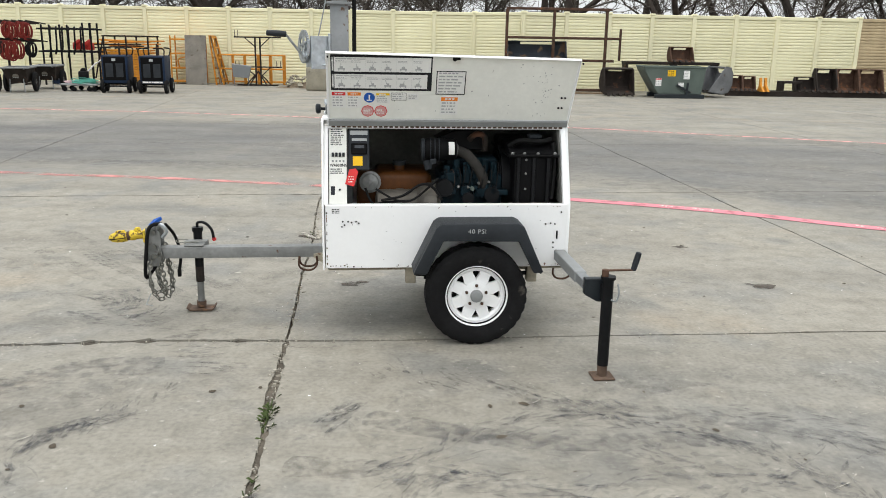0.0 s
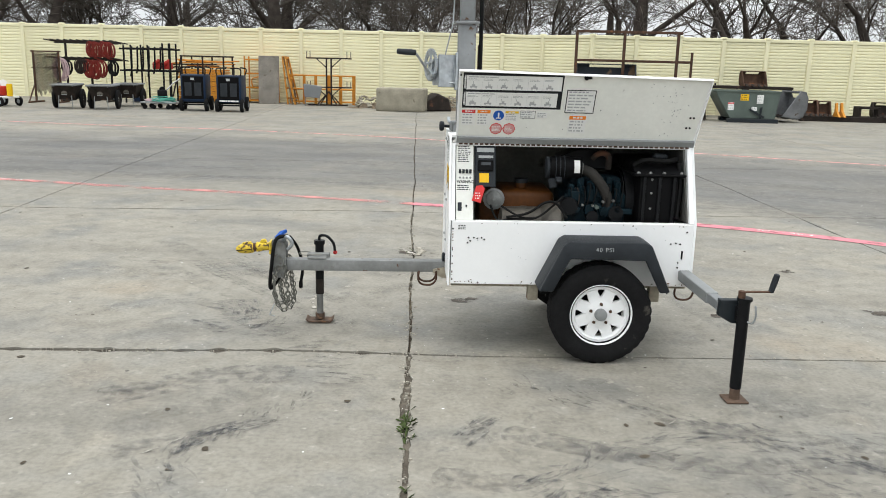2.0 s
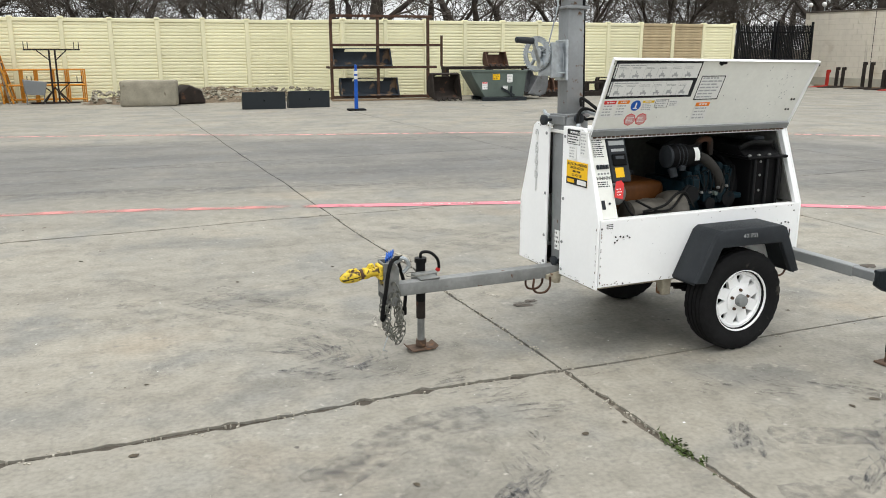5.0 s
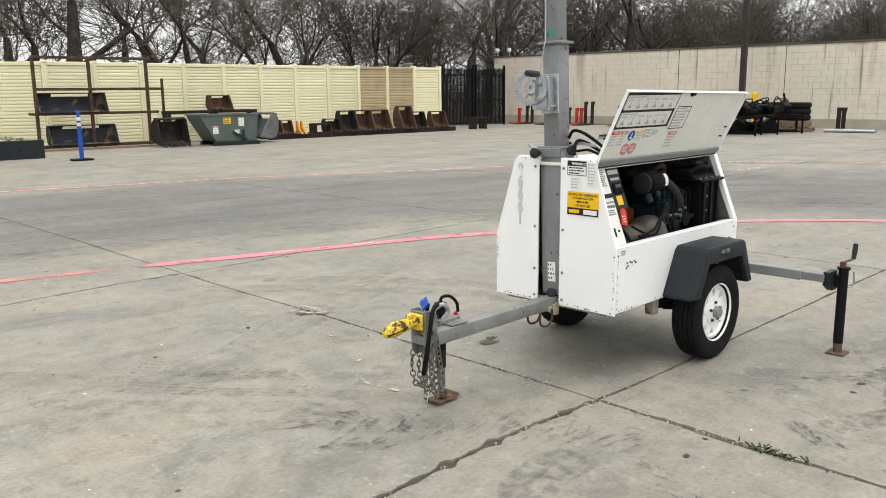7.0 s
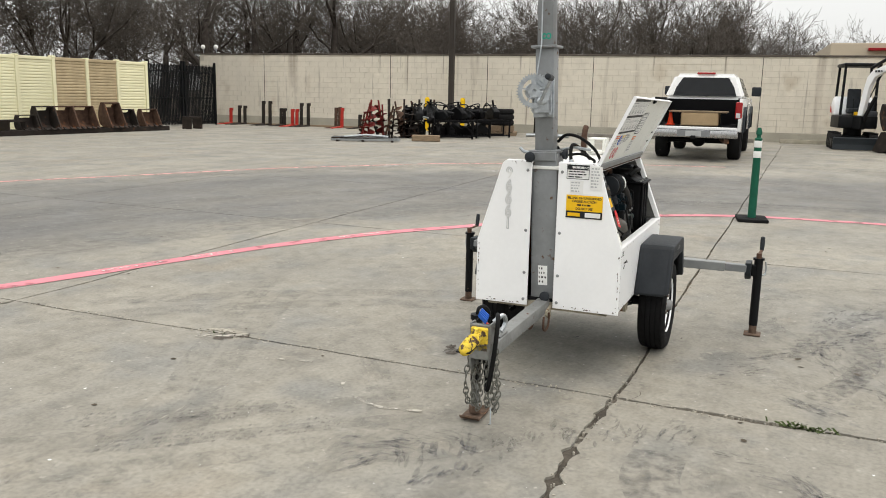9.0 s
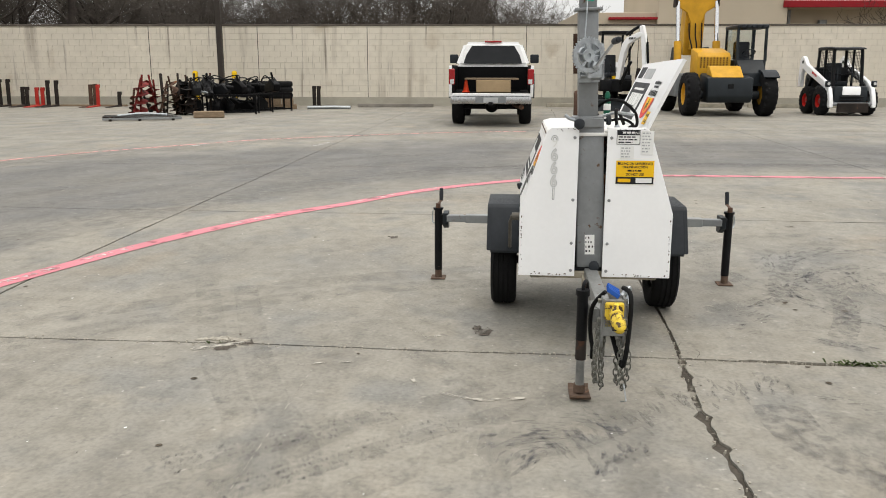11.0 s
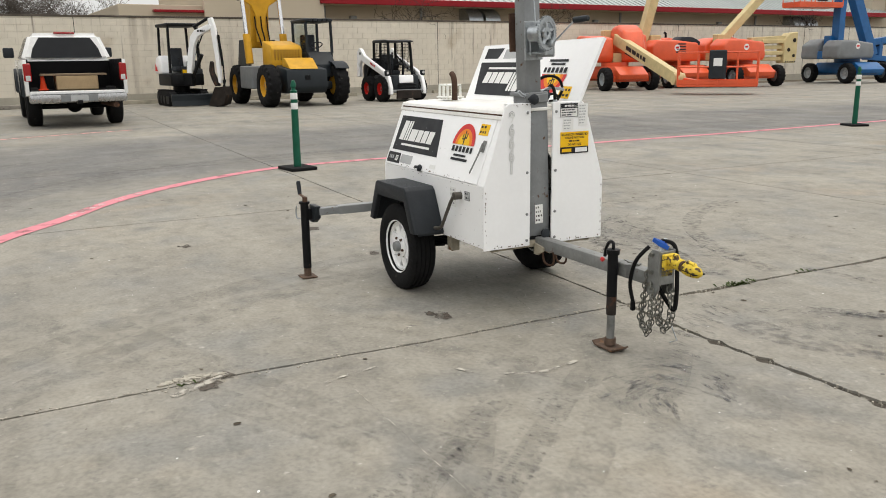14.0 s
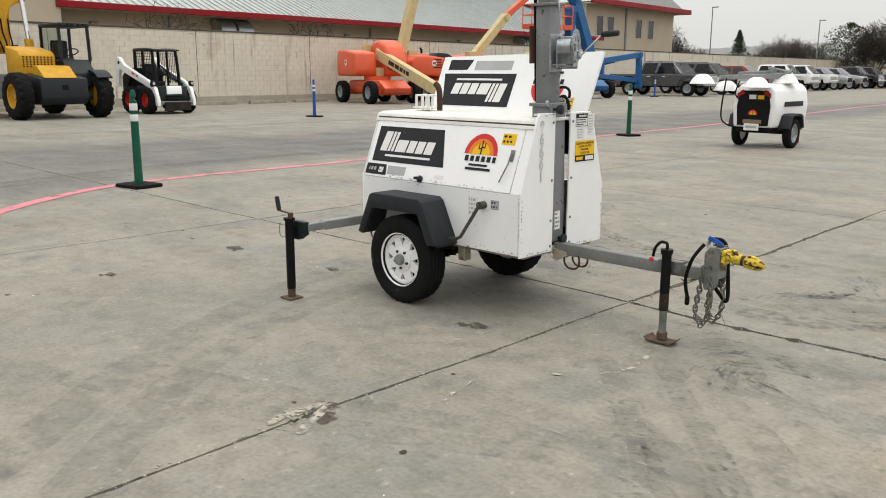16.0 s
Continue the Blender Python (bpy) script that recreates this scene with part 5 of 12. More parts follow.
def sticker(parent, m, x, y, w, h, material, label, rows=0, ink=None, head=None, border=None, seed=1, head_h=0.22):
    """A printed label: sheet, optional border and coloured head, unreadable print as bars."""
    r = random.Random(seed)
    bm = bm_new()
    box(bm, (x, y, 0.0004), (x + w, y + h, 0.0016))
    s = part("sticker", bm, material, parent, label, m)
    if border:
        bm = bm_new()
        t = min(w, h) * 0.035
        for a in ((x, y, x + w, y + t), (x, y + h - t, x + w, y + h), (x, y, x + t, y + h), (x + w - t, y, x + w, y + h)):
            box(bm, (a[0], a[1], 0.0016), (a[2], a[3], 0.0022))
        part("border", bm, border, s)
    top = y + h
    if head:
        bm = bm_new()
        box(bm, (x + w * 0.03, y + h * (1 - head_h), 0.0016), (x + w * 0.97, y + h * 0.98, 0.0024))
        part("header", bm, head, s)
        bm = bm_new()
        bars(bm, x + w * 0.25, y + h * (1 - head_h * 0.8), x + w * 0.85, y + h * (1 - head_h * 0.2), 1, r, 0.0026, 0.6)
        part("print", bm, print_white, s)
        top = y + h * (1 - head_h)
    if rows:
        bm = bm_new()
        bars(bm, x + w * 0.08, y + h * 0.06, x + w * 0.92, top - h * 0.03, rows, r, 0.0018, 0.45)
        part("print", bm, ink or print_black, s)
    return s


def arc_emblem(parent, m, x, y, w):
    """Half-sun emblem in red, orange and yellow with dark bars below."""
    s = None
    for k, (r0, r1, mt) in enumerate(((0.0, 0.27, print_yellow), (0.27, 0.38, print_orange), (0.38, 0.5, print_red))):
        bm = bm_new()
        n = 16
        a = [bm.verts.new((x + w * r1 * math.cos(math.pi * i / n), y + w * r1 * math.sin(math.pi * i / n), 0.003)) for i in range(n + 1)]
        b = [bm.verts.new((x + w * r0 * math.cos(math.pi * i / n), y + w * r0 * math.sin(math.pi * i / n), 0.003)) for i in range(n + 1)]
        for i in range(n):
            if r0:
                bm.faces.new((a[i], a[i + 1], b[i + 1], b[i]))
            else:
                bm.faces.new((a[i], a[i + 1], b[0]))
        part("emblem", bm, mt, parent, "", m)
    bm = bm_new()
    for cx, cw in ((-0.42, 0.14), (-0.26, 0.14), (-0.10, 0.14), (0.06, 0.14), (0.22, 0.14), (0.38, 0.12)):
        box(bm, (x + w * cx * 1.05, y - w * 0.17, 0.0032), (x + w * (cx + cw * 0.75) * 1.05, y - w * 0.04, 0.0038))
    box(bm, (x - w * 0.28, y - w * 0.28, 0.0032), (x + w * 0.28, y - w * 0.23, 0.0038))
    box(bm, (x - w * 0.36, y - w * 0.38, 0.0032), (x + w * 0.40, y - w * 0.32, 0.0038))
    part("print", bm, print_black, parent, "", m)
    bm = bm_new()
    box(bm, (x - w * 0.02, y, 0.0034), (x + w * 0.02, y + w * 0.33, 0.004))
    box(bm, (x - w * 0.10, y + w * 0.14, 0.0034), (x - w * 0.07, y + w * 0.25, 0.004))
    box(bm, (x - w * 0.10, y + w * 0.12, 0.0034), (x, y + w * 0.15, 0.004))
    box(bm, (x + w * 0.07, y + w * 0.17, 0.0034), (x + w * 0.10, y + w * 0.28, 0.004))
    box(bm, (x, y + w * 0.15, 0.0034), (x + w * 0.10, y + w * 0.18, 0.004))
    part("print", bm, print_black, parent, "", m)


def black_plate(parent, m, x, y, w, h, slant, label):
    """Black badge panel with a row of plain white slanted blocks."""
    bm = bm_new()
    prism(bm, [(x, y), (x + w, y), (x + w - slant, y + h), (x, y + h)], "z", 0.0005, 0.0018)
    pl = part("badge", bm, print_black, parent, label, m)
    u = w / 13.0
    h0 = y + h * 0.30
    for k, wd, top in ((1.0, 1.25, 0.86), (2.45, 0.45, 0.86), (3.1, 0.45, 0.86), (3.8, 1.9, 0.64), (5.95, 1.3, 0.64), (7.5, 1.3, 0.64), (9.05, 1.4, 0.64)):
        sk = h * 0.2 * (top - 0.3)
        bm = bm_new()
        prism(bm, [(x + u * k, h0), (x + u * (k + wd), h0), (x + u * (k + wd) + sk, y + h * top), (x + u * k + sk, y + h * top)], "z", 0.0019, 0.0026)
        part("white_block", bm, print_white, pl)
    bm = bm_new()
    box(bm, (x + u * 2.2, y + h * 0.15, 0.0019), (x + u * 10.4, y + h * 0.21, 0.0026))
    part("underline", bm, print_white, pl)
    return pl


TR = pose(-0.1039, 3.9998, 0, 0, 0, 4.1) @ Matrix.Diagonal((U, U, U, 1))
HW, ZB, ZM, ZT, TW, LEN = 0.425, 0.415, 0.785, 1.215, 0.257, 1.41


def trailer():
    T = thing("light_tower_trailer", "white light tower trailer with raised hood, grey mast, yellow coupler", "trailer", TR)
    # lower tub, walls as plates so that the engine bay is hollow
    bm = bm_new()
    box(bm, (0.012, -HW, ZB), (LEN, -HW + 0.012, ZM), 0.003)
    box(bm, (0.012, -HW + 0.012, ZM - 0.03), (LEN, -HW + 0.05, ZM), 0.003)
    part("right_lower_panel", bm, white_paint, T)
    bm = bm_new()
    box(bm, (0.012, HW - 0.012, ZB), (LEN, HW, ZM), 0.003)
    part("left_lower_panel", bm, white_paint, T)
    bm = bm_new()
    box(bm, (0.02, -HW + 0.013, ZB + 0.02), (LEN - 0.02, HW - 0.013, ZB + 0.04))
    part("tub_floor", bm, black_steel, T)
    bm = bm_new()
    prism(bm, [(-HW, ZB), (HW, ZB), (HW, ZM), (TW, ZT), (-TW, ZT), (-HW, ZM)], "x", LEN, LEN + 0.012)
    part("rear_panel", bm, white_paint, T)
    # front skin in two halves beside the mast
    for s in (-1, 1):
        bm = bm_new()
        top = 1.255
        inner = 0.03 + s * 0.078
        prism(bm, [(inner, ZB - 0.01), (s * (HW + 0.004), ZB - 0.01), (s * (HW + 0.004), ZM - 0.01), (s * 0.285, top - 0.02), (s * 0.26, top), (inner, top)], "x", -0.006, 0.006, 0.002)
        prism(bm, [(s * 0.26, top), (inner, top), (inner, top - 0.012), (s * 0.26, top - 0.012)], "x", 0.006, 0.045)
        fp = part("front_panel", bm, white_paint, T)
        for y, z in ((0.105, 1.2), (0.105, 0.85), (0.105, 0.6), (0.105, 0.44)):
            bm = bm_new()
            lathe(bm, [(0.009, 0), (0.009, 0.003), (0.005, 0.007)], (-0.006, 0.03 + s * (y - 0.004), z), (-1, 0, 0), 10)
            part("bolt", bm, grey_steel, fp)
    # narrow frame posts at the corners of the right opening, and the liner behind
    bm = bm_new()
    for u0, u1 in ((0.006, 0.03), (LEN - 0.03, LEN)):
        prism(bm, [(-HW, ZM), (-TW, ZT), (-TW + 0.05, ZT), (-HW + 0.05, ZM)], "x", u0, u1, 0.003)
    box(bm, (0.006, -TW, ZT - 0.018), (LEN, -TW + 0.05, ZT - 0.002), 0.003)
    part("opening_frame", bm, white_paint, T)
    bm = bm_new()
    prism(bm, [(HW - 0.014, ZM + 0.004), (TW - 0.006, ZT - 0.004), (TW - 0.014, ZT - 0.004), (HW - 0.022, ZM + 0.004)], "x", 0.03, LEN - 0.005)
    part("bay_liner", bm, bay_grey, T)
    # added dark plate over the white rear panel, deepens the shade in the bay
    bm = bm_new()
    prism(bm, [(-HW + 0.03, ZM + 0.004), (-TW + 0.03, ZT - 0.02), (TW - 0.02, ZT - 0.02), (HW - 0.03, ZM + 0.004)], "x", LEN - 0.040, LEN - 0.030)
    part("rear_liner", bm, bay_grey, T, "dark grey end plate added to shade the engine bay")
    # roof with rolled edges
    bm = bm_new()
    prism(bm, [(-TW - 0.004, ZT - 0.004), (-TW - 0.004, ZT + 0.006), (-TW + 0.03, ZT + 0.014), (TW - 0.04, ZT + 0.010), (TW + 0.012, ZT - 0.004), (TW + 0.030, ZT - 0.055), (TW + 0.016, ZT - 0.055), (TW - 0.004, ZT - 0.010)], "x", 0.01, LEN + 0.02, 0.004)
    part("roof", bm, roof_paint, T)
    # closed left door
    ln = math.hypot(HW - TW, ZT - ZM)
    ML = plane_m((LEN - 0.006, HW + 0.004, ZM), (-1, 0, 0), (0, TW - HW, ZT - ZM))     # x runs to the front, y up the slope
    bm = bm_new()
    box(bm, (0.0, 0.004, -0.010), (LEN - 0.09, ln - 0.035, 0.0), 0.003)
    dl = part("left_door", bm, white_paint, T, "", ML)
    bm = bm_new()
    prism(bm, [(LEN - 0.085, 0.004), (LEN - 0.006, 0.004), (LEN - 0.006, ln - 0.03), (LEN - 0.085, ln - 0.03)], "z", -0.012, -0.003)
    part("left_front_panel", bm, white_paint, T, "", ML)
    bm = bm_new()
    cyl(bm, (0, ln - 0.03, 0.002), (LEN - 0.01, ln - 0.03, 0.002), 0.006, None, 8)
    part("hinge", bm, rust_steel, dl)
    black_plate(dl, Matrix(), 0.045, 0.115, 0.69, 0.25, 0.07, "black badge panel with plain white blocks")
    bm = bm_new()
    prism(bm, [(0.01, 0.020), (0.22, 0.020), (0.205, 0.095), (0.01, 0.095)], "z", 0.0006, 0.0018)
    bd = part("badge", bm, print_black, dl, "small dark model badge")
    bm = bm_new()
    bars(bm, 0.04, 0.045, 0.12, 0.075, 1, rng, 0.002, 0.8)
    part("print", bm, print_grey, bd)
    bm = bm_new()
    prism(bm, [(0.135, 0.038), (0.18, 0.038), (0.186, 0.075), (0.141, 0.075)], "z", 0.0019, 0.0024, 0.0)
    part("badge_patch", bm, print_white, bd)
    lettering("HD", 0.034, print_black, bd, Matrix.Translation((0.142, 0.045, 0.0027)))
    bm = bm_new()
    box(bm, (0.225, 0.03, 0.0004), (0.40, 0.09, 0.0013))
    part("worn_strip", bm, print_grey, dl)
    arc_emblem(dl, Matrix(), 1.02, 0.225, 0.27)
    sticker(dl, Matrix(), 1.165, 0.30, 0.105, 0.07, print_yellow, "small yellow and black auction sticker", 2, print_black)
    bm = bm_new()
    box(bm, (0.68, 0.035, 0.0004), (0.76, 0.062, 0.0013))
    part("sticker", bm, print_white, dl)
    bm = bm_new()
    lathe(bm, [(0.022, 0), (0.024, 0.012), (0.012, 0.022)], (0.56, 0.022, 0), (0, 0, 1), 16)
    bar(bm, (0.52, 0.022, 0.022), (0.58, 0.027, 0.022), 0.018, 0.016, 0.004)
    part("latch", bm, black_plastic, dl, "black plastic door latch")
    bm = bm_new()
    box(bm, (1.26, 0.20, 0.0), (1.288, 0.27, 0.012), 0.003)
    pipe(bm, [(1.275, 0.25, 0.02), (1.275, 0.18, 0.024), (1.235, 0.06, 0.02)], 0.005, 6)
    part("hasp", bm, dull_galv, dl, "tarnished hasp with hanging rod")
    # raised right hood: inner face towards the first side
    hv, hz = -0.195, 0.412
    hl = math.hypot(hv, hz)
    MH = plane_m((0.03, -TW - 0.002, ZT - 0.004), (1, 0, 0), (0, hv, hz))               # z of this plane points out of the inner face
    bm = bm_new()
    box(bm, (0.0, 0.0, -0.016), (LEN - 0.02, hl, -0.010), 0.002)
    for a in ((0.0, hl - 0.006, -0.017, LEN - 0.02, hl, 0.006), (0.0, 0.0, -0.0165, 0.006, hl, 0.004), (LEN - 0.026, 0.0, -0.0165, LEN - 0.02, hl, 0.004)):
        box(bm, a[:3], a[3:], 0.002)
    # the sheet flares towards its free edge
    for v in bm.verts:
        t = max(0, v.co.y / hl)
        if v.co.x > LEN / 2:
            v.co.x += 0.018 * t
            v.co.y -= 0.024 * t
    hood = part("hood", bm, white_paint, T, "raised white hood leaning outwards", MH)
    bm = bm_new()
    prism(bm, [(0.012, 0.045), (LEN - 0.03, 0.045), (LEN - 0.014, hl - 0.036), (0.012, hl - 0.012)], "z", -0.0098, -0.0085)
    liner = part("hood_liner", bm, cream_paint, hood)
    bm = bm_new()
    box(bm, (0.0, 0.0, -0.0095), (LEN - 0.02, 0.040, 0.004), 0.004)
    part("hood_rail", bm, grey_steel, hood)
    bm = bm_new()
    x = 0.02
    while x < LEN - 0.04:
        cyl(bm, (x, -0.002, 0.003), (x + 0.02, -0.002, 0.003), 0.005, None, 6)
        x += 0.03
    part("piano_hinge", bm, rust_steel, hood)
    S = Matrix.Translation((0, 0, -0.0083))
    def sheet(x, y, w, h):
        """Instruction chart: black rim, white cells with small line drawings."""
        bm = bm_new()
        box(bm, (x, y, 0.0), (x + w, y + h, 0.001))
        c = part("chart", bm, print_black, hood, "black-rimmed instruction chart with line drawings", S)
        r = random.Random(3)
        ink = bm_new()
        for row in range(2):
            y0 = y + h * (0.06 + 0.47 * row)
            y1 = y0 + h * 0.40
            cell = bm_new()
            box(cell, (x + w * 0.035, y0, 0.0012), (x + w * 0.985 - (0.03 * w if row == 0 else 0), y1, 0.0018))
            part("chart_cell", cell, print_white, c)
            bars(ink, x + w * 0.05, y1 - h * 0.07, x + w * 0.4, y1 - h * 0.02, 1, r, 0.0019, 0.5)
            for k in range(6):
                cx = x + w * (0.05 + 0.152 * k)
                bars(ink, cx, y1 - h * 0.15, cx + w * 0.11, y1 - h * 0.08, 2, r, 0.0019, 0.4)
                box(ink, (cx + w * 0.02, y0 + h * 0.06, 0.0019), (cx + w * 0.09, y0 + h * 0.10, 0.0024))
                box(ink, (cx + w * r.uniform(0.02, 0.06), y0 + h * 0.10, 0.0019), (cx + w * 0.07, y0 + h * 0.15, 0.0024))
                bar(ink, (cx + w * 0.05, y0 + h * 0.10, 0.002), (cx + w * (0.05 + r.uniform(-0.03, 0.03)), y0 + h * r.uniform(0.18, 0.26), 0.002), 0.003, 0.001)
                for e in (0.03, 0.08):
                    cyl(ink, (cx + w * e, y0 + h * 0.045, 0.0019), (cx + w * e, y0 + h * 0.045, 0.0024), 0.004, None, 8)
                if k:
                    box(ink, (cx - w * 0.012, y0, 0.0019), (cx - w * 0.011, y1, 0.0023))
            box(ink, (x + w * 0.012, y0 + h * 0.02, 0.0012), (x + w * 0.03, y1, 0.0013))
            arrow = bm_new()
            z = (y0 + h * 0.05, y1 - h * 0.05) if row else (y1 - h * 0.05, y0 + h * 0.05)
            box(arrow, (x + w * 0.015, min(z), 0.0015), (x + w * 0.021, max(z), 0.002))
            q = 1 if row else -1
            prism(arrow, [(x + w * 0.008, z[1] - q * h * 0.06), (x + w * 0.028, z[1] - q * h * 0.06), (x + w * 0.018, z[1] + q * h * 0.02)], "z", 0.0015, 0.002)
            part("arrow", arrow, print_white, c)
        part("print", ink, print_grey, c)
    sheet(0.025, 0.225, 0.555, 0.215)
    sticker(hood, S, 0.605, 0.205, 0.165, 0.145, print_white, "white instruction sheet with black border", 7, print_grey, None, print_black, 4)
    sticker(hood, S, 0.635, 0.075, 0.10, 0.115, print_white, "white warning sticker with orange head", 4, print_grey, print_orange, None, 5)
    sticker(hood, S, 0.025, 0.115, 0.08, 0.10, print_white, "white danger sticker with red head", 4, print_grey, print_red, None, 6)
    sticker(hood, S, 0.112, 0.115, 0.078, 0.10, print_white, "white warning sticker with orange head", 4, print_grey, print_orange, None, 7)
    sticker(hood, S, 0.27, 0.145, 0.08, 0.065, print_white, "white notice with yellow head", 4, print_grey, bright_yellow, None, 8)
    sticker(hood, S, 0.357, 0.165, 0.085, 0.048, print_white, "white notice with dark border", 3, print_grey, None, print_black, 9)
    sticker(hood, S, 0.45, 0.17, 0.06, 0.036, print_white, "small white notice", 3, print_grey, None, None, 10)
    for cx, cy, rr, mt in ((0.235, 0.18, 0.031, print_blue),):
        bm = bm_new()
        cyl(bm, (cx, cy, 0.0), (cx, cy, 0.0016), rr, None, 28)
        st = part("sticker", bm, mt, hood, "round blue sign with a white figure bar", S)
        bm = bm_new()
        box(bm, (cx - 0.004, cy - 0.015, 0.0018), (cx + 0.004, cy + 0.018, 0.0024))
        box(bm, (cx - 0.014, cy - 0.019, 0.0018), (cx + 0.014, cy - 0.013, 0.0024))
        part("print", bm, print_white, st)
    for cx in (0.226, 0.30):
        bm = bm_new()
        cyl(bm, (cx, 0.095, 0.0), (cx, 0.095, 0.0014), 0.037, None, 8)
        st = part("sticker", bm, print_red, hood, "eight-sided pale red sign", S)
        bm = bm_new()
        cyl(bm, (cx, 0.095, 0.0015), (cx, 0.095, 0.002), 0.033, None, 8)
        part("field", bm, print_pink, st)
        bm = bm_new()
        bars(bm, cx - 0.024, 0.078, cx + 0.024, 0.112, 4, rng, 0.0022, 0.5)
        part("print", bm, print_white, st)
    for x, y in ((LEN - 0.08, 0.19), (LEN - 0.06, 0.19), (LEN - 0.09, 0.125), (LEN - 0.07, 0.125), (0.01, hl - 0.03), (LEN + 0.01, hl - 0.05)):
        bm = bm_new()
        cyl(bm, (x, y, -0.009), (x, y, -0.004), 0.006, None, 8)
        part("bolt", bm, black_steel, hood)
    bm = bm_new()
    cyl(bm, (0.70, hl - 0.03, -0.009), (0.70, hl - 0.03, 0.004), 0.012, None, 12)
    bar(bm, (0.69, hl - 0.03, 0.0), (0.73, hl - 0.026, 0.0), 0.012)
    part("latch", bm, black_steel, hood)
    # outer face of the hood, seen upside down from the other side
    black_plate(hood, Matrix.Translation((0, 0, -0.0165)) @ pose(0, 0, 0, 180, 0, 0) @ Matrix.Translation((0.66, -0.295, 0)), 0.0, 0.0, 0.69, 0.25, 0.07, "black badge panel with plain white blocks, upside down")
    OUT = Matrix.Translation((0, 0, -0.0165)) @ pose(0, 0, 0, 180, 0, 0)
    bm = bm_new()
    prism(bm, [(1.10, -0.405), (1.33, -0.405), (1.33, -0.325), (1.14, -0.325)], "z", 0.0004, 0.0016)
    part("badge", bm, print_black, hood, "small dark model badge", OUT)
    bm = bm_new()
    box(bm, (0.72, -0.395, 0.0004), (1.07, -0.325, 0.0014))
    part("worn_strip", bm, print_grey, hood, "", OUT)
    arc_emblem(hood, OUT, 0.36, -0.21, 0.27)
    sticker(hood, OUT, 0.12, -0.13, 0.115, 0.08, print_yellow, "small yellow and black sticker", 2, print_black)
    # front panel stickers; x runs towards the first side
    MF = plane_m((-0.0075, 0, 0), (0, -1, 0), (0, 0, 1))
    sticker(T, MF, 0.098, 1.165, 0.128, 0.08, print_white, "white warning sign with black head", 3, print_black, print_black, print_black, 11, 0.36)
    lettering("WARNING", 0.021, print_white, T, MF @ Matrix.Translation((0.128, 1.222, 0.0032)))
    sticker(T, MF, 0.232, 1.11, 0.068, 0.13, print_white, "white notice sticker", 7, print_grey, None, None, 12)
    sticker(T, MF, 0.12, 1.085, 0.075, 0.07, print_white, "small white notice sticker", 4, print_grey, None, None, 13)
    bm = bm_new()
    box(bm, (0.102, 0.945, 0.0004), (0.310, 1.075, 0.0016))
    auc = part("sticker", bm, print_yellow, T, "yellow auction notice with black foot", MF)
    bm = bm_new()
    box(bm, (0.102, 0.945, 0.0017), (0.310, 0.985, 0.0022))
    part("foot", bm, print_black, auc)
    bm = bm_new()
    box(bm, (0.113, 0.955, 0.0023), (0.183, 0.975, 0.0028))
    part("print", bm, print_yellow, auc)
    bm = bm_new()
    box(bm, (0.212, 0.952, 0.0023), (0.300, 0.978, 0.0028))
    part("patch", bm, print_white, auc)
    for words, y in (("SELLING ON UNRESERVED", 1.053), ("ONLINE AUCTION", 1.034), ("DO NOT USE", 0.993)):
        lettering(words, 0.0185, print_black, auc, Matrix.Translation((0.206, y, 0.002)), "lettering", 1.0, "CENTER", 0.88, 0.0006)
    bm = bm_new()
    bars(bm, 0.165, 1.012, 0.245, 1.028, 1, random.Random(2), 0.002, 0.6)
    part("print", bm, print_black, auc)
    # unit number, letter below letter
    for k, ch in enumerate("96661"):
        lettering(ch, 0.094, print_grey, T, MF @ Matrix.Translation((-0.262, 1.146 - k * 0.0735, 0.001)), "unit_number", wide=0.85, bold=0.003)
        lettering(ch, 0.094, print_white, T, MF @ Matrix.Translation((-0.262, 1.146 - k * 0.0735, 0.0018)), "unit_number", wide=0.85, bold=-0.0012)
    # lower right panel: rivets, small emblem, slot
    MR = plane_m((0, -HW - 0.0005, 0), (1, 0, 0), (0, 0, 1))
    for x, z in ((0.11, 0.69), (0.12, 0.67), (0.14, 0.69), (0.16, 0.685), (0.185, 0.69), (0.20, 0.68), (0.105, 0.66), (1.28, 0.67), (1.31, 0.675), (1.335, 0.67), (0.17, 0.425), (0.02, 0.74), (1.37, 0.74), (1.33, 0.56), (1.33, 0.53)):
        bm = bm_new()
        cyl(bm, (x, z, 0), (x, z, 0.003), 0.005, None, 8)
        part("rivet", bm, black_steel, T, "", MR)
    bm = bm_new()
    bars(bm, 0.05, 0.735, 0.095, 0.765, 3, random.Random(5), 0.0, 0.5)
    part("emblem_print", bm, print_black, T, "", MR)
    bm = bm_new()
    box(bm, (1.345, 0.58, 0), (1.355, 0.63, 0.004), 0.002)
    part("slot", bm, black_steel, T, "", MR)
    # left lower panel: crank stowed on a clip
    bm = bm_new()
    pipe(bm, [(0.28, HW + 0.012, 0.70), (0.28, HW + 0.05, 0.70), (0.30, HW + 0.06, 0.66), (0.42, HW + 0.06, 0.49), (0.45, HW + 0.06, 0.475), (0.54, HW + 0.06, 0.46)], 0.011, 8)
    cyl(bm, (0.28, HW, 0.70), (0.28, HW + 0.05, 0.70), 0.024, None, 12)
    part("stowed_crank", bm, alu, T, "dull grey crank bar stowed on the panel")
    MLL = plane_m((0, HW + 0.0008, 0), (-1, 0, 0), (0, 0, 1))
    sticker(T, MLL, -0.225, 0.68, 0.06, 0.055, print_grey, "small dark-bordered sticker", 2, print_black, None, print_black, 21)
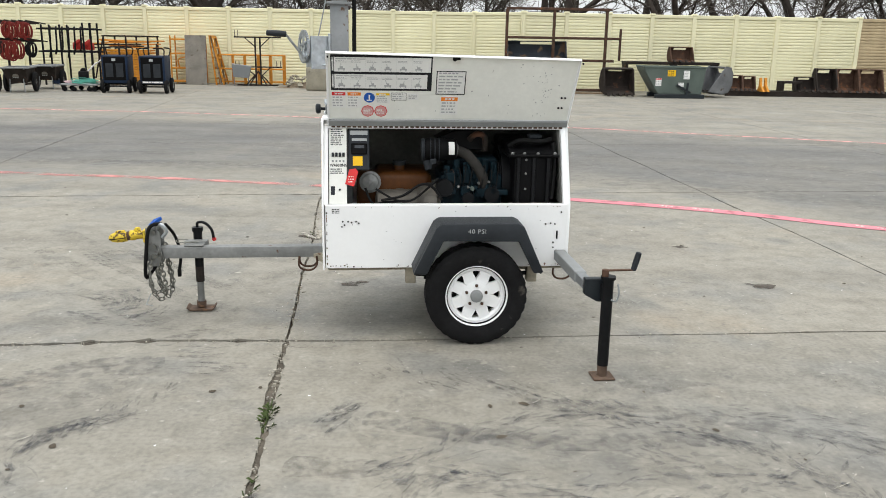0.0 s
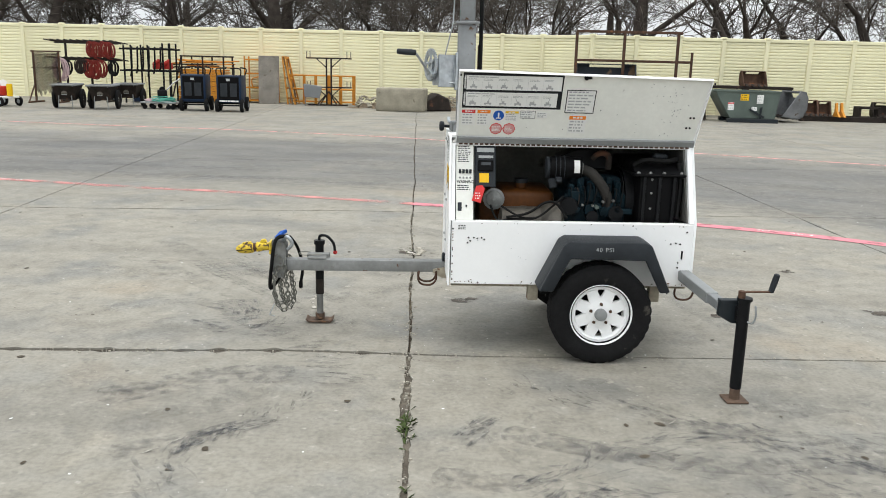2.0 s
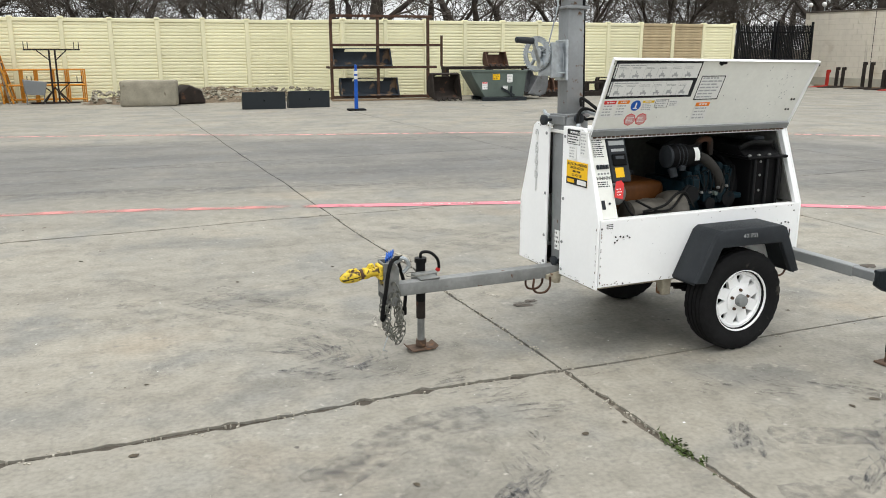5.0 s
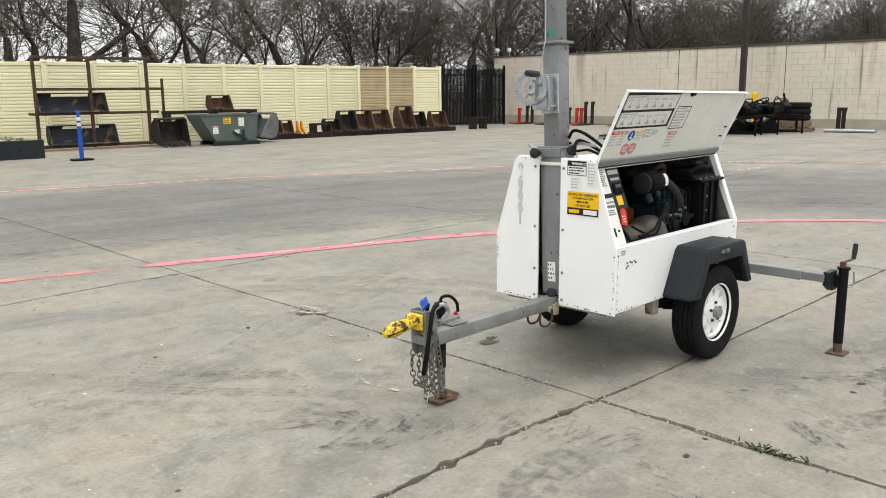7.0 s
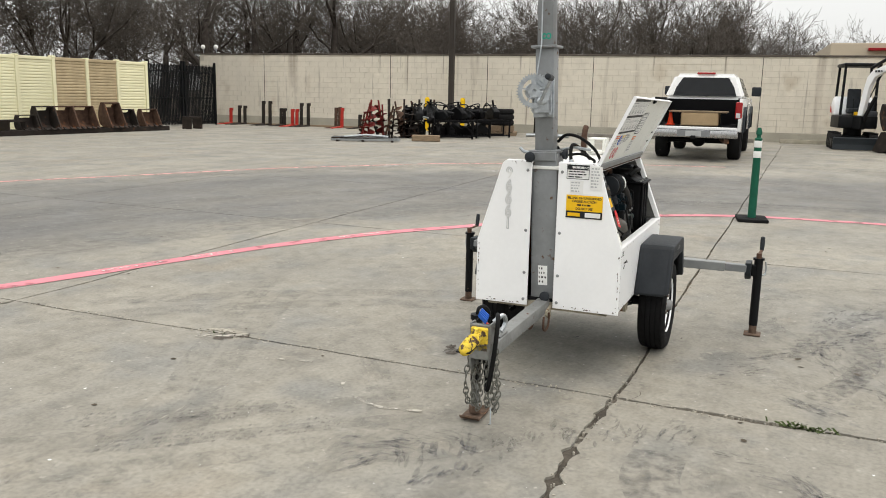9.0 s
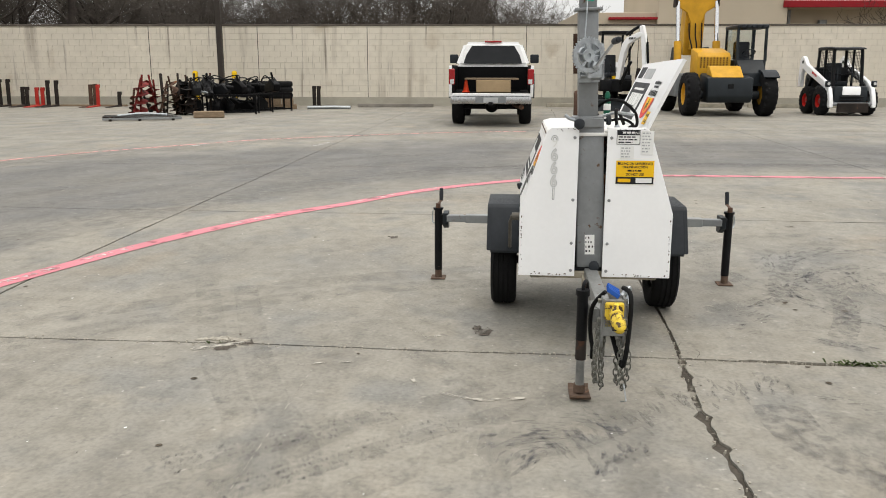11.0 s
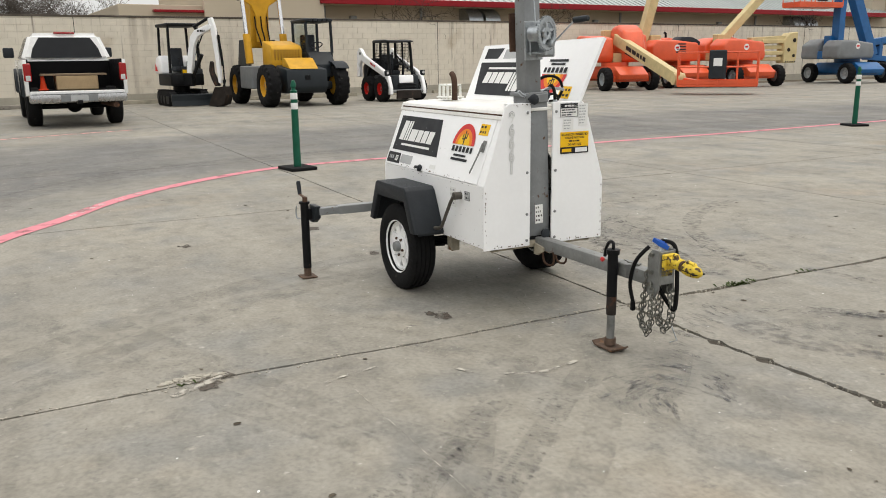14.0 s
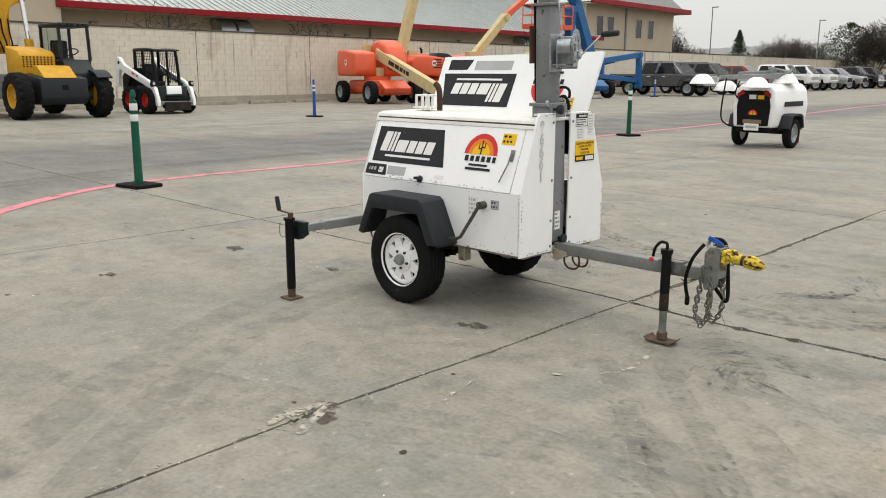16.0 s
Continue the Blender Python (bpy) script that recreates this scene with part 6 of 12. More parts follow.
    sticker(T, MLL, -0.41, 0.62, 0.075, 0.12, print_white, "worn white sticker", 4, print_grey, None, None, 22)
    # fenders
    for s in (-1, 1):
        out = [(0.50, 0.435), (0.625, 0.695), (0.655, 0.715), (1.085, 0.715), (1.115, 0.70), (1.235, 0.435)]
        inn = [(1.18, 0.43), (1.085, 0.615), (0.665, 0.62), (0.575, 0.43)]
        bm = bm_new()
        y0, y1 = s * (HW + 0.002), s * 0.635
        prism(bm, out + inn, "y", s * 0.60, y1, 0.008, 2)
        skin = out + [(x * 0.97 + 0.026, z - 0.018) for x, z in out[::-1]]
        prism(bm, skin, "y", y0, s * 0.61, 0.003)
        f = part("fender", bm, black_plastic, T, "black moulded plastic fender")
        if s < 0:
            lettering("40 PSI", 0.034, print_grey, f, plane_m((0.80, -0.6356, 0.665), (1, 0, 0), (0, 0, 1)), spacing=1.2)
    # running gear
    for s in (-1, 1):
        w = tyre_parts(T, (0.862, s * 0.525, 0.290), s)
        if s < 0:
            w.rotation_euler = (radians(90), 0, 0)
    bm = bm_new()
    cyl(bm, (0.862, -0.46, 0.30), (0.862, 0.46, 0.30), 0.03)
    part("axle", bm, black_steel, T)
    for s in (-1, 1):
        bm = bm_new()
        for k in range(3):
            pipe(bm, [(0.52 + 0.06 * k, s * 0.36, 0.36 - 0.02 * k), (0.862, s * 0.36, 0.335 - 0.025 * k), (1.2 - 0.06 * k, s * 0.36, 0.36 - 0.02 * k)], 0.013, 6, 5)
        part("leaf_spring", bm, black_steel, T)
        for x in (0.50, 1.22):
            bm = bm_new()
            box(bm, (x - 0.03, s * 0.33, 0.31), (x + 0.03, s * 0.39, ZB), 0.004)
            part("spring_hanger", bm, chassis_paint, T)
    bm = bm_new()
    for s in (-1, 1):
        box(bm, (0.02, s * 0.30, ZB - 0.030), (LEN, s * 0.36, ZB + 0.018), 0.004)
    box(bm, (LEN - 0.08, -0.36, ZB - 0.028), (LEN - 0.005, 0.36, ZB + 0.016), 0.004)
    box(bm, (0.02, -0.36, ZB - 0.028), (0.08, 0.36, ZB + 0.016), 0.004)
    part("chassis", bm, chassis_paint, T)
    for x, y in ((-0.11, -0.045), (LEN + 0.02, -0.3), (LEN + 0.02, 0.3), (-0.11, 0.045)):
        bm = bm_new()
        pipe(bm, [(x - 0.055, y, 0.39), (x - 0.06, y, 0.335), (x - 0.035, y, 0.305), (x + 0.02, y, 0.303), (x + 0.05, y, 0.335), (x + 0.05, y, 0.39)], 0.0065, 7, 4)
        part("tie_down_hook", bm, rust_steel, T, "rusty bent-rod tie-down hook")
    # tongue; drawbar, coupler and front jack sit a little askew under the box
    TG = pose(-0.0446, 0.0128, 0, 0, 0, 0.6)
    bm = bm_new()
    box(bm, (-0.960, -0.036, 0.378), (0.9, 0.036, 0.448), 0.005, 2)
    part("tongue", bm, tongue_grey, T, "grey square-tube tongue", TG)
    bm = bm_new()
    prism(bm, [(0.06, 0.345), (0.02, 0.345), (-0.035, 0.378), (-0.035, 0.40), (0.06, 0.415)], "y", -0.05, -0.038)
    part("gusset", bm, chassis_paint, T, "dirty cream gusset plate with rust", TG)
    bm = bm_new()
    prism(bm, [(0.06, 0.345), (0.02, 0.345), (-0.035, 0.378), (-0.035, 0.40), (0.06, 0.415)], "y", 0.038, 0.05)
    part("gusset", bm, chassis_paint, T, "dirty cream gusset plate with rust", TG)
    bm = bm_new()
    box(bm, (-1.030, -0.045, 0.40), (-1.018, 0.045, 0.57), 0.003)
    for y in (-0.052, 0.042):
        prism(bm, [(-1.030, 0.375), (-1.005, 0.335), (-0.955, 0.335), (-0.945, 0.36), (-0.945, 0.54), (-0.975, 0.575), (-1.030, 0.575)], "y", y, y + 0.01, 0.002)
    part("coupler_bracket", bm, dull_galv, T, "galvanised adjustable coupler bracket", TG)
    for z in (0.40, 0.46, 0.55):
        bm = bm_new()
        cyl(bm, (-0.980, -0.066, z), (-0.980, 0.066, z), 0.012, None, 6)
        part("bolt", bm, chain_steel, T, "", TG)
    bm = bm_new()
    box(bm, (-1.050, -0.042, 0.478), (-1.030, 0.042, 0.560), 0.006)
    box(bm, (-1.030, -0.040, 0.44), (-0.985, 0.040, 0.475), 0.004)
    lathe(bm, [(0.024, 0), (0.025, 0.045), (0.030, 0.052), (0.031, 0.078), (0.024, 0.084)], (-1.050, 0.0, 0.522), (-1, 0, -0.05), 18)
    lathe(bm, [(0.022, 0.096), (0.030, 0.104), (0.033, 0.135), (0.031, 0.165), (0.025, 0.190), (0.012, 0.206), (0.004, 0.209)], (-1.050, 0.0, 0.522), (-1, 0, -0.10), 18)
    prism(bm, [(-1.16, 0.535), (-1.225, 0.525), (-1.215, 0.545), (-1.165, 0.552)], "y", -0.012, 0.012, 0.003)
    prism(bm, [(-1.065, 0.545), (-1.115, 0.543), (-1.10, 0.566), (-1.075, 0.570)], "y", -0.010, 0.010, 0.003)
    part("coupler", bm, yellow_worn, T, "chipped yellow ball coupler", TG)
    bm = bm_new()
    cyl(bm, (-1.133, 0, 0.516), (-1.148, 0, 0.515), 0.0275, None, 18)
    part("coupler_band", bm, rust_steel, T, "", TG)
    bm = bm_new()
    prism(bm, [(-1.160, 0.506), (-1.250, 0.496), (-1.250, 0.500), (-1.160, 0.511)], "y", -0.0335, 0.0335)
    part("coupler_slit", bm, black_steel, T, "", TG)
    # blue tag, hose loops and safety chains
    bm = bm_new()
    pipe(bm, [(-0.960, -0.04, 0.57), (-0.930, -0.075, 0.60), (-0.900, -0.08, 0.56), (-0.930, -0.07, 0.52)], 0.011, 8, 4)
    part("shackle", bm, galv, T, "", TG)
    bm = bm_new()
    for k in range(4):
        bar(bm, (-1.010 + 0.010 * k, -0.022, 0.578 + 0.006 * k), (-0.985 + 0.012 * k, 0.026, 0.606 + 0.004 * k), 0.006, 0.022, 0.001)
    part("strap_tag", bm, print_blue, T, "folded blue webbing strap", TG)
    bm = bm_new()
    pipe(bm, [(-0.930, -0.05, 0.60), (-1.000, -0.075, 0.58), (-1.030, -0.07, 0.42), (-1.045, -0.05, 0.27), (-1.010, -0.03, 0.30), (-0.950, 0.0, 0.40)], 0.011, 8, 5)
    pipe(bm, [(-0.930, 0.03, 0.58), (-0.890, 0.08, 0.50), (-0.860, 0.085, 0.38), (-0.870, 0.07, 0.28)], 0.010, 8, 5)
    part("breakaway_cable", bm, hose_black, T, "black wiring cable", TG)
    bm = bm_new()
    box(bm, (-0.882, 0.06, 0.235), (-0.860, 0.082, 0.285), 0.004)
    part("cable_plug", bm, hose_black, T, "", TG)
    for s, (x0, depth) in ((-1, (-0.990, 0.13)), (1, (-0.980, 0.16)), (0.55, (-0.965, 0.12)), (-0.5, (-1.0, 0.17))):
        ch = new("safety_chain")
        ch.parent = T
        ch.matrix_basis = TG
        ch["label"] = "tarnished steel safety chain"
        pts = smooth_path([(x0, s * 0.055, 0.42), (x0 - 0.025, s * 0.075, 0.30), (x0 - 0.01, s * 0.07, 0.18), (x0 + 0.03, s * 0.06, depth), (x0 + 0.06, s * 0.065, 0.20), (x0 + 0.045, s * 0.06, 0.33), (x0 + 0.03, s * 0.055, 0.45)], 40)
        dist, k = 0.0, 0
        link_me = None
        last = pts[0]
        for p in pts[1:]:
            dist += (p - last).length
            if dist > 0.027:
                dist = 0.0
                if link_me is None:
                    b2 = bm_new()
                    ring(b2, (0, 0, 0), (0, 1, 0), 0.0125, 0.0035, 14, 6, 1.55)
                    link_me = finish("link", b2, chain_steel)
                o = new("link", link_me)
                o.parent = ch
                d = (p - last).normalized()
                o.matrix_basis = Matrix.Translation(p) @ d.to_track_quat("X", "Z").to_matrix().to_4x4() @ Matrix.Rotation(radians(90 * (k % 2) + 20), 4, "X")
                k += 1
            last = p
    bm = bm_new()
    pipe(bm, [(-1.020, -0.06, 0.17), (-1.050, -0.07, 0.10), (-1.020, -0.05, 0.085)], 0.003, 5)
    part("wire_pin", bm, galv, T, "", TG)
    # front jack
    jx, jy = -0.755, 0.115
    bm = bm_new()
    cyl(bm, (jx, jy, 0.29), (jx, jy, 0.515), 0.027, None, 20)
    part("jack_tube", bm, black_steel, T, "black jack tube on the tongue", TG)
    bm = bm_new()
    cyl(bm, (jx, jy, 0.19), (jx, jy, 0.29), 0.0262, None, 18)
    part("jack_sleeve", bm, jack_rust, T, "dark rusty jack sleeve", TG)
    bm = bm_new()
    cyl(bm, (jx, jy, 0.03), (jx, jy, 0.20), 0.021, None, 18)
    part("jack_leg", bm, dull_galv, T, "dull grey inner jack leg", TG)
    bm = bm_new()
    cyl(bm, (jx, jy, 0.025), (jx, jy, 0.06), 0.03, None, 16)
    prism(bm, [(jx - 0.07, jy - 0.05), (jx + 0.07, jy - 0.05), (jx + 0.07, jy + 0.05), (jx - 0.07, jy + 0.05)], "z", 0.008, 0.016)
    for sx in (-1, 1):
        prism(bm, [(jx + sx * 0.068, 0.008), (jx + sx * 0.088, 0.024), (jx + sx * 0.086, 0.031), (jx + sx * 0.068, 0.016)], "y", jy - 0.05, jy + 0.05)
    part("jack_foot", bm, foot_rust, T, "rusty bent steel jack foot", TG)
    bm = bm_new()
    cyl(bm, (jx, jy, 0.515), (jx, jy, 0.54), 0.034, None, 18)
    pipe(bm, [(jx, jy, 0.54), (jx + 0.005, jy - 0.005, 0.57), (jx + 0.05, jy - 0.02, 0.57), (jx + 0.09, jy - 0.03, 0.53), (jx + 0.10, jy - 0.03, 0.48)], 0.009, 7, 4)
    part("jack_crank", bm, black_steel, T, "", TG)
    bm = bm_new()
    box(bm, (jx - 0.07, 0.04, 0.40), (jx + 0.07, 0.085, 0.47), 0.004)
    box(bm, (jx - 0.06, -0.03, 0.450), (jx + 0.055, 0.085, 0.459), 0.003)
    part("jack_mount", bm, dull_galv, T, "dull jack mounting plate", TG)
    bm = bm_new()
    pipe(bm, [(jx - 0.05, 0.06, 0.475), (jx - 0.11, 0.05, 0.478), (jx - 0.10, 0.03, 0.462), (jx + 0.02, 0.02, 0.468)], 0.0028, 5, 3)
    part("wire_loop", bm, chain_steel, T, "", TG)
    bm = bm_new()
    lathe(bm, [(0.004, 0), (0.004, 0.010), (0.012, 0.012), (0.014, 0.020), (0.008, 0.026)], (jx + 0.10, jy - 0.03, 0.465), (0, 1, 0), 10)
    part("pull_knob", bm, print_red, T, "red pull knob", TG)
    # mast
    mast = new("mast")
    mast.parent = T
    mast["label"] = "grey telescopic mast with winch"
    mast.matrix_basis = pose(0.035, 0.040, 0.8, -2.0) @ Matrix.Translation((0, 0, -0.8))
    bm = bm_new()
    box(bm, (-0.012, -0.087, 0.432), (0.133, 0.068, 1.30), 0.012, 2)
    part("lower_mast", bm, mast_grey, mast, "grey square steel mast column")
    bm = bm_new()
    box(bm, (0.009, -0.054, 1.29), (0.115, 0.054, 1.90), 0.008, 2)
    part("middle_mast", bm, mast_grey, mast)
    bm = bm_new()
    box(bm, (0.019, -0.046, 1.90), (0.107, 0.046, 2.75), 0.006, 2)
    part("upper_mast", bm, mast_grey, mast)
    bm = bm_new()
    box(bm, (-0.019, -0.085, 1.295), (0.143, 0.085, 1.315), 0.004)
    box(bm, (-0.027, -0.08, 1.255), (-0.013, 0.08, 1.305), 0.003)
    part("mast_collar", bm, mast_grey, mast)
    bm = bm_new()
    box(bm, (-0.012, -0.075, 1.885), (0.133, 0.075, 1.90), 0.003)
    part("mast_collar", bm, mast_grey, mast)
    for p, q in (((-0.027, 0.055, 1.28), (-0.09, 0.055, 1.28)), ((-0.012, -0.03, 0.47), (-0.06, -0.03, 0.47)), ((0.05, -0.075, 1.29), (0.05, -0.13, 1.29))):
        bm = bm_new()
        d = (Vector(q) - Vector(p))
        lathe(bm, [(0.009, 0), (0.009, d.length * 0.5), (0.026, d.length * 0.52), (0.03, d.length * 0.7), (0.03, d.length * 0.9), (0.02, d.length)], p, d, 12)
        part("locking_knob", bm, black_plastic, mast, "black plastic locking knob")
    bm = bm_new()
    pipe(bm, [(-0.02, 0.08, 1.30), (-0.03, 0.11, 1.31), (-0.03, 0.13, 1.33)], 0.010, 7)
    part("mast_lever", bm, galv, mast)
    bm = bm_new()
    pipe(bm, [(0.07, -0.07, 1.31), (0.07, -0.16, 1.33), (0.07, -0.26, 1.315)], 0.009, 7)
    part("mast_lever", bm, galv, mast)
    sticker(mast, plane_m((-0.0135, 0, 0), (0, -1, 0), (0, 0, 1)), -0.02, 0.53, 0.055, 0.115, print_white, "white sticker with dark print on the mast", 4, print_black, None, None, 31)
    bm = bm_new()
    lathe(bm, [(0.004, 0), (0.004, 0.0004)], (0, 0, 0), (0, 0, 1), 6)
    part("rivet", bm, galv, mast, "", Matrix.Translation((-0.0135, 0.03, 0.7)))
    lettering("8", 0.08, mat("teal_paint_mark", (0.03, 0.35, 0.25), 0.6, bump=0), mast, plane_m((0.0175, -0.035, 1.93), (0, 0, 1), (0, 1, 0)), "paint_mark")
    # winch on the front of the mast
    Wc = new("winch")
    Wc.parent = mast
    Wc.matrix_basis = pose(-0.089, 0.036, 0.045, 0, 0, -68) @ Matrix.Translation((0.165, 0, 0))
    Wc["label"] = "zinc-plated winch with large gear wheel and black crank grip"
    bm = bm_new()
    box(bm, (-0.165, -0.055, 1.48), (-0.066, -0.045, 1.60), 0.004)
    box(bm, (-0.165, 0.045, 1.48), (-0.066, 0.055, 1.60), 0.004)
    box(bm, (-0.085, -0.055, 1.47), (-0.068, 0.055, 1.66), 0.003)
    part("winch_frame", bm, galv, Wc)
    bm = bm_new()
    lathe(bm, [(0.02, -0.06), (0.02, 0.04)], (-0.165, 0.0, 1.60), (0, 1, 0), 14)
    lathe(bm, [(0.045, -0.04), (0.045, 0.04)], (-0.165, 0.0, 1.60), (0, 1, 0), 18)
    part("drum", bm, galv, Wc)
    bm = bm_new()
    lathe(bm, [(0.082, -0.072), (0.090, -0.072), (0.090, -0.060), (0.082, -0.060)], (-0.165, 0.0, 1.60), (0, 1, 0), 36, True)
    lathe(bm, [(0.066, -0.070), (0.084, -0.070), (0.084, -0.062), (0.066, -0.062)], (-0.165, 0.0, 1.60), (0, 1, 0), 30, True)
    lathe(bm, [(0.012, -0.072), (0.034, -0.072), (0.034, -0.060), (0.012, -0.060)], (-0.165, 0.0, 1.60), (0, 1, 0), 20, True)
    for i in range(5):
        a = 2 * math.pi * i / 5 + 0.4
        bar(bm, (-0.165 + 0.03 * math.cos(a), -0.066, 1.60 + 0.03 * math.sin(a)), (-0.165 + 0.07 * math.cos(a), -0.066, 1.60 + 0.07 * math.sin(a)), 0.022, 0.007)
    for i in range(36):
        a = 2 * math.pi * i / 36
        box(bm, (0.088, -0.003, 0.060), (0.097, 0.003, 0.072), 0, 1, Matrix.Translation((-0.165, 0, 1.60)) @ pose(0, 0, 0, 90, 0, 0) @ Matrix.Rotation(a, 4, "Z"))
    part("gear_wheel", bm, galv, Wc)
    bm = bm_new()
    lathe(bm, [(0.02, 0), (0.02, 0.03), (0.012, 0.034)], (-0.13, -0.056, 1.545), (0, -1, 0), 14)
    bar(bm, (-0.13, -0.085, 1.545), (-0.085, -0.20, 1.665), 0.022, 0.008, 0.003)
    part("crank_arm", bm, galv, Wc)
    bm = bm_new()
    lathe(bm, [(0.010, 0), (0.017, 0.005), (0.018, 0.06), (0.016, 0.11), (0.01, 0.115)], (-0.085, -0.195, 1.665), (-0.29, -1, 0.05), 12)
    part("crank_grip", bm, black_plastic, Wc)
    bm = bm_new()
    pipe(bm, [(-0.07, 0.03, 1.68), (-0.02, 0.01, 1.9), (0.0, 0.0, 2.7)], 0.004, 5)
    part("cable", bm, galv, mast)
    bm = bm_new()
    pipe(bm, [(0.148, 0.0, 1.32), (0.15, 0.03, 2.7)], 0.012, 6)
    part("coiled_cord", bm, hose_black, mast)
    bm = bm_new()
    box(bm, (0.135, 0.03, 1.55), (0.148, 0.075, 1.77), 0.002)
    part("mast_plate", bm, rust_steel, mast)
    bm = bm_new()
    box(bm, (-0.10, -0.05, 1.535), (0.012, 0.045, 1.545), 0.003)
    box(bm, (-0.004, -0.06, 1.50), (0.011, 0.06, 1.72), 0.003)
    part("winch_bracket", bm, galv, mast)
    bm = bm_new()
    pipe(bm, [(0.02, -0.16, 1.24), (0.02, -0.155, 1.31), (0.06, -0.16, 1.345), (0.14, -0.19, 1.31), (0.22, -0.22, 1.255)], 0.010, 8, 5)
    pipe(bm, [(0.10, -0.06, 1.36), (0.06, -0.12, 1.40), (0.05, -0.20, 1.385), (0.10, -0.27, 1.32), (0.18, -0.29, 1.25), (0.24, -0.27, 1.235)], 0.009, 8, 6)
    pipe(bm, [(0.12, -0.05, 1.33), (0.10, -0.10, 1.285), (0.09, -0.20, 1.29), (0.13, -0.26, 1.255), (0.20, -0.25, 1.235)], 0.008, 8, 6)
    part("power_cord", bm, hose_black, mast)
    bm = bm_new()
    lathe(bm, [(0.016, 0), (0.016, 0.03), (0.011, 0.045)], (0.02, -0.16, 1.22), (0, 0, 1), 10)
    part("cord_gland", bm, galv, mast)
    # exhaust stack and lifting bracket on the roof
    bm = bm_new()
    pipe(bm, [(1.02, 0.06, ZT + 0.02), (1.02, 0.06, ZT + 0.13), (1.035, 0.06, ZT + 0.18), (1.06, 0.06, ZT + 0.20)], 0.02, 12, 4)
    part("exhaust_pipe", bm, rust_steel, T, "rusty curved exhaust pipe")
    bm = bm_new()
    for x in (1.14, 1.20, 1.26):
        pipe(bm, [(x, -0.05, ZT + 0.02), (x, -0.05, ZT + 0.12), (x, 0.05, ZT + 0.12), (x, 0.05, ZT + 0.02)], 0.011, 7)
    box(bm, (1.12, -0.07, ZT + 0.03), (1.28, 0.07, ZT + 0.04), 0.003)
    part("roof_bracket", bm, cream_paint, T, "worn white bracket on the roof")
    # outriggers; their cross tube stands slightly askew
    SK = pose(-0.0007, -0.0365, 0, 0, 0, 0.1)
    for s in (-1, 1):
        vx = s * 1.072
        bm = bm_new()
        box(bm, (1.34, s * 0.10, 0.455), (1.405, s * 0.86, 0.515), 0.004)
        part("outrigger_tube", bm, grey_steel, T, "scuffed grey outrigger tube", SK)
        bm = bm_new()
        box(bm, (1.346, s * 0.80, 0.460), (1.40, s * 1.0, 0.510), 0.004)
        part("outrigger_arm", bm, mast_grey, T, "", SK)
        bm = bm_new()
        prism(bm, [(1.35, 0.44), (1.35, 0.525), (1.48, 0.525), (1.48, 0.40), (1.42, 0.40)], "y", s * 0.99, s * 1.03, 0.004)
        part("jack_socket", bm, charcoal, T, "", SK)
        bm = bm_new()
        cyl(bm, (1.457, vx, 0.07), (1.457, vx, 0.535), 0.029, None, 20)
        cyl(bm, (1.457, vx, 0.535), (1.457, vx, 0.55), 0.038, None, 20)
        box(bm, (1.43, s * 1.03, 0.42), (1.48, s * 1.06, 0.50), 0.003)
        part("jack_tube", bm, black_steel, T, "black outrigger jack tube", SK)
        bm = bm_new()
        cyl(bm, (1.457, vx, 0.012), (1.457, vx, 0.12), 0.026, None, 16)
        box(bm, (1.40, vx - 0.055, 0.002), (1.515, vx + 0.055, 0.012), 0.003)
        part("jack_foot", bm, foot_rust, T, "rusty square jack foot", SK)
        bm = bm_new()
        cyl(bm, (1.44, vx, 0.55), (1.44, vx, 0.585), 0.018, None, 12)
        bar(bm, (1.44, vx, 0.58), (1.585, vx - 0.01, 0.585), 0.02, 0.008, 0.002)
        part("crank_arm", bm, rust_steel, T, "", SK)
        bm = bm_new()
        lathe(bm, [(0.008, 0), (0.014, 0.005), (0.016, 0.05), (0.015, 0.095), (0.009, 0.1)], (1.58, vx - 0.01, 0.58), (0.25, 0, 1), 10)
        part("crank_grip", bm, black_plastic, T, "", SK)
        bm = bm_new()
        pipe(bm, [(1.47, vx + s * 0.02, 0.43), (1.49, vx + s * 0.045, 0.43), (1.50, vx + s * 0.05, 0.47), (1.495, vx + s * 0.045, 0.52)], 0.005, 6, 4)
        part("locking_pin", bm, galv, T, "", SK)
    engine_bay(T)
    edge_chips(T)
    return T


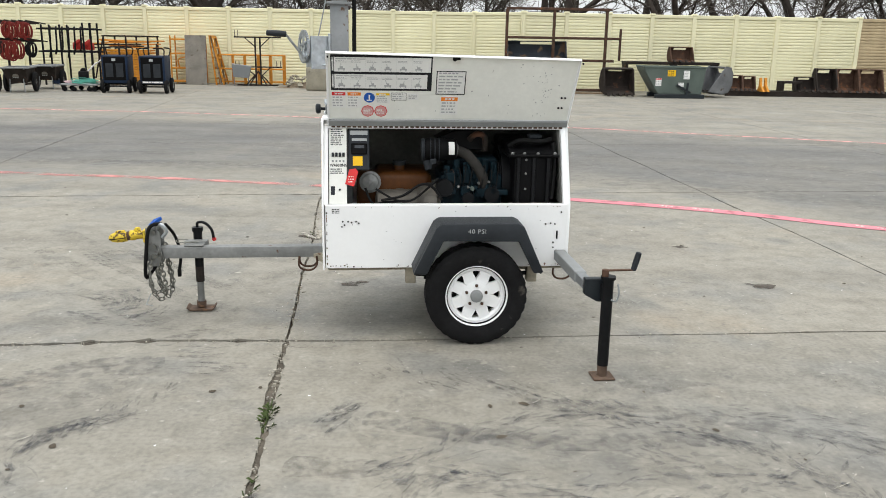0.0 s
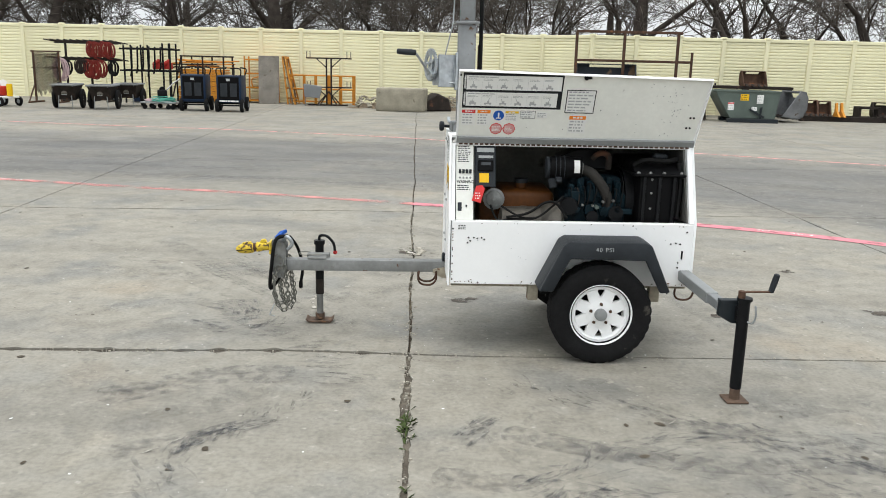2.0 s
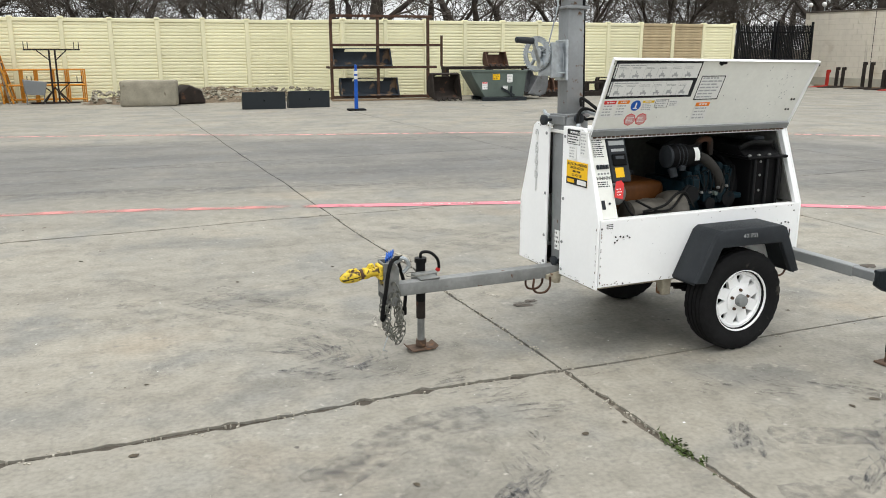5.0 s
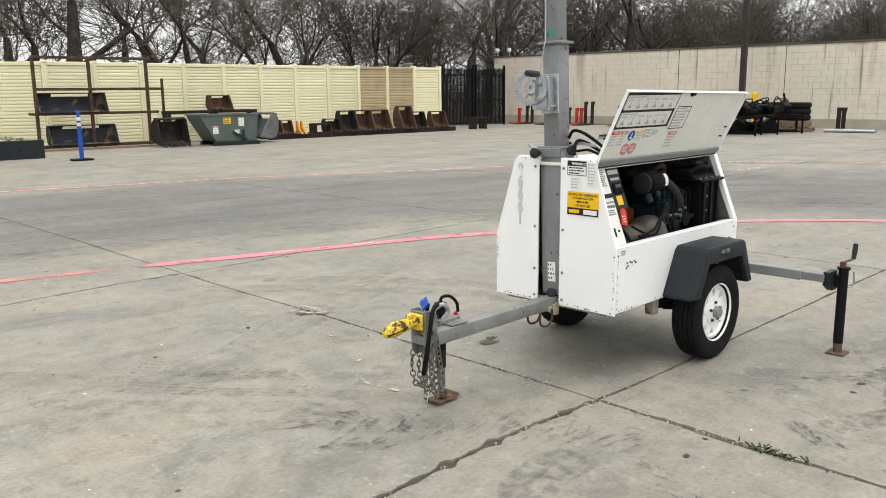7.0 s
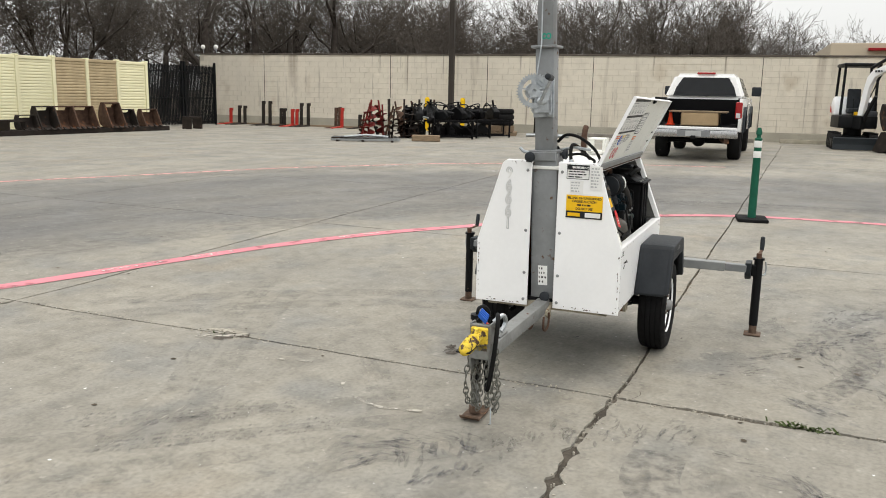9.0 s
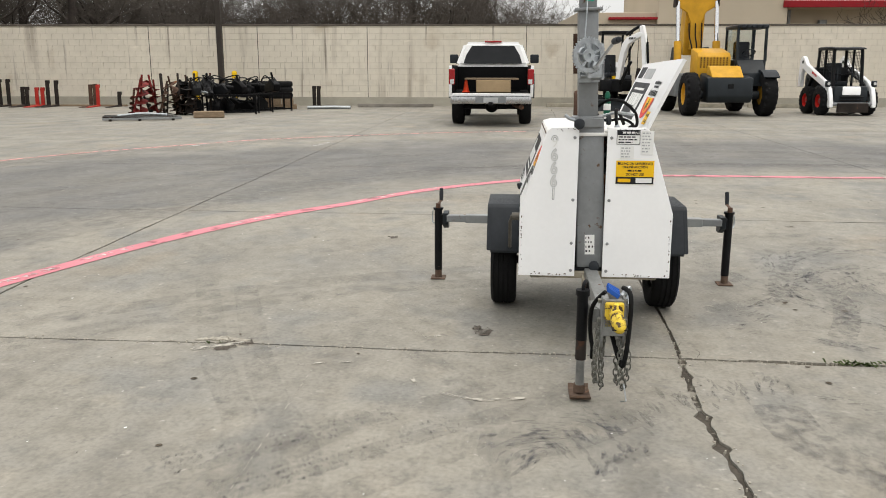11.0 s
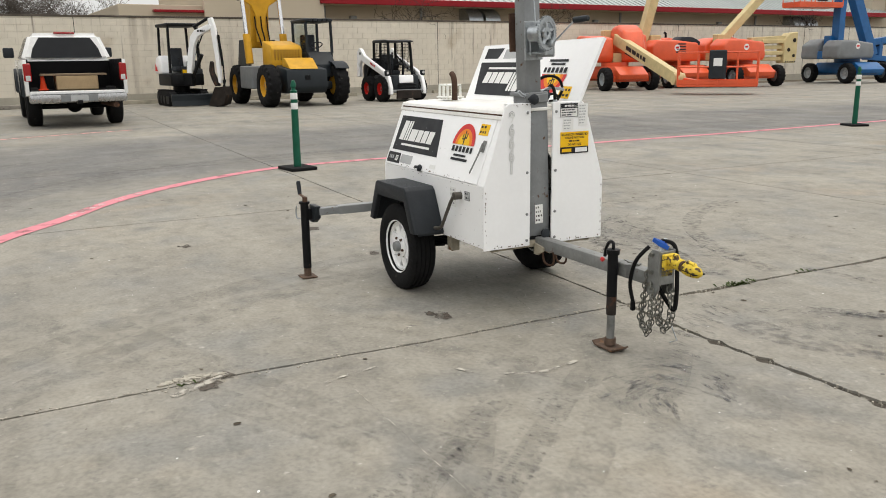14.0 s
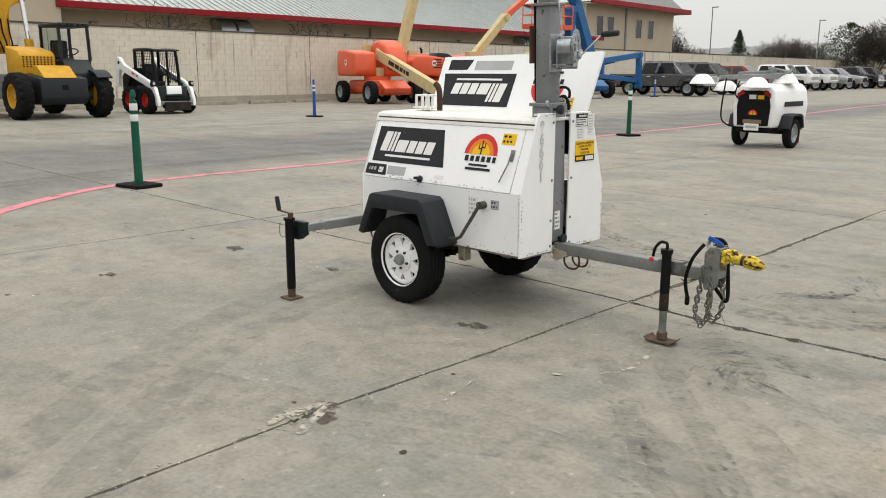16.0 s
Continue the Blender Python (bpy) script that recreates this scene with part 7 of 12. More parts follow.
def edge_chips(T):
    """Flaked paint along the panel edges, with small rust runs below the hinge."""
    r = random.Random(15)
    rust, grime = bm_new(), bm_new()

    def fleck(bm, m, x, y, a, b):
        n = 7
        bm.faces.new([bm.verts.new(m @ Vector((x + a * r.uniform(0.5, 1.1) * math.cos(2 * math.pi * i / n), y + b * r.uniform(0.5, 1.1) * math.sin(2 * math.pi * i / n), 0.0016))) for i in range(n)])
    ln = math.hypot(HW - TW, ZT - ZM)
    door = plane_m((LEN - 0.006, HW + 0.0045, ZM), (-1, 0, 0), (0, TW - HW, ZT - ZM))
    left = plane_m((LEN, HW + 0.0005, 0), (-1, 0, 0), (0, 0, 1))
    right = plane_m((0, -HW - 0.0005, 0), (1, 0, 0), (0, 0, 1))
    front = plane_m((-0.0065, 0, 0), (0, -1, 0), (0, 0, 1))
    for _ in range(70):
        fleck(rust, door, r.uniform(0.02, LEN - 0.2), ln - 0.042 - abs(r.gauss(0, 0.006)), r.uniform(0.003, 0.011), r.uniform(0.002, 0.006))
    for _ in range(30):
        fleck(rust, door, r.uniform(0.02, LEN - 0.2), 0.012 + abs(r.gauss(0, 0.006)), r.uniform(0.002, 0.008), r.uniform(0.002, 0.004))
    for _ in range(26):
        fleck(grime, door, r.uniform(0.05, LEN - 0.2), r.uniform(0.05, ln - 0.05), r.uniform(0.001, 0.004), r.uniform(0.001, 0.004))
    for m, w in ((left, LEN), (right, LEN)):
        for _ in range(34):
            fleck(rust, m, r.uniform(0.02, w - 0.02), ZB + 0.005 + abs(r.gauss(0, 0.01)), r.uniform(0.002, 0.008), r.uniform(0.002, 0.006))
        for _ in range(16):
            fleck(rust, m, r.uniform(0.02, w - 0.02), ZM - 0.008 - abs(r.gauss(0, 0.005)), r.uniform(0.002, 0.007), r.uniform(0.001, 0.004))
        for _ in range(16):
            fleck(rust, m, w - 0.006 if m is left else 0.02, r.uniform(ZB, ZM), r.uniform(0.002, 0.005), r.uniform(0.003, 0.009))
        for _ in range(22):
            fleck(grime, m, r.uniform(0.05, w - 0.05), r.uniform(ZB + 0.02, ZM - 0.02), r.uniform(0.001, 0.004), r.uniform(0.001, 0.005))
    for s in (-1, 1):
        for _ in range(16):
            fleck(rust, front, s * (HW - 0.006 - abs(r.gauss(0, 0.003))), r.uniform(ZB, ZM - 0.03), r.uniform(0.001, 0.004), r.uniform(0.003, 0.010))
        for _ in range(14):
            fleck(rust, front, s * r.uniform(0.10, HW - 0.02), ZB - 0.002 + abs(r.gauss(0, 0.006)), r.uniform(0.002, 0.007), r.uniform(0.002, 0.005))
        for _ in range(10):
            fleck(rust, front, s * r.uniform(0.10, 0.25), 1.25 - abs(r.gauss(0, 0.006)), r.uniform(0.002, 0.006), r.uniform(0.002, 0.004))
    inner = plane_m((0.03, -TW - 0.002, ZT - 0.004), (1, 0, 0), (0, -0.195, 0.412)) @ Matrix.Translation((0, 0, -0.0098))
    for cx, cy, sx, sy, n in ((1.22, 0.20, 0.03, 0.09, 26), (1.12, 0.30, 0.08, 0.05, 12), (0.9, 0.15, 0.3, 0.08, 14)):
        for _ in range(n):
            x, y = r.gauss(cx, sx), r.gauss(cy, sy)
            if 0.03 < x < 1.36 and 0.06 < y < 0.40:
                fleck(grime, inner, x, y, r.uniform(0.0012, 0.005), r.uniform(0.0012, 0.006))
    tagged(part("rust_fleck", rust, rust_steel, T, "brown rust flecks along worn edges"), kind="stuff")
    tagged(part("grime_fleck", grime, grey_steel, T), kind="stuff")


def engine_bay(T):
    """What shows in the open bay: control board, tank, alternator, engine, radiator."""
    def slope_y(z):
        return -HW + (HW - TW) * (z - ZM) / (ZT - ZM)
    MS = plane_m((0, slope_y(ZM) + 0.018, ZM), (1, 0, 0), (0, HW - TW, ZT - ZM))        # leans with the opening
    h = math.hypot(HW - TW, ZT - ZM)
    bm = bm_new()
    box(bm, (0.035, 0.002, -0.006), (0.135, h - 0.02, 0.0), 0.002)
    wp = part("breaker_board", bm, cream_paint, T, "white breaker board with printed warnings", MS)
    r = random.Random(9)
    bm = bm_new()
    bars(bm, 0.045, 0.34, 0.125, 0.44, 9, r, 0.0006, 0.45)
    bars(bm, 0.042, 0.175, 0.13, 0.21, 3, r, 0.0006, 0.5)
    part("print", bm, print_black, wp)
    lettering("WARNING", 0.024, print_black, wp, Matrix.Translation((0.04, 0.218, 0.001)), "lettering", 1.0, "LEFT", 0.85, 0.0006)
    for k in range(4):
        bm = bm_new()
        box(bm, (0.05 + k * 0.02, 0.275, 0.0), (0.064 + k * 0.02, 0.298, 0.012), 0.002)
        part("breaker_switch", bm, black_plastic, wp)
    for k in range(4):
        bm = bm_new()
        cyl(bm, (0.057 + k * 0.02, 0.25, 0), (0.057 + k * 0.02, 0.25, 0.004), 0.006, None, 8)
        part("breaker_nut", bm, grey_steel, wp)
    bm = bm_new()
    box(bm, (0.045, 0.055, 0.0), (0.068, 0.105, 0.002), 0.001)
    cyl(bm, (0.095, 0.085, 0), (0.095, 0.085, 0.006), 0.006, None, 10)
    part("outlet", bm, black_plastic, wp)
    bm = bm_new()
    box(bm, (0.145, 0.20, -0.02), (0.265, h - 0.012, -0.004), 0.004)
    cp = part("control_panel", bm, black_plastic, T, "black engine control panel", MS)
    bm = bm_new()
    box(bm, (0.155, 0.405, -0.0038), (0.255, 0.43, -0.003))
    box(bm, (0.165, 0.37, -0.0038), (0.25, 0.385, -0.003))
    part("print", bm, print_grey, cp)
    bm = bm_new()
    box(bm, (0.16, 0.29, -0.004), (0.25, 0.355, 0.006), 0.004)
    part("gauge_box", bm, bay_black, cp)
    bm = bm_new()
    box(bm, (0.18, 0.325, 0.0061), (0.235, 0.343, 0.0066))
    part("display", bm, dark_glass, cp)
    bm = bm_new()
    box(bm, (0.17, 0.225, -0.0038), (0.225, 0.28, -0.003))
    part("sticker", bm, print_yellow, cp, "small yellow sticker")
    bm = bm_new()
    prism(bm, [(0.125, 0.115), (0.175, 0.10), (0.20, 0.185), (0.185, 0.205), (0.15, 0.20)], "z", 0.012, 0.014)
    tag = part("key_tag", bm, print_red, cp, "red hanging tag")
    bm = bm_new()
    bars(bm, 0.145, 0.12, 0.182, 0.165, 3, r, 0.0145, 0.4)
    part("print", bm, print_white, tag)
    bm = bm_new()
    lathe(bm, [(0.056, 0), (0.064, 0.006), (0.064, 0.014), (0.050, 0.018), (0.046, 0.026), (0.022, 0.030), (0.010, 0.040)], (0.27, -0.175, 0.875), (0, -1, 0.12), 24)
    part("horn_disc", bm, dull_galv, T, "round zinc-plated horn")
    bm = bm_new()
    box(bm, (0.30, -0.15, 0.55), (0.64, 0.24, 0.925), 0.04, 3)
    box(bm, (0.19, -0.11, 0.55), (0.31, 0.2, 0.90), 0.03, 2)
    cyl(bm, (0.45, -0.02, 0.915), (0.45, -0.02, 0.955), 0.035, None, 16)
    tk = part("fuel_tank", bm, tank_orange, T, "amber plastic fuel tank")
    bm = bm_new()
    cyl(bm, (0.45, -0.02, 0.955), (0.45, -0.02, 0.98), 0.042, None, 16)
    part("tank_cap", bm, black_plastic, tk)
    bm = bm_new()
    lathe(bm, [(0.05, 0), (0.085, 0.01), (0.088, 0.12), (0.092, 0.13), (0.092, 0.16), (0.088, 0.17), (0.088, 0.24), (0.118, 0.27), (0.125, 0.30), (0.125, 0.35), (0.10, 0.37), (0.05, 0.38)], (0.30, -0.24, 0.755), (1, 0, 0), 28)
    part("alternator", bm, alu, T, "dull aluminium alternator housing")
    bm = bm_new()
    pipe(bm, [(0.33, -0.36, 0.80), (0.45, -0.385, 0.83), (0.55, -0.37, 0.89), (0.62, -0.36, 0.88), (0.68, -0.36, 0.80)], 0.008, 6, 5)
    pipe(bm, [(0.30, -0.33, 0.86), (0.42, -0.37, 0.80), (0.52, -0.37, 0.81), (0.66, -0.32, 0.92)], 0.007, 6, 5)
    pipe(bm, [(0.24, -0.30, 0.86), (0.28, -0.34, 0.78), (0.36, -0.36, 0.79), (0.50, -0.38, 0.80)], 0.007, 6, 5)
    part("wiring_loom", bm, hose_black, T)
    bm = bm_new()
    lathe(bm, [(0.03, 0), (0.062, 0.008), (0.068, 0.02), (0.068, 0.12), (0.062, 0.13), (0.062, 0.19), (0.03, 0.20)], (0.58, -0.22, 1.075), (1, -0.05, 0), 24)
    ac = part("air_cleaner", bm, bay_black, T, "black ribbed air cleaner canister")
    for k in range(3):
        bm = bm_new()
        ring(bm, (0.62 + k * 0.025, -0.222 - k * 0.0012, 1.075), (1, -0.05, 0), 0.069, 0.003, 24, 5)
        part("rib", bm, black_plastic, ac)
    bm = bm_new()
    lathe(bm, [(0.056, 0), (0.064, 0.004), (0.064, 0.02), (0.05, 0.026)], (0.565, -0.219, 1.075), (1, -0.05, 0), 24)
    lathe(bm, [(0.02, 0), (0.026, 0.01), (0.022, 0.055)], (0.60, -0.24, 1.012), (0.2, -0.3, -1), 12)
    box(bm, (0.615, -0.305, 1.0), (0.65, -0.285, 1.03), 0.004)
    part("dust_cup", bm, black_plastic, ac)
    bm = bm_new()
    n = 8
    lab = [[bm.verts.new((0.722 + 0.034 * i, -0.228 - 0.0635 * math.cos(a), 1.075 + 0.0635 * math.sin(a))) for i in (0, 1)] for a in (-0.35 + 1.25 * k / n for k in range(n + 1))]
    for p, q in zip(lab, lab[1:]):
        bm.faces.new((p[0], p[1], q[1], q[0]))
    part("label", bm, print_white, ac, "small white paper label")
    bm = bm_new()
    ring(bm, (0.775, -0.23, 1.068), (1, -0.05, -0.1), 0.036, 0.005, 20, 5)
    part("hose_clamp", bm, dull_galv, ac)
    bm = bm_new()
    pipe(bm, [(0.77, -0.23, 1.07), (0.83, -0.25, 1.05), (0.885, -0.27, 0.99), (0.925, -0.275, 0.92), (0.935, -0.26, 0.86)], 0.030, 12, 6)
    part("intake_hose", bm, intake_rubber, T, "thick dark rubber intake hose")
    bm = bm_new()
    box(bm, (0.68, -0.24, 0.50), (1.05, 0.12, 0.93), 0.02, 2)
    box(bm, (0.72, -0.18, 0.93), (1.03, 0.08, 1.02), 0.02, 2)
    for k in range(4):
        cyl(bm, (0.75 + k * 0.08, -0.25, 0.84), (0.75 + k * 0.08, -0.30, 0.84), 0.018, None, 10)
        box(bm, (0.73 + k * 0.08, -0.27, 0.88), (0.77 + k * 0.08, -0.22, 0.96), 0.005)
        pipe(bm, [(0.75 + k * 0.08, -0.25, 0.96), (0.76 + k * 0.08, -0.28, 0.99), (0.80 + k * 0.06, -0.28, 0.9), (0.86 + k * 0.02, -0.29, 0.80)], 0.005, 5, 4)
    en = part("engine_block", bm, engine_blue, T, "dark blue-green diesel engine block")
    # rocker cover, injectors, lines and brackets crowd the block
    for k in range(6):
        bm = bm_new()
        box(bm, (0.70 + k * 0.055, -0.262, 0.905 + 0.012 * (k % 3)), (0.735 + k * 0.055, -0.20, 0.985 + 0.02 * ((k * 2) % 3)), 0.006)
        part("rocker_casting", bm, engine_blue, en)
    for k in range(7):
        bm = bm_new()
        x0, z0 = 0.70 + r.random() * 0.3, 0.80 + r.random() * 0.12
        box(bm, (x0, -0.285 - 0.02 * r.random(), z0), (x0 + 0.03 + 0.05 * r.random(), -0.235, z0 + 0.02 + 0.05 * r.random()), 0.005)
        part("bracket_casting", bm, engine_blue, en)
    for k in range(9):
        bm = bm_new()
        x0, z0 = 0.69 + 0.038 * k, 0.93 + 0.06 * r.random()
        pipe(bm, [(x0, -0.24, z0), (x0 + 0.02, -0.29, z0 + 0.02), (x0 + 0.03 * r.random(), -0.30, 0.88), (x0 - 0.01, -0.27, 0.80 + 0.04 * r.random())], 0.0035, 5, 4)
        part("fuel_line", bm, dark_rust if k % 4 == 1 else hose_black, en)
    for k in range(5):
        bm = bm_new()
        x0 = 0.72 + 0.06 * k
        lathe(bm, [(0.009, 0), (0.009, 0.012), (0.005, 0.018)], (x0, -0.29, 0.86 + 0.05 * r.random()), (0, -1, 0), 6)
        part("bolt", bm, dull_galv, en)
    bm = bm_new()
    lathe(bm, [(0.05, 0), (0.055, 0.02), (0.05, 0.04)], (0.70, -0.27, 0.86), (0, -1, 0), 16)
    part("pulley", bm, black_steel, en)
    bm = bm_new()
    cyl(bm, (0.98, -0.30, 0.82), (0.98, -0.24, 0.82), 0.045, None, 16)
    part("oil_filter", bm, black_steel, en)
    bm = bm_new()
    cyl(bm, (0.84, -0.31, 0.80), (0.84, -0.24, 0.80), 0.035, None, 16)
    part("fuel_filter", bm, black_steel, en)
    bm = bm_new()
    cyl(bm, (0.86, -0.33, 0.86), (0.86, -0.30, 0.86), 0.012, None, 8)
    part("filler_cap", bm, bin_green, en)
    bm = bm_new()
    prism(bm, [(0.66, 1.12), (0.78, 1.17), (0.95, 1.17), (0.98, 1.05), (0.80, 1.05)], "y", -0.06, 0.1, 0.006)
    part("muffler_shield", bm, black_steel, T)
    bm = bm_new()
    pipe(bm, [(0.86, -0.12, 1.12), (0.90, -0.14, 1.155), (0.95, -0.14, 1.14), (0.955, -0.14, 1.06)], 0.018, 10, 4)
    part("exhaust_elbow", bm, dark_rust, T)
    bm = bm_new()
    box(bm, (1.10, -0.33, 0.52), (1.33, 0.30, 1.06), 0.02, 2)
    prism(bm, [(-0.33, 1.05), (0.28, 1.05), (0.24, 1.12), (-0.22, 1.12)], "x", 1.07, 1.35, 0.02, 2)
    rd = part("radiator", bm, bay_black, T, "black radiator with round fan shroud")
    # pressed ribs and flanges on the side tank, bolts along them
    for x in (1.125, 1.215, 1.30):
        bm = bm_new()
        box(bm, (x - 0.010, -0.345, 0.56), (x + 0.010, -0.328, 1.05), 0.006, 2)
        part("tank_rib", bm, black_steel, rd)
    bm = bm_new()
    box(bm, (1.06, -0.352, 1.045), (1.365, 0.30, 1.062), 0.006)
    part("tank_flange", bm, bay_black, rd)
    for x in (1.09, 1.16, 1.24, 1.34):
        bm = bm_new()
        lathe(bm, [(0.011, 0), (0.011, 0.006), (0.006, 0.012)], (x, -0.325, 1.062), (0, 0, 1), 8)
        part("bolt", bm, dull_galv, rd)
    bm = bm_new()
    lathe(bm, [(0.20, 0), (0.215, 0.0), (0.215, 0.05), (0.20, 0.05)], (1.05, -0.02, 0.86), (1, 0, 0), 32, True)
    for k in range(5):
        lathe(bm, [(0.04 + k * 0.035, 0.0), (0.046 + k * 0.035, 0.0), (0.046 + k * 0.035, 0.006), (0.04 + k * 0.035, 0.006)], (1.045, -0.02, 0.86), (1, 0, 0), 28, True)
    part("fan_guard", bm, black_steel, rd)
    for z in (0.86, 0.95, 1.03):
        bm = bm_new()
        cyl(bm, (1.17, -0.337, z), (1.17, -0.329, z), 0.007, None, 8)
        part("bolt", bm, dull_galv, rd)
    bm = bm_new()
    pipe(bm, [(1.08, -0.25, 1.10), (1.14, -0.28, 1.135), (1.26, -0.28, 1.13), (1.33, -0.24, 1.14)], 0.015, 8, 4)
    pipe(bm, [(1.33, -0.33, 0.8), (1.345, -0.3, 1.0), (1.34, -0.26, 1.12)], 0.012, 8, 4)
    part("coolant_hose", bm, hose_black, rd)
    bm = bm_new()
    box(bm, (1.20, -0.24, 1.14), (1.28, -0.16, 1.165), 0.008)
    part("radiator_cap", bm, black_plastic, rd)


trailer()


# ---- delineator posts ----
def delineator(name, x, y, body_mat, label, yaw=0.0):
    d = thing(name, label, "delineator post", on_ground(x, y, yaw) @ Matrix.Diagonal((0.82, 0.82, 0.82, 1)), "delineator posts")
    bm = bm_new()
    prism(bm, [(-0.24, -0.20), (0.24, -0.20), (0.26, 0), (0.24, 0.20), (-0.24, 0.20), (-0.26, 0)], "z", 0, 0.045, 0.01)
    part("base", bm, rubber, d, "black rubber base")
    bm = bm_new()
    lathe(bm, [(0.055, 0.045), (0.052, 0.5), (0.048, 1.10), (0.05, 1.105), (0.05, 1.12), (0.03, 1.13), (0.026, 1.16), (0.04, 1.175), (0.04, 1.21), (0.022, 1.26), (0.01, 1.265)], (0, 0, 0), (0, 0, 1), 20)
    part("post", bm, body_mat, d)
    for z in (0.86, 1.0):
        bm = bm_new()
        lathe(bm, [(0.0505, z), (0.0515, z + 0.002), (0.0505, z + 0.088), (0.05, z + 0.09)], (0, 0, 0), (0, 0, 1), 20)
        part("reflective_band", bm, print_white, d, "white reflective band")
    return d


delineator("delineator_post", 6.02, 3.78, green_post, "green plastic delineator post with two white bands on rubber base", 12)
delineator("delineator_post", 7.09, -6.61, green_post, "green plastic delineator post with two white bands on rubber base", -20)
delineator("delineator_post", 2.54, 19.36, blue_post, "blue plastic delineator post with white bands on rubber base", 0)
delineator("delineator_post", 17.1, -5.7, blue_post, "blue plastic delineator post with white bands on rubber base", 10)
delineator("delineator_post", 23.3, -31.5, blue_post, "blue plastic delineator post with white bands on rubber base", 10)


# ---- vehicle wheels ----
def wheel_at(parent, c, side, R, W, rim_r, rim_mat, lugged=False, yaw=0.0):
    """A plain vehicle wheel: tyre with shoulder blocks, dished rim, hub."""
    w = new("wheel")
    w.parent = parent
    w.empty_display_size = 0.1
    w.matrix_basis = Matrix.Translation(Vector(c)) @ pose(0, 0, 0, 90 if side < 0 else -90, 0, 0) @ Matrix.Rotation(radians(yaw), 4, "Y")
    h = W / 2
    bm = bm_new()
    k = 0.93 if lugged else 1.0
    lathe(bm, [(rim_r, -h * 0.7), (rim_r * 1.08, -h * 0.95), (R * 0.85 * k, -h), (R * 0.96 * k, -h * 0.85), (R * k, -h * 0.6), (R * k, h * 0.6), (R * 0.96 * k, h * 0.85), (R * 0.85 * k, h), (rim_r * 1.08, h * 0.95), (rim_r, h * 0.7)],
          (0, 0, 0), (0, 0, 1), 72 if lugged else 48, True)
    n = 72 if lugged else 48
    for v in bm.verts:
        rad = math.hypot(v.co.x, v.co.y)
        if rad > R * k * 0.95:
            i = int(round((math.atan2(v.co.y, v.co.x) / (2 * math.pi)) * n)) + (0 if v.co.z > 0 else 2)
            f = (1.075 if i % 4 < 2 else 0.985) if lugged else (1.0 if i % 3 else 0.975)
            v.co.x *= f
            v.co.y *= f
    part("tyre", bm, rubber, w)
    bm = bm_new()
    lathe(bm, [(rim_r * 0.98, -h * 0.6), (rim_r * 1.02, h * 0.75), (rim_r * 0.93, h * 0.72), (rim_r * 0.86, h * 0.25), (rim_r * 0.55, h * 0.15), (rim_r * 0.42, h * 0.38), (rim_r * 0.18, h * 0.45), (rim_r * 0.02, h * 0.46)], (0, 0, 0), (0, 0, 1), 24)
    part("rim", bm, rim_mat, w)
    bm = bm_new()
    for i in range(6):
        a = i * math.pi / 3
        cyl(bm, (rim_r * 0.3 * math.cos(a), rim_r * 0.3 * math.sin(a), h * 0.40), (rim_r * 0.3 * math.cos(a), rim_r * 0.3 * math.sin(a), h * 0.52), rim_r * 0.045, None, 6)
    lathe(bm, [(rim_r * 0.10, h * 0.36), (rim_r * 0.38, h * 0.36), (rim_r * 0.38, h * 0.42), (rim_r * 0.10, h * 0.42)], (0, 0, 0), (0, 0, 1), 18, True)
    part("lug_ring", bm, grey_steel, w)
    return w


car_white = mat("car_white", (0.78, 0.78, 0.77), 0.25, vary=0.02, bump=0, coat=0.6)
car_grey = mat("car_grey", (0.10, 0.10, 0.105), 0.3, 0.3, vary=0.05, bump=0, coat=0.6)
car_dark = mat("car_dark", (0.02, 0.021, 0.024), 0.25, 0.2, vary=0.05, bump=0, coat=0.6)
car_red = mat("car_red", (0.25, 0.012, 0.012), 0.25, 0.2, vary=0.05, bump=0, coat=0.6)
car_silver = mat("car_silver", (0.33, 0.34, 0.35), 0.3, 0.5, vary=0.05, bump=0, coat=0.6)
tail_red = mat("tail_light_red", (0.30, 0.01, 0.012), 0.15, vary=0.05, bump=0)
lamp_clear = mat("head_light_clear", (0.7, 0.7, 0.7), 0.1, 0.4, vary=0.05, bump=0)
cone_red = mat("traffic_cone_red", (0.85, 0.07, 0.02), 0.5, vary=0.05, bump=0)
card = mat("tan_box", (0.46, 0.33, 0.19), 0.7, vary=0.1, bump=0)


def taper(bm, pts_bottom, z0, pts_top, z1):
    """A cabin: bottom and top outlines of four points each."""
    a = [bm.verts.new((*p, z0)) for p in pts_bottom]
    b = [bm.verts.new((*p, z1)) for p in pts_top]
    bm.faces.new(a[::-1])
    bm.faces.new(b)
    for i in range(4):
        bm.faces.new((a[i], a[(i + 1) % 4], b[(i + 1) % 4], b[i]))
    return bm


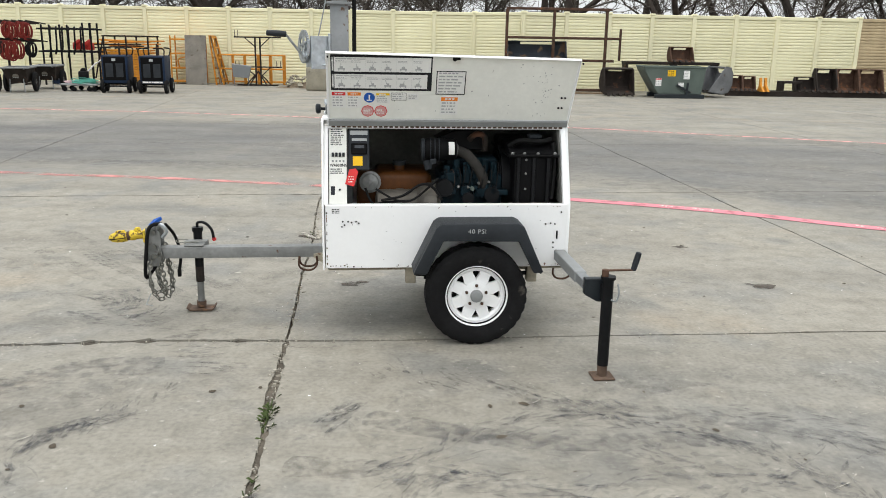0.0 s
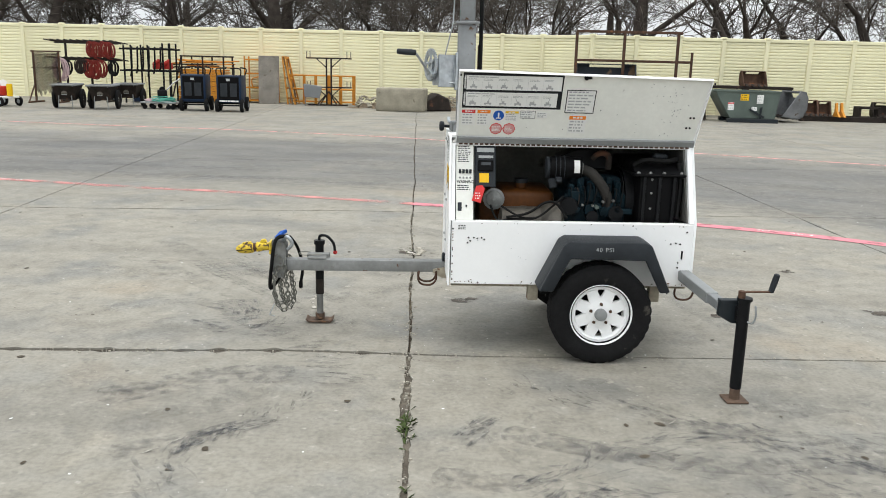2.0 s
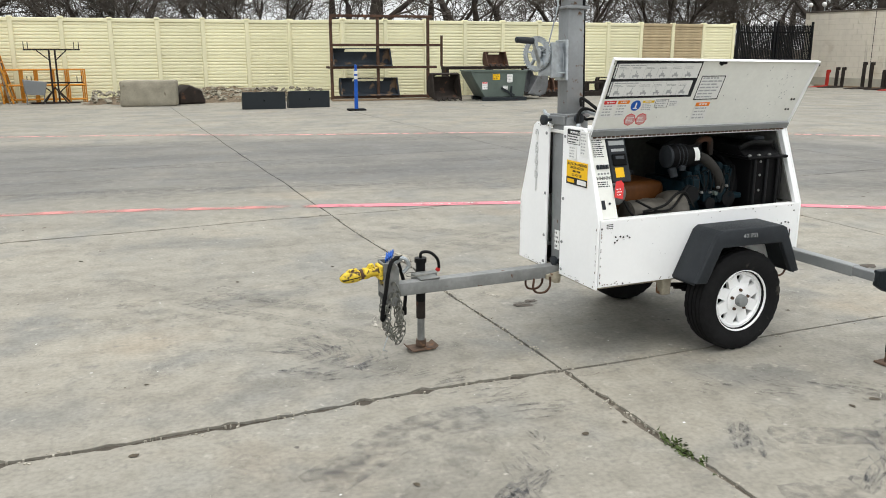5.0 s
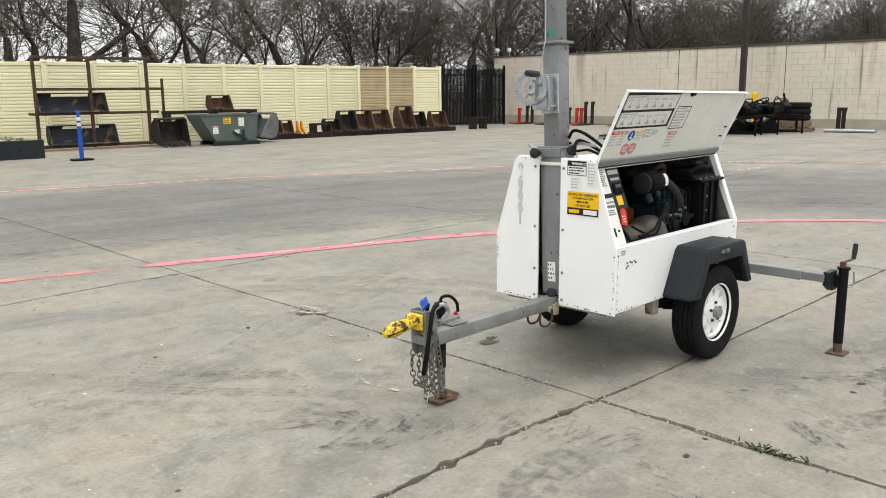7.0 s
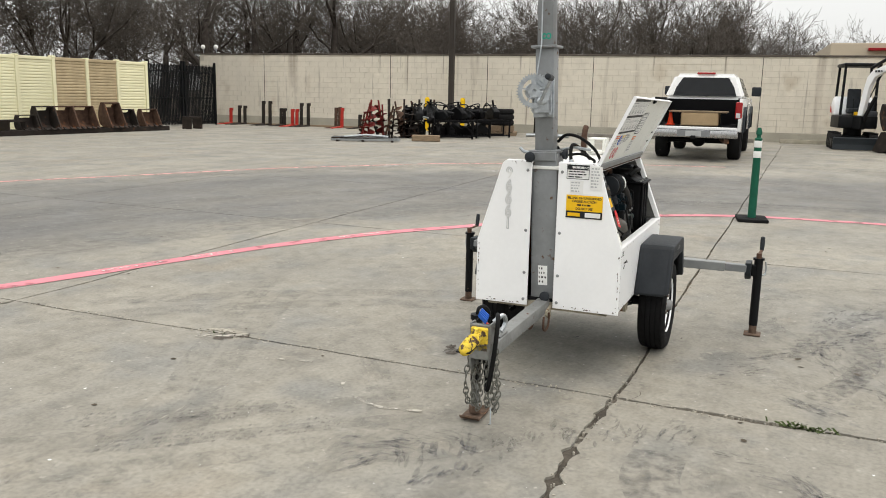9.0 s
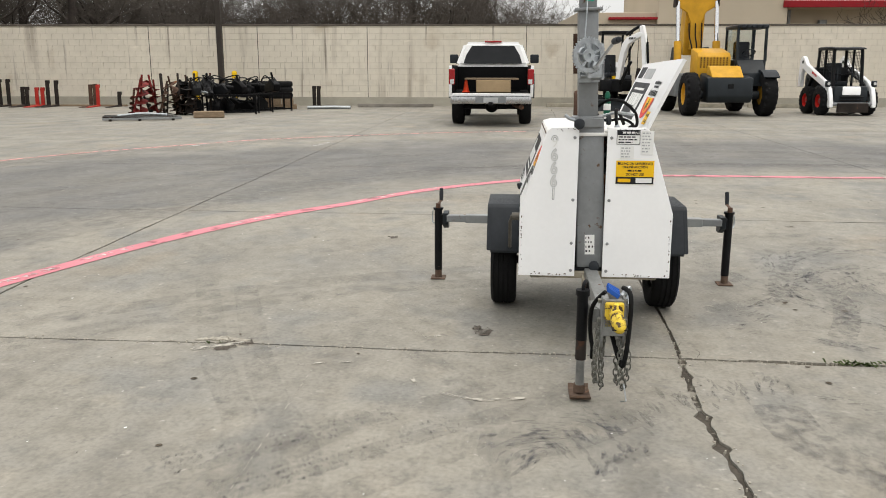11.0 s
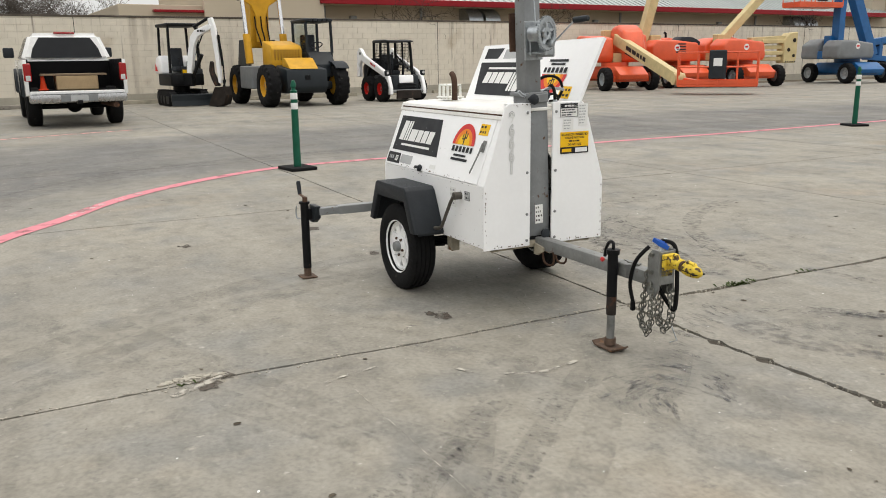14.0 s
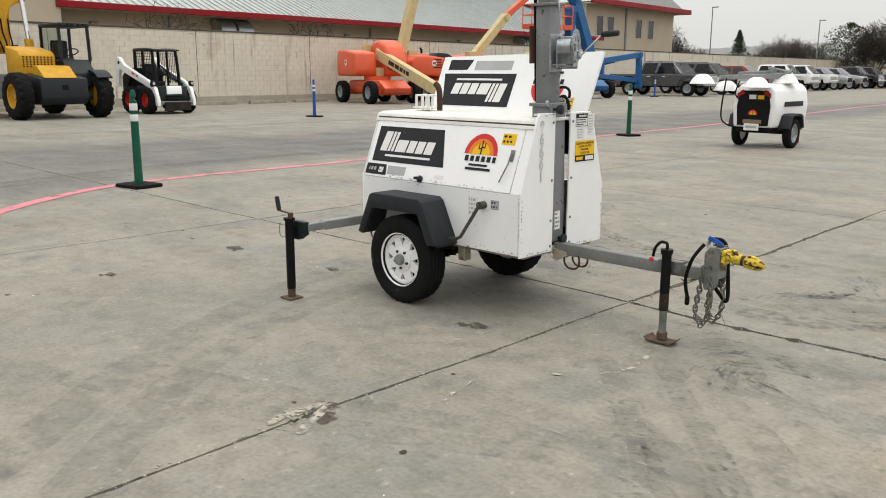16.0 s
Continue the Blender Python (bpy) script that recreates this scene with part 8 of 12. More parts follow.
def pickup(m, paint, label, wheelbase=3.65, lift=0.0, open_bed=False, group="", fenders=None):
    """A crew-cab pickup; x runs forward from the rear axle."""
    t = thing("pickup_truck", label, "pickup truck", m, group)
    W, L0, L1 = 0.99, -1.28, wheelbase + 0.95
    zb, zs, zr = 0.55 + lift, 1.18 + lift + (0.12 if open_bed else 0), 1.92 + lift
    cab0, cab1 = 0.62, wheelbase - 0.25
    arch = lambda cx: [(cx - 0.56, zb), (cx - 0.46, zb + 0.34), (cx - 0.22, zb + 0.52), (cx + 0.22, zb + 0.52), (cx + 0.46, zb + 0.34), (cx + 0.56, zb)]
    side = [(L0, zb + 0.05)] + arch(0) + arch(wheelbase) + [(L1, zb + 0.05), (L1 + 0.03, zs - 0.15), (L1 - 0.06, zs - 0.02), (cab1, zs + 0.06), (cab0, zs + 0.02), (L0, zs + 0.02)]
    for s in (-1, 1):
        bm = bm_new()
        prism(bm, side, "y", s * (W - 0.07), s * W, 0.015, 2)
        part("body_side", bm, paint, t)
    bm = bm_new()
    box(bm, (cab0, -W + 0.07, zb + 0.02), (cab1, W - 0.07, zs + 0.02))
    taper(bm, [(cab1 - 0.02, -W + 0.068), (L1 - 0.02, -W + 0.10), (L1 - 0.02, W - 0.10), (cab1 - 0.02, W - 0.068)], zb + 0.3, [(cab1 - 0.02, -W + 0.068), (L1 - 0.05, -W + 0.14), (L1 - 0.05, W - 0.14), (cab1 - 0.02, W - 0.068)], zs + 0.04)
    part("hood", bm, paint, t)
    bm = bm_new()
    taper(bm, [(cab0, -W + 0.03), (cab1, -W + 0.03), (cab1, W - 0.03), (cab0, W - 0.03)], zs + 0.01, [(cab0 + 0.14, -W + 0.26), (cab1 - 0.75, -W + 0.26), (cab1 - 0.75, W - 0.26), (cab0 + 0.14, W - 0.26)], zr)
    bmesh.ops.bevel(bm, geom=bm.edges[:], offset=0.085, segments=3, affect="EDGES")
    part("cab", bm, paint, t)
    # glass set just proud of the cab skin
    def pane(name, pts):
        b2 = bm_new()
        vs = [b2.verts.new(p) for p in pts]
        b2.faces.new(vs)
        r = bmesh.ops.solidify(b2, geom=b2.faces[:], thickness=0.012)
        part(name, b2, car_glass, t)
    f = lambda u: zs + 0.01 + (zr - zs - 0.01) * u

    def cab_pt(u, y_frac, z_frac, front):
        x = (cab1 - 0.75 * z_frac) if front else (cab0 + 0.14 * z_frac)
        w = (W - 0.03) - 0.23 * z_frac
        return (x + (0.012 if front else -0.012), y_frac * w, f(z_frac))
    pane("rear_window", [cab_pt(0, -0.80, 0.10, False), cab_pt(0, 0.80, 0.10, False), cab_pt(0, 0.80, 0.45, False), cab_pt(0, 0.70, 0.84, False), cab_pt(0, -0.70, 0.84, False), cab_pt(0, -0.80, 0.45, False)])
    pane("windscreen", [cab_pt(0, -0.88, 0.06, True), cab_pt(0, 0.88, 0.06, True), cab_pt(0, 0.84, 0.92, True), cab_pt(0, -0.84, 0.92, True)])
    for s in (-1, 1):
        for u0, u1 in ((0.05, 0.36), (0.41, 0.70)):
            pts = []
            for u, zf in ((u0, 0.1), (u1 + (0.10 if u1 > 0.6 else 0), 0.1), (u1, 0.86), (u0 + 0.02, 0.86)):
                x = cab0 + 0.14 * zf + u * (cab1 - cab0)
                pts.append((x, s * ((W - 0.03) - 0.23 * zf + 0.010), f(zf)))
            pane("side_window", pts)
        bm = bm_new()
        box(bm, (cab1 - 0.55, s * (W + 0.02), zs + 0.10), (cab1 - 0.47, s * (W + 0.26), zs + 0.34), 0.03, 2)
        part("mirror", bm, black_plastic, t)
        for x in (cab0 + 0.55, cab0 + 1.5):
            bm = bm_new()
            box(bm, (x, s * W, zs - 0.13), (x + 0.2, s * (W + 0.03), zs - 0.09), 0.01)
            part("door_handle", bm, chrome, t)
        bm = bm_new()
        box(bm, (cab0 + 0.95, s * (W - 0.01), zb + 0.05), (cab0 + 0.965, s * (W + 0.003), zs))
        part("door_seam", bm, black_steel, t)
        bm = bm_new()
        box(bm, (L0 - 0.012, s * (W - 0.14), zs - 0.42), (L0 + 0.05, s * (W + 0.004), zs - 0.05), 0.02)
        tl = part("tail_light", bm, tail_red, t)
        bm = bm_new()
        box(bm, (L0 - 0.016, s * (W - 0.12), zs - 0.40), (L0 - 0.005, s * (W - 0.03), zs - 0.30), 0.003)
        part("lens", bm, lamp_clear, tl)
        bm = bm_new()
        box(bm, (L1 - 0.02, s * (W - 0.32), zs - 0.38), (L1 + 0.035, s * (W - 0.04), zs - 0.14), 0.03)
        part("headlight", bm, lamp_clear, t)
        for cx in (0, wheelbase):
            wheel_at(t, (cx, s * (W - 0.16), 0.42), s, 0.42, 0.30, 0.24, galv)
            if fenders:
                bm = bm_new()
                o = arch(cx)
                prism(bm, [(x * 1.0 + (x - cx) * 0.12, z + (0.07 if z > zb else 0)) for x, z in o] + o[::-1], "y", s * W, s * (W + 0.05), 0.008)
                part("wheel_flare", bm, fenders, t, "dark grey wheel flare")
    bm = bm_new()
    box(bm, (L1 + 0.0, -W + 0.32, zs - 0.42), (L1 + 0.04, W - 0.32, zs - 0.10), 0.02)
    part("grille", bm, chrome, t)
    bm = bm_new()
    box(bm, (L1 - 0.02, -W, zb + 0.02), (L1 + 0.16, W, zb + 0.24), 0.05, 2)
    part("front_bumper", bm, chrome, t)
    bm = bm_new()
    bz = -0.13 if open_bed else 0.0
    box(bm, (L0 - 0.17, -W + 0.04, zb + 0.02 + bz), (L0 + 0.02, W - 0.04, zb + 0.20 + bz), 0.04, 2)
    rb = part("rear_bumper", bm, bumper_chrome, t, "chrome rear bumper")
    bm = bm_new()
    box(bm, (L0 - 0.1725, -0.36, zb + 0.045 + bz), (L0 - 0.166, 0.36, zb + 0.185 + bz), 0.004)
    box(bm, (L0 - 0.16, -W + 0.10, zb + 0.195 + bz), (L0 + 0.0, W - 0.10, zb + 0.206 + bz), 0.003)
    part("bumper_pad", bm, machine_grey, rb, "grey plate recess and step pad")
    bm = bm_new()
    box(bm, (L0 - 0.176, -0.17, zb + 0.05 + bz), (L0 - 0.168, 0.17, zb + 0.17 + bz), 0.003)
    pl = part("number_plate", bm, print_grey, rb)
    bm = bm_new()
    box(bm, (L0 - 0.178, -0.12, zb + 0.08 + bz), (L0 - 0.1765, 0.12, zb + 0.135 + bz))
    part("plate_bar", bm, print_grey, pl)
    bm = bm_new()
    bf = zb + (0.09 if open_bed else 0.22)
    box(bm, (L0 + 0.02, -W + 0.07, bf), (cab0, W - 0.07, bf + 0.04))
    box(bm, (cab0 - 0.04, -W + 0.07, bf + 0.04), (cab0 - 0.005, W - 0.07, zs))
    for s in (-1, 1):
        box(bm, (L0 + 0.03, s * (W - 0.10), bf + 0.04), (cab0 - 0.04, s * (W - 0.072), zs + 0.03))
    part("bed_liner", bm, bay_black, t)
    if not open_bed:
        bm = bm_new()
        box(bm, (L0 - 0.005, -W + 0.075, zb + 0.22), (L0 + 0.05, W - 0.075, zs + 0.01), 0.015)
        part("tailgate", bm, paint, t)
        bm = bm_new()
        box(bm, (L0 + 0.05, -W + 0.075, zs + 0.005), (cab0, W - 0.075, zs + 0.03), 0.01)
        part("bed_cover", bm, black_steel, t)
    else:
        bm = bm_new()
        box(bm, (L0 - 0.01, -W + 0.07, zb + 0.06), (L0 + 0.03, W - 0.07, zb + 0.13), 0.01)
        part("bed_sill", bm, paint, t)
    bm = bm_new()
    box(bm, (cab0 + 0.12, -0.22, zr - 0.02), (cab0 + 0.2, 0.22, zr + 0.03), 0.015)
    part("brake_light", bm, tail_red, t)
    bm = bm_new()
    box(bm, (L0 + 0.2, -0.45, 0.48 + lift * 0.5), (L1 - 0.3, 0.45, zb + 0.1), 0.03)
    cyl(bm, (0, -0.8, 0.42), (0, 0.8, 0.42), 0.06)
    bmesh.ops.create_uvsphere(bm, u_segments=14, v_segments=10, radius=0.17, matrix=Matrix.Translation((0, 0, 0.44)))
    box(bm, (L0 - 0.25, -0.05, 0.46 + lift * 0.5), (L0 + 0.3, 0.05, 0.54 + lift * 0.5), 0.01)
    part("underbody", bm, black_steel, t)
    bm = bm_new()
    cyl(bm, (L0 + 0.8, -0.55, 0.5), (L0 - 0.1, -0.72, 0.47), 0.06, None, 14)
    part("exhaust_pipe", bm, rust_steel, t)
    return t


TRUCK_M = on_ground(16.05, 6.2, 5.0) @ Matrix.Diagonal((0.96, 0.96, 0.96, 1))
pickup(TRUCK_M, car_white, "white crew-cab pickup truck with tailgate off and loaded bed", 3.65, 0.10, True, fenders=charcoal)
bm = bm_new()
box(bm, (-0.55, -0.42, 0), (0.15, 0.42, 0.30), 0.02)
crate = solid("storage_box", bm, card, "tan storage box lying in the open truck bed", "box", TRUCK_M @ pose(-0.2, -0.05, 0.785))
bm = bm_new()
box(bm, (-0.35, -0.65, 0.0), (0.35, 0.65, 0.04), 0.005)
solid("plank_board", bm, wood, "flat wooden board on the storage box in the truck bed", "board", TRUCK_M @ pose(-0.4, 0.0, 1.087))
cn = thing("traffic_cone", "bright red-orange traffic cone standing in the truck bed", "traffic cone", TRUCK_M @ pose(-0.6, 0.62, 0.785) @ Matrix.Diagonal((0.75, 0.75, 0.85, 1)))
bm = bm_new()
box(bm, (-0.13, -0.13, 0), (0.13, 0.13, 0.03), 0.01)
part("cone_base", bm, cone_red, cn)
bm = bm_new()
lathe(bm, [(0.10, 0.03), (0.03, 0.40), (0.02, 0.405)], (0, 0, 0), (0, 0, 1), 16)
part("cone_body", bm, cone_red, cn)


# ---- machines along the block wall ----
def mini_excavator():
    e = thing("mini_excavator", "white and black compact excavator with canopy and folded arm", "excavator", on_ground(23.55, 3.15, 171 + 17) @ Matrix.Diagonal((0.9, 0.73, 0.98, 1)))
    # x points to the blade, towards the yard
    for s in (-1, 1):
        bm = bm_new()
        n = 14
        ring_pts = [(-0.85, 0.24), (-0.78, 0.42), (-0.6, 0.47), (0.75, 0.47), (0.93, 0.40), (1.0, 0.24), (0.92, 0.08), (0.75, 0.0), (-0.62, 0.0), (-0.78, 0.07)]
        prism(bm, ring_pts, "y", s * 0.50, s * 0.82, 0.03, 2)
        tr = part("track", bm, rubber, e, "black rubber track")
        for k in range(17):
            x = -0.66 + k * 0.088
            bm = bm_new()
            box(bm, (x, s * 0.49, 0.465), (x + 0.04, s * 0.83, 0.495), 0.004)
            part("track_bar", bm, rubber, tr)
        for x in (-0.62, -0.2, 0.2, 0.6, 0.78):
            bm = bm_new()
            cyl(bm, (x, s * 0.815, 0.2), (x, s * 0.835, 0.2), 0.12, None, 14)
            part("track_roller", bm, black_steel, tr)
    bm = bm_new()
    box(bm, (-0.5, -0.5, 0.18), (0.6, 0.5, 0.40), 0.03)
    cyl(bm, (0, 0, 0.40), (0, 0, 0.62), 0.34, None, 24)
    part("undercarriage", bm, black_steel, e)
    bm = bm_new()
    prism(bm, [(1.32, 0.03), (1.40, 0.02), (1.36, 0.18), (1.38, 0.36), (1.30, 0.38), (1.27, 0.2)], "y", -0.85, 0.85, 0.01)
    for s in (-1, 1):
        bar(bm, (0.5, s * 0.35, 0.28), (1.3, s * 0.42, 0.20), 0.08, 0.12)
    part("dozer_blade", bm, charcoal, e, "dark worn dozer blade")
    up = new("upper_body")
    up.parent = e
    up.matrix_basis = pose(0, 0, 0, 0, 0, 4)
    bm = bm_new()
    prism(bm, [(0.72, -0.70), (0.80, -0.45), (0.80, 0.45), (0.70, 0.72), (-0.55, 0.74), (-0.95, 0.45), (-0.98, -0.40), (-0.55, -0.74)], "z", 0.62, 0.98, 0.04, 2)
    part("house_base", bm, black_steel, up, "black lower house skirt")
    bm = bm_new()
    prism(bm, [(-0.20, 0.98), (-0.28, 1.35), (-0.48, 1.55), (-0.80, 1.50), (-0.97, 1.30), (-0.99, 0.98)], "y", -0.70, 0.72, 0.06, 3)
    part("engine_cover", bm, white_paint, up, "white rounded engine cover")
    for s in (-1, 1):
        bm = bm_new()
        prism(bm, [(-0.90, 1.08), (-0.60, 1.05), (-0.85, 1.30)], "y", s * 0.725, s * 0.733)
        part("red_flash", bm, print_red, up)
    bm = bm_new()
    prism(bm, [(0.70, 0.98), (0.66, 1.12), (0.30, 1.15), (0.25, 0.98)], "y", 0.15, 0.70, 0.02)
    box(bm, (-0.3, 0.40, 0.98), (0.5, 0.70, 1.38), 0.05, 2)
    part("console", bm, black_plastic, up)
    bm = bm_new()
    box(bm, (-0.25, -0.28, 1.05), (0.22, 0.26, 1.20), 0.05, 2)
    prism(bm, [(-0.27, 1.15), (-0.15, 1.15), (-0.25, 1.78), (-0.37, 1.76)], "y", -0.26, 0.24, 0.04, 2)
    part("operator_seat", bm, black_plastic, up, "black operator seat")
    for x, y in ((-0.55, -0.62), (-0.55, 0.62), (0.52, -0.62), (0.52, 0.62)):
        bm = bm_new()
        bar(bm, (x, y, 1.0 if x > 0 else 1.45), (x * 0.98, y * 0.95, 2.42), 0.09, 0.09, 0.01)
        part("canopy_post", bm, black_steel, up)
    bm = bm_new()
    box(bm, (-0.68, -0.68, 2.40), (0.68, 0.68, 2.50), 0.04, 2)
    part("canopy_roof", bm, black_steel, up)
    for y in (-0.15, 0.35):
        bm = bm_new()
        pipe(bm, [(0.42, y, 1.0), (0.40, y, 1.35), (0.36, y, 1.42)], 0.015, 6)
        bmesh.ops.create_uvsphere(bm, u_segments=10, v_segments=8, radius=0.035, matrix=Matrix.Translation((0.36, y, 1.44)))
        part("control_lever", bm, black_steel, up)
    bm = bm_new()
    box(bm, (0.62, -0.15, 1.0), (0.66, 0.10, 1.10), 0.005)
    part("sticker", bm, print_yellow, up, "yellow sticker")
    # boom, stick, bucket; swung towards its right
    ar = new("arm")
    ar.parent = e
    ar.matrix_basis = pose(0.80, 0.02, 0, 0, 0, 34) @ Matrix.Diagonal((1.22, 1, 1, 1))
    bm = bm_new()
    box(bm, (-0.1, -0.14, 0.60), (0.25, 0.14, 1.0), 0.03)
    part("swing_post", bm, black_steel, ar)
    bm = bm_new()
    prism(bm, [(0.10, 0.80), (0.02, 0.90), (0.14, 1.60), (0.28, 2.08), (0.46, 2.26), (1.00, 2.42), (1.14, 2.40), (1.16, 2.30), (0.98, 2.24), (0.58, 2.08), (0.40, 1.80), (0.22, 0.90)], "y", -0.09, 0.09, 0.015)
    part("boom", bm, white_paint, ar, "white curved boom")
    bm = bm_new()
    bars(bm, 0.60, 2.20, 0.95, 2.28, 1, random.Random(12), 0.0, 0.7)
    part("maker_mark", bm, print_black, ar, "", plane_m((0, -0.112, 0), (1, 0, 0), (0, 0, 1)))
    for p, q, rad in (((0.22, 0, 0.85), (0.66, 0, 1.55), 0.06), ((0.40, 0, 2.36), (1.0, 0, 2.60), 0.05)):
        bm = bm_new()
        cyl(bm, p, q, rad, None, 12)
        part("boom_cylinder", bm, black_steel, ar)
    bm = bm_new()
    prism(bm, [(1.00, 2.58), (1.16, 2.62), (1.27, 2.3), (1.34, 1.50), (1.36, 0.70), (1.26, 0.70), (1.19, 1.50), (1.10, 2.2)], "y", -0.07, 0.07, 0.015)
    part("stick", bm, white_paint, ar, "white dipper stick")
    bm = bm_new()
    cyl(bm, (1.34, 0, 2.1), (1.44, 0, 1.2), 0.045, None, 12)
    cyl(bm, (1.46, 0, 1.2), (1.46, 0, 0.78), 0.025, None, 10)
    bar(bm, (1.46, 0.06, 0.8), (1.36, 0.06, 0.52), 0.05)
    bar(bm, (1.46, -0.06, 0.8), (1.5, -0.06, 0.5), 0.05)
    for k in range(3):
        pipe(bm, [(0.3, 0.12, 1.5), (0.7, 0.12 + 0.02 * k, 2.2), (1.1, 0.12, 2.5), (1.3, 0.11, 2.0 - 0.2 * k)], 0.014, 6, 5)
    part("linkage", bm, black_steel, ar)
    bm = bm_new()
    prism(bm, [(1.00, 1.35), (1.06, 1.30), (1.06, 1.02), (1.18, 0.8), (1.26, 0.62), (1.14, 0.60), (1.02, 0.8), (0.94, 1.05)], "y", -0.10, 0.10, 0.01)
    part("thumb", bm, dark_rust, ar, "dark hydraulic thumb")
    bm = bm_new()
    prism(bm, [(1.20, 0.58), (1.52, 0.60), (1.62, 0.35), (1.52, 0.08), (1.25, 0.0), (0.92, 0.03), (0.95, 0.10), (1.22, 0.12), (1.38, 0.22), (1.42, 0.38), (1.36, 0.46), (1.20, 0.48)], "y", -0.22, 0.22, 0.008)
    for s in (-1, 1):
        prism(bm, [(1.20, 0.58), (1.52, 0.60), (1.62, 0.35), (1.52, 0.08), (1.25, 0.0), (0.92, 0.03)], "y", s * 0.22, s * 0.24)
    part("bucket", bm, dark_rust, ar, "dark worn digging bucket")


def telehandler():
    t = thing("telehandler", "yellow and charcoal telescopic handler with raised boom", "telehandler", on_ground(21.95, 0.2, 186) @ Matrix.Diagonal((0.97, 0.95, 0.91, 1)))
    # x points to the yard; the boom stands on one side, the cab on the other
    for x in (-1.5, 1.5):
        for s in (-1, 1):
            wheel_at(t, (x, s * 1.10, 0.66), s, 0.66, 0.42, 0.34, yellow_paint, True)
        bm = bm_new()
        cyl(bm, (x, -0.9, 0.64), (x, 0.9, 0.64), 0.13, None, 14)
        bmesh.ops.create_uvsphere(bm, u_segments=14, v_segments=10, radius=0.24, matrix=Matrix.Translation((x, 0, 0.64)))
        part("axle", bm, charcoal, t)
    bm = bm_new()
    box(bm, (-2.1, -0.62, 0.62), (1.6, 0.45, 1.05), 0.04)
    box(bm, (-1.0, 0.5, 0.55), (0.8, 1.1, 1.0), 0.03)
    part("chassis", bm, charcoal, t)
    bm = bm_new()
    box(bm, (-0.75, -1.30, 0.55), (0.55, -0.72, 1.28), 0.03)
    part("side_tank", bm, machine_grey, t, "grey side tank")
    bm = bm_new()
    prism(bm, [(1.1, 0.60), (1.2, 0.42), (1.95, 0.42), (2.08, 0.60), (2.06, 1.16), (1.1, 1.30)], "y", -0.72, 0.58, 0.05, 2)
    part("front_counterweight", bm, charcoal, t, "charcoal front housing")
    bm = bm_new()
    box(bm, (2.055, -0.14, 0.84), (2.09, 0.02, 0.98), 0.005)
    part("tow_slot", bm, black_steel, t)
    bm = bm_new()
    prism(bm, [(1.35, 1.26), (2.05, 1.17), (1.62, 1.50), (1.38, 1.52)], "y", -0.60, 0.30, 0.02, 2)
    part("front_cover", bm, yellow_paint, t, "yellow sloping cover")
    bm = bm_new()
    prism(bm, [(0.1, 1.05), (1.05, 1.05), (1.05, 1.80), (0.92, 1.92), (0.1, 2.08)], "y", -0.80, 0.18, 0.05, 2)
    eh = part("engine_hood", bm, yellow_paint, t, "yellow engine hood with mesh")
    bm = bm_new()
    for i in range(9):
        for j in range(5):
            cyl(bm, (1.05, -0.70 + i * 0.095, 1.48 + j * 0.068), (1.056, -0.70 + i * 0.095, 1.48 + j * 0.068), 0.026, None, 6)
    tagged(part("hood_mesh", bm, black_steel, eh), kind="stuff")
    # cab
    y0, y1, x0, x1 = 0.30, 1.18, -0.15, 1.18
    bm = bm_new()
    box(bm, (x0, y0, 1.0), (x1 - 0.05, y1, 1.70), 0.04)
    prism(bm, [(x1 - 0.08, 0.9), (1.55, 0.9), (1.55, 1.30), (x1 - 0.05, 1.70)], "y", y0 + 0.02, y1 - 0.1, 0.02)
    part("cab_base", bm, charcoal, t)
    bm = bm_new()
    lathe(bm, [(0.70, -0.22), (0.74, -0.22), (0.74, 0.22), (0.70, 0.22)], (1.5, 1.10, 0.66), (0, 1, 0), 24, True)
    for v in [v for v in bm.verts if v.co.z < 1.12]:
        bm.verts.remove(v)
    part("mudguard", bm, black_plastic, t)
    for x, y in ((x0 + 0.03, y0 + 0.03), (x0 + 0.03, y1 - 0.03), (x1 - 0.08, y0 + 0.03), (x1 - 0.08, y1 - 0.03)):
        bm = bm_new()
        bar(bm, (x, y, 1.66), (x - (0.06 if x > 0.5 else 0), y, 2.68), 0.075, 0.075, 0.008)
        part("cab_post", bm, charcoal, t)
    bm = bm_new()
    box(bm, (x0 - 0.03, y0 - 0.03, 2.64), (x1 - 0.06, y1 + 0.03, 2.76), 0.05, 2)
    part("cab_roof", bm, charcoal, t)
    for k in range(5):
        bm = bm_new()
        box(bm, (x1 - 0.09, y0 + 0.08 + k * 0.155, 2.66), (x1 + 0.02, y0 + 0.19 + k * 0.155, 2.75), 0.01)
        part("work_light", bm, black_plastic, t)
    bm = bm_new()
    box(bm, (0.1, y0 + 0.2, 1.6), (0.5, y1 - 0.2, 1.75), 0.03)
    box(bm, (0.0, y0 + 0.2, 1.7), (0.13, y1 - 0.2, 2.28), 0.04)
    part("operator_seat", bm, black_plastic, t)
    bm = bm_new()
    ring(bm, (0.85, (y0 + y1) / 2, 1.92), (-0.6, 0, 1), 0.18, 0.018, 20, 6)
    cyl(bm, (0.85, (y0 + y1) / 2, 1.92), (0.95, (y0 + y1) / 2, 1.62), 0.02)
    part("steering_wheel", bm, black_plastic, t)
    bm = bm_new()
    pipe(bm, [(x1 - 0.03, y1 - 0.08, 1.95), (x1 + 0.03, y1 - 0.08, 2.0), (x1 + 0.03, y1 - 0.08, 2.3), (x1 - 0.03, y1 - 0.08, 2.35)], 0.014, 6)
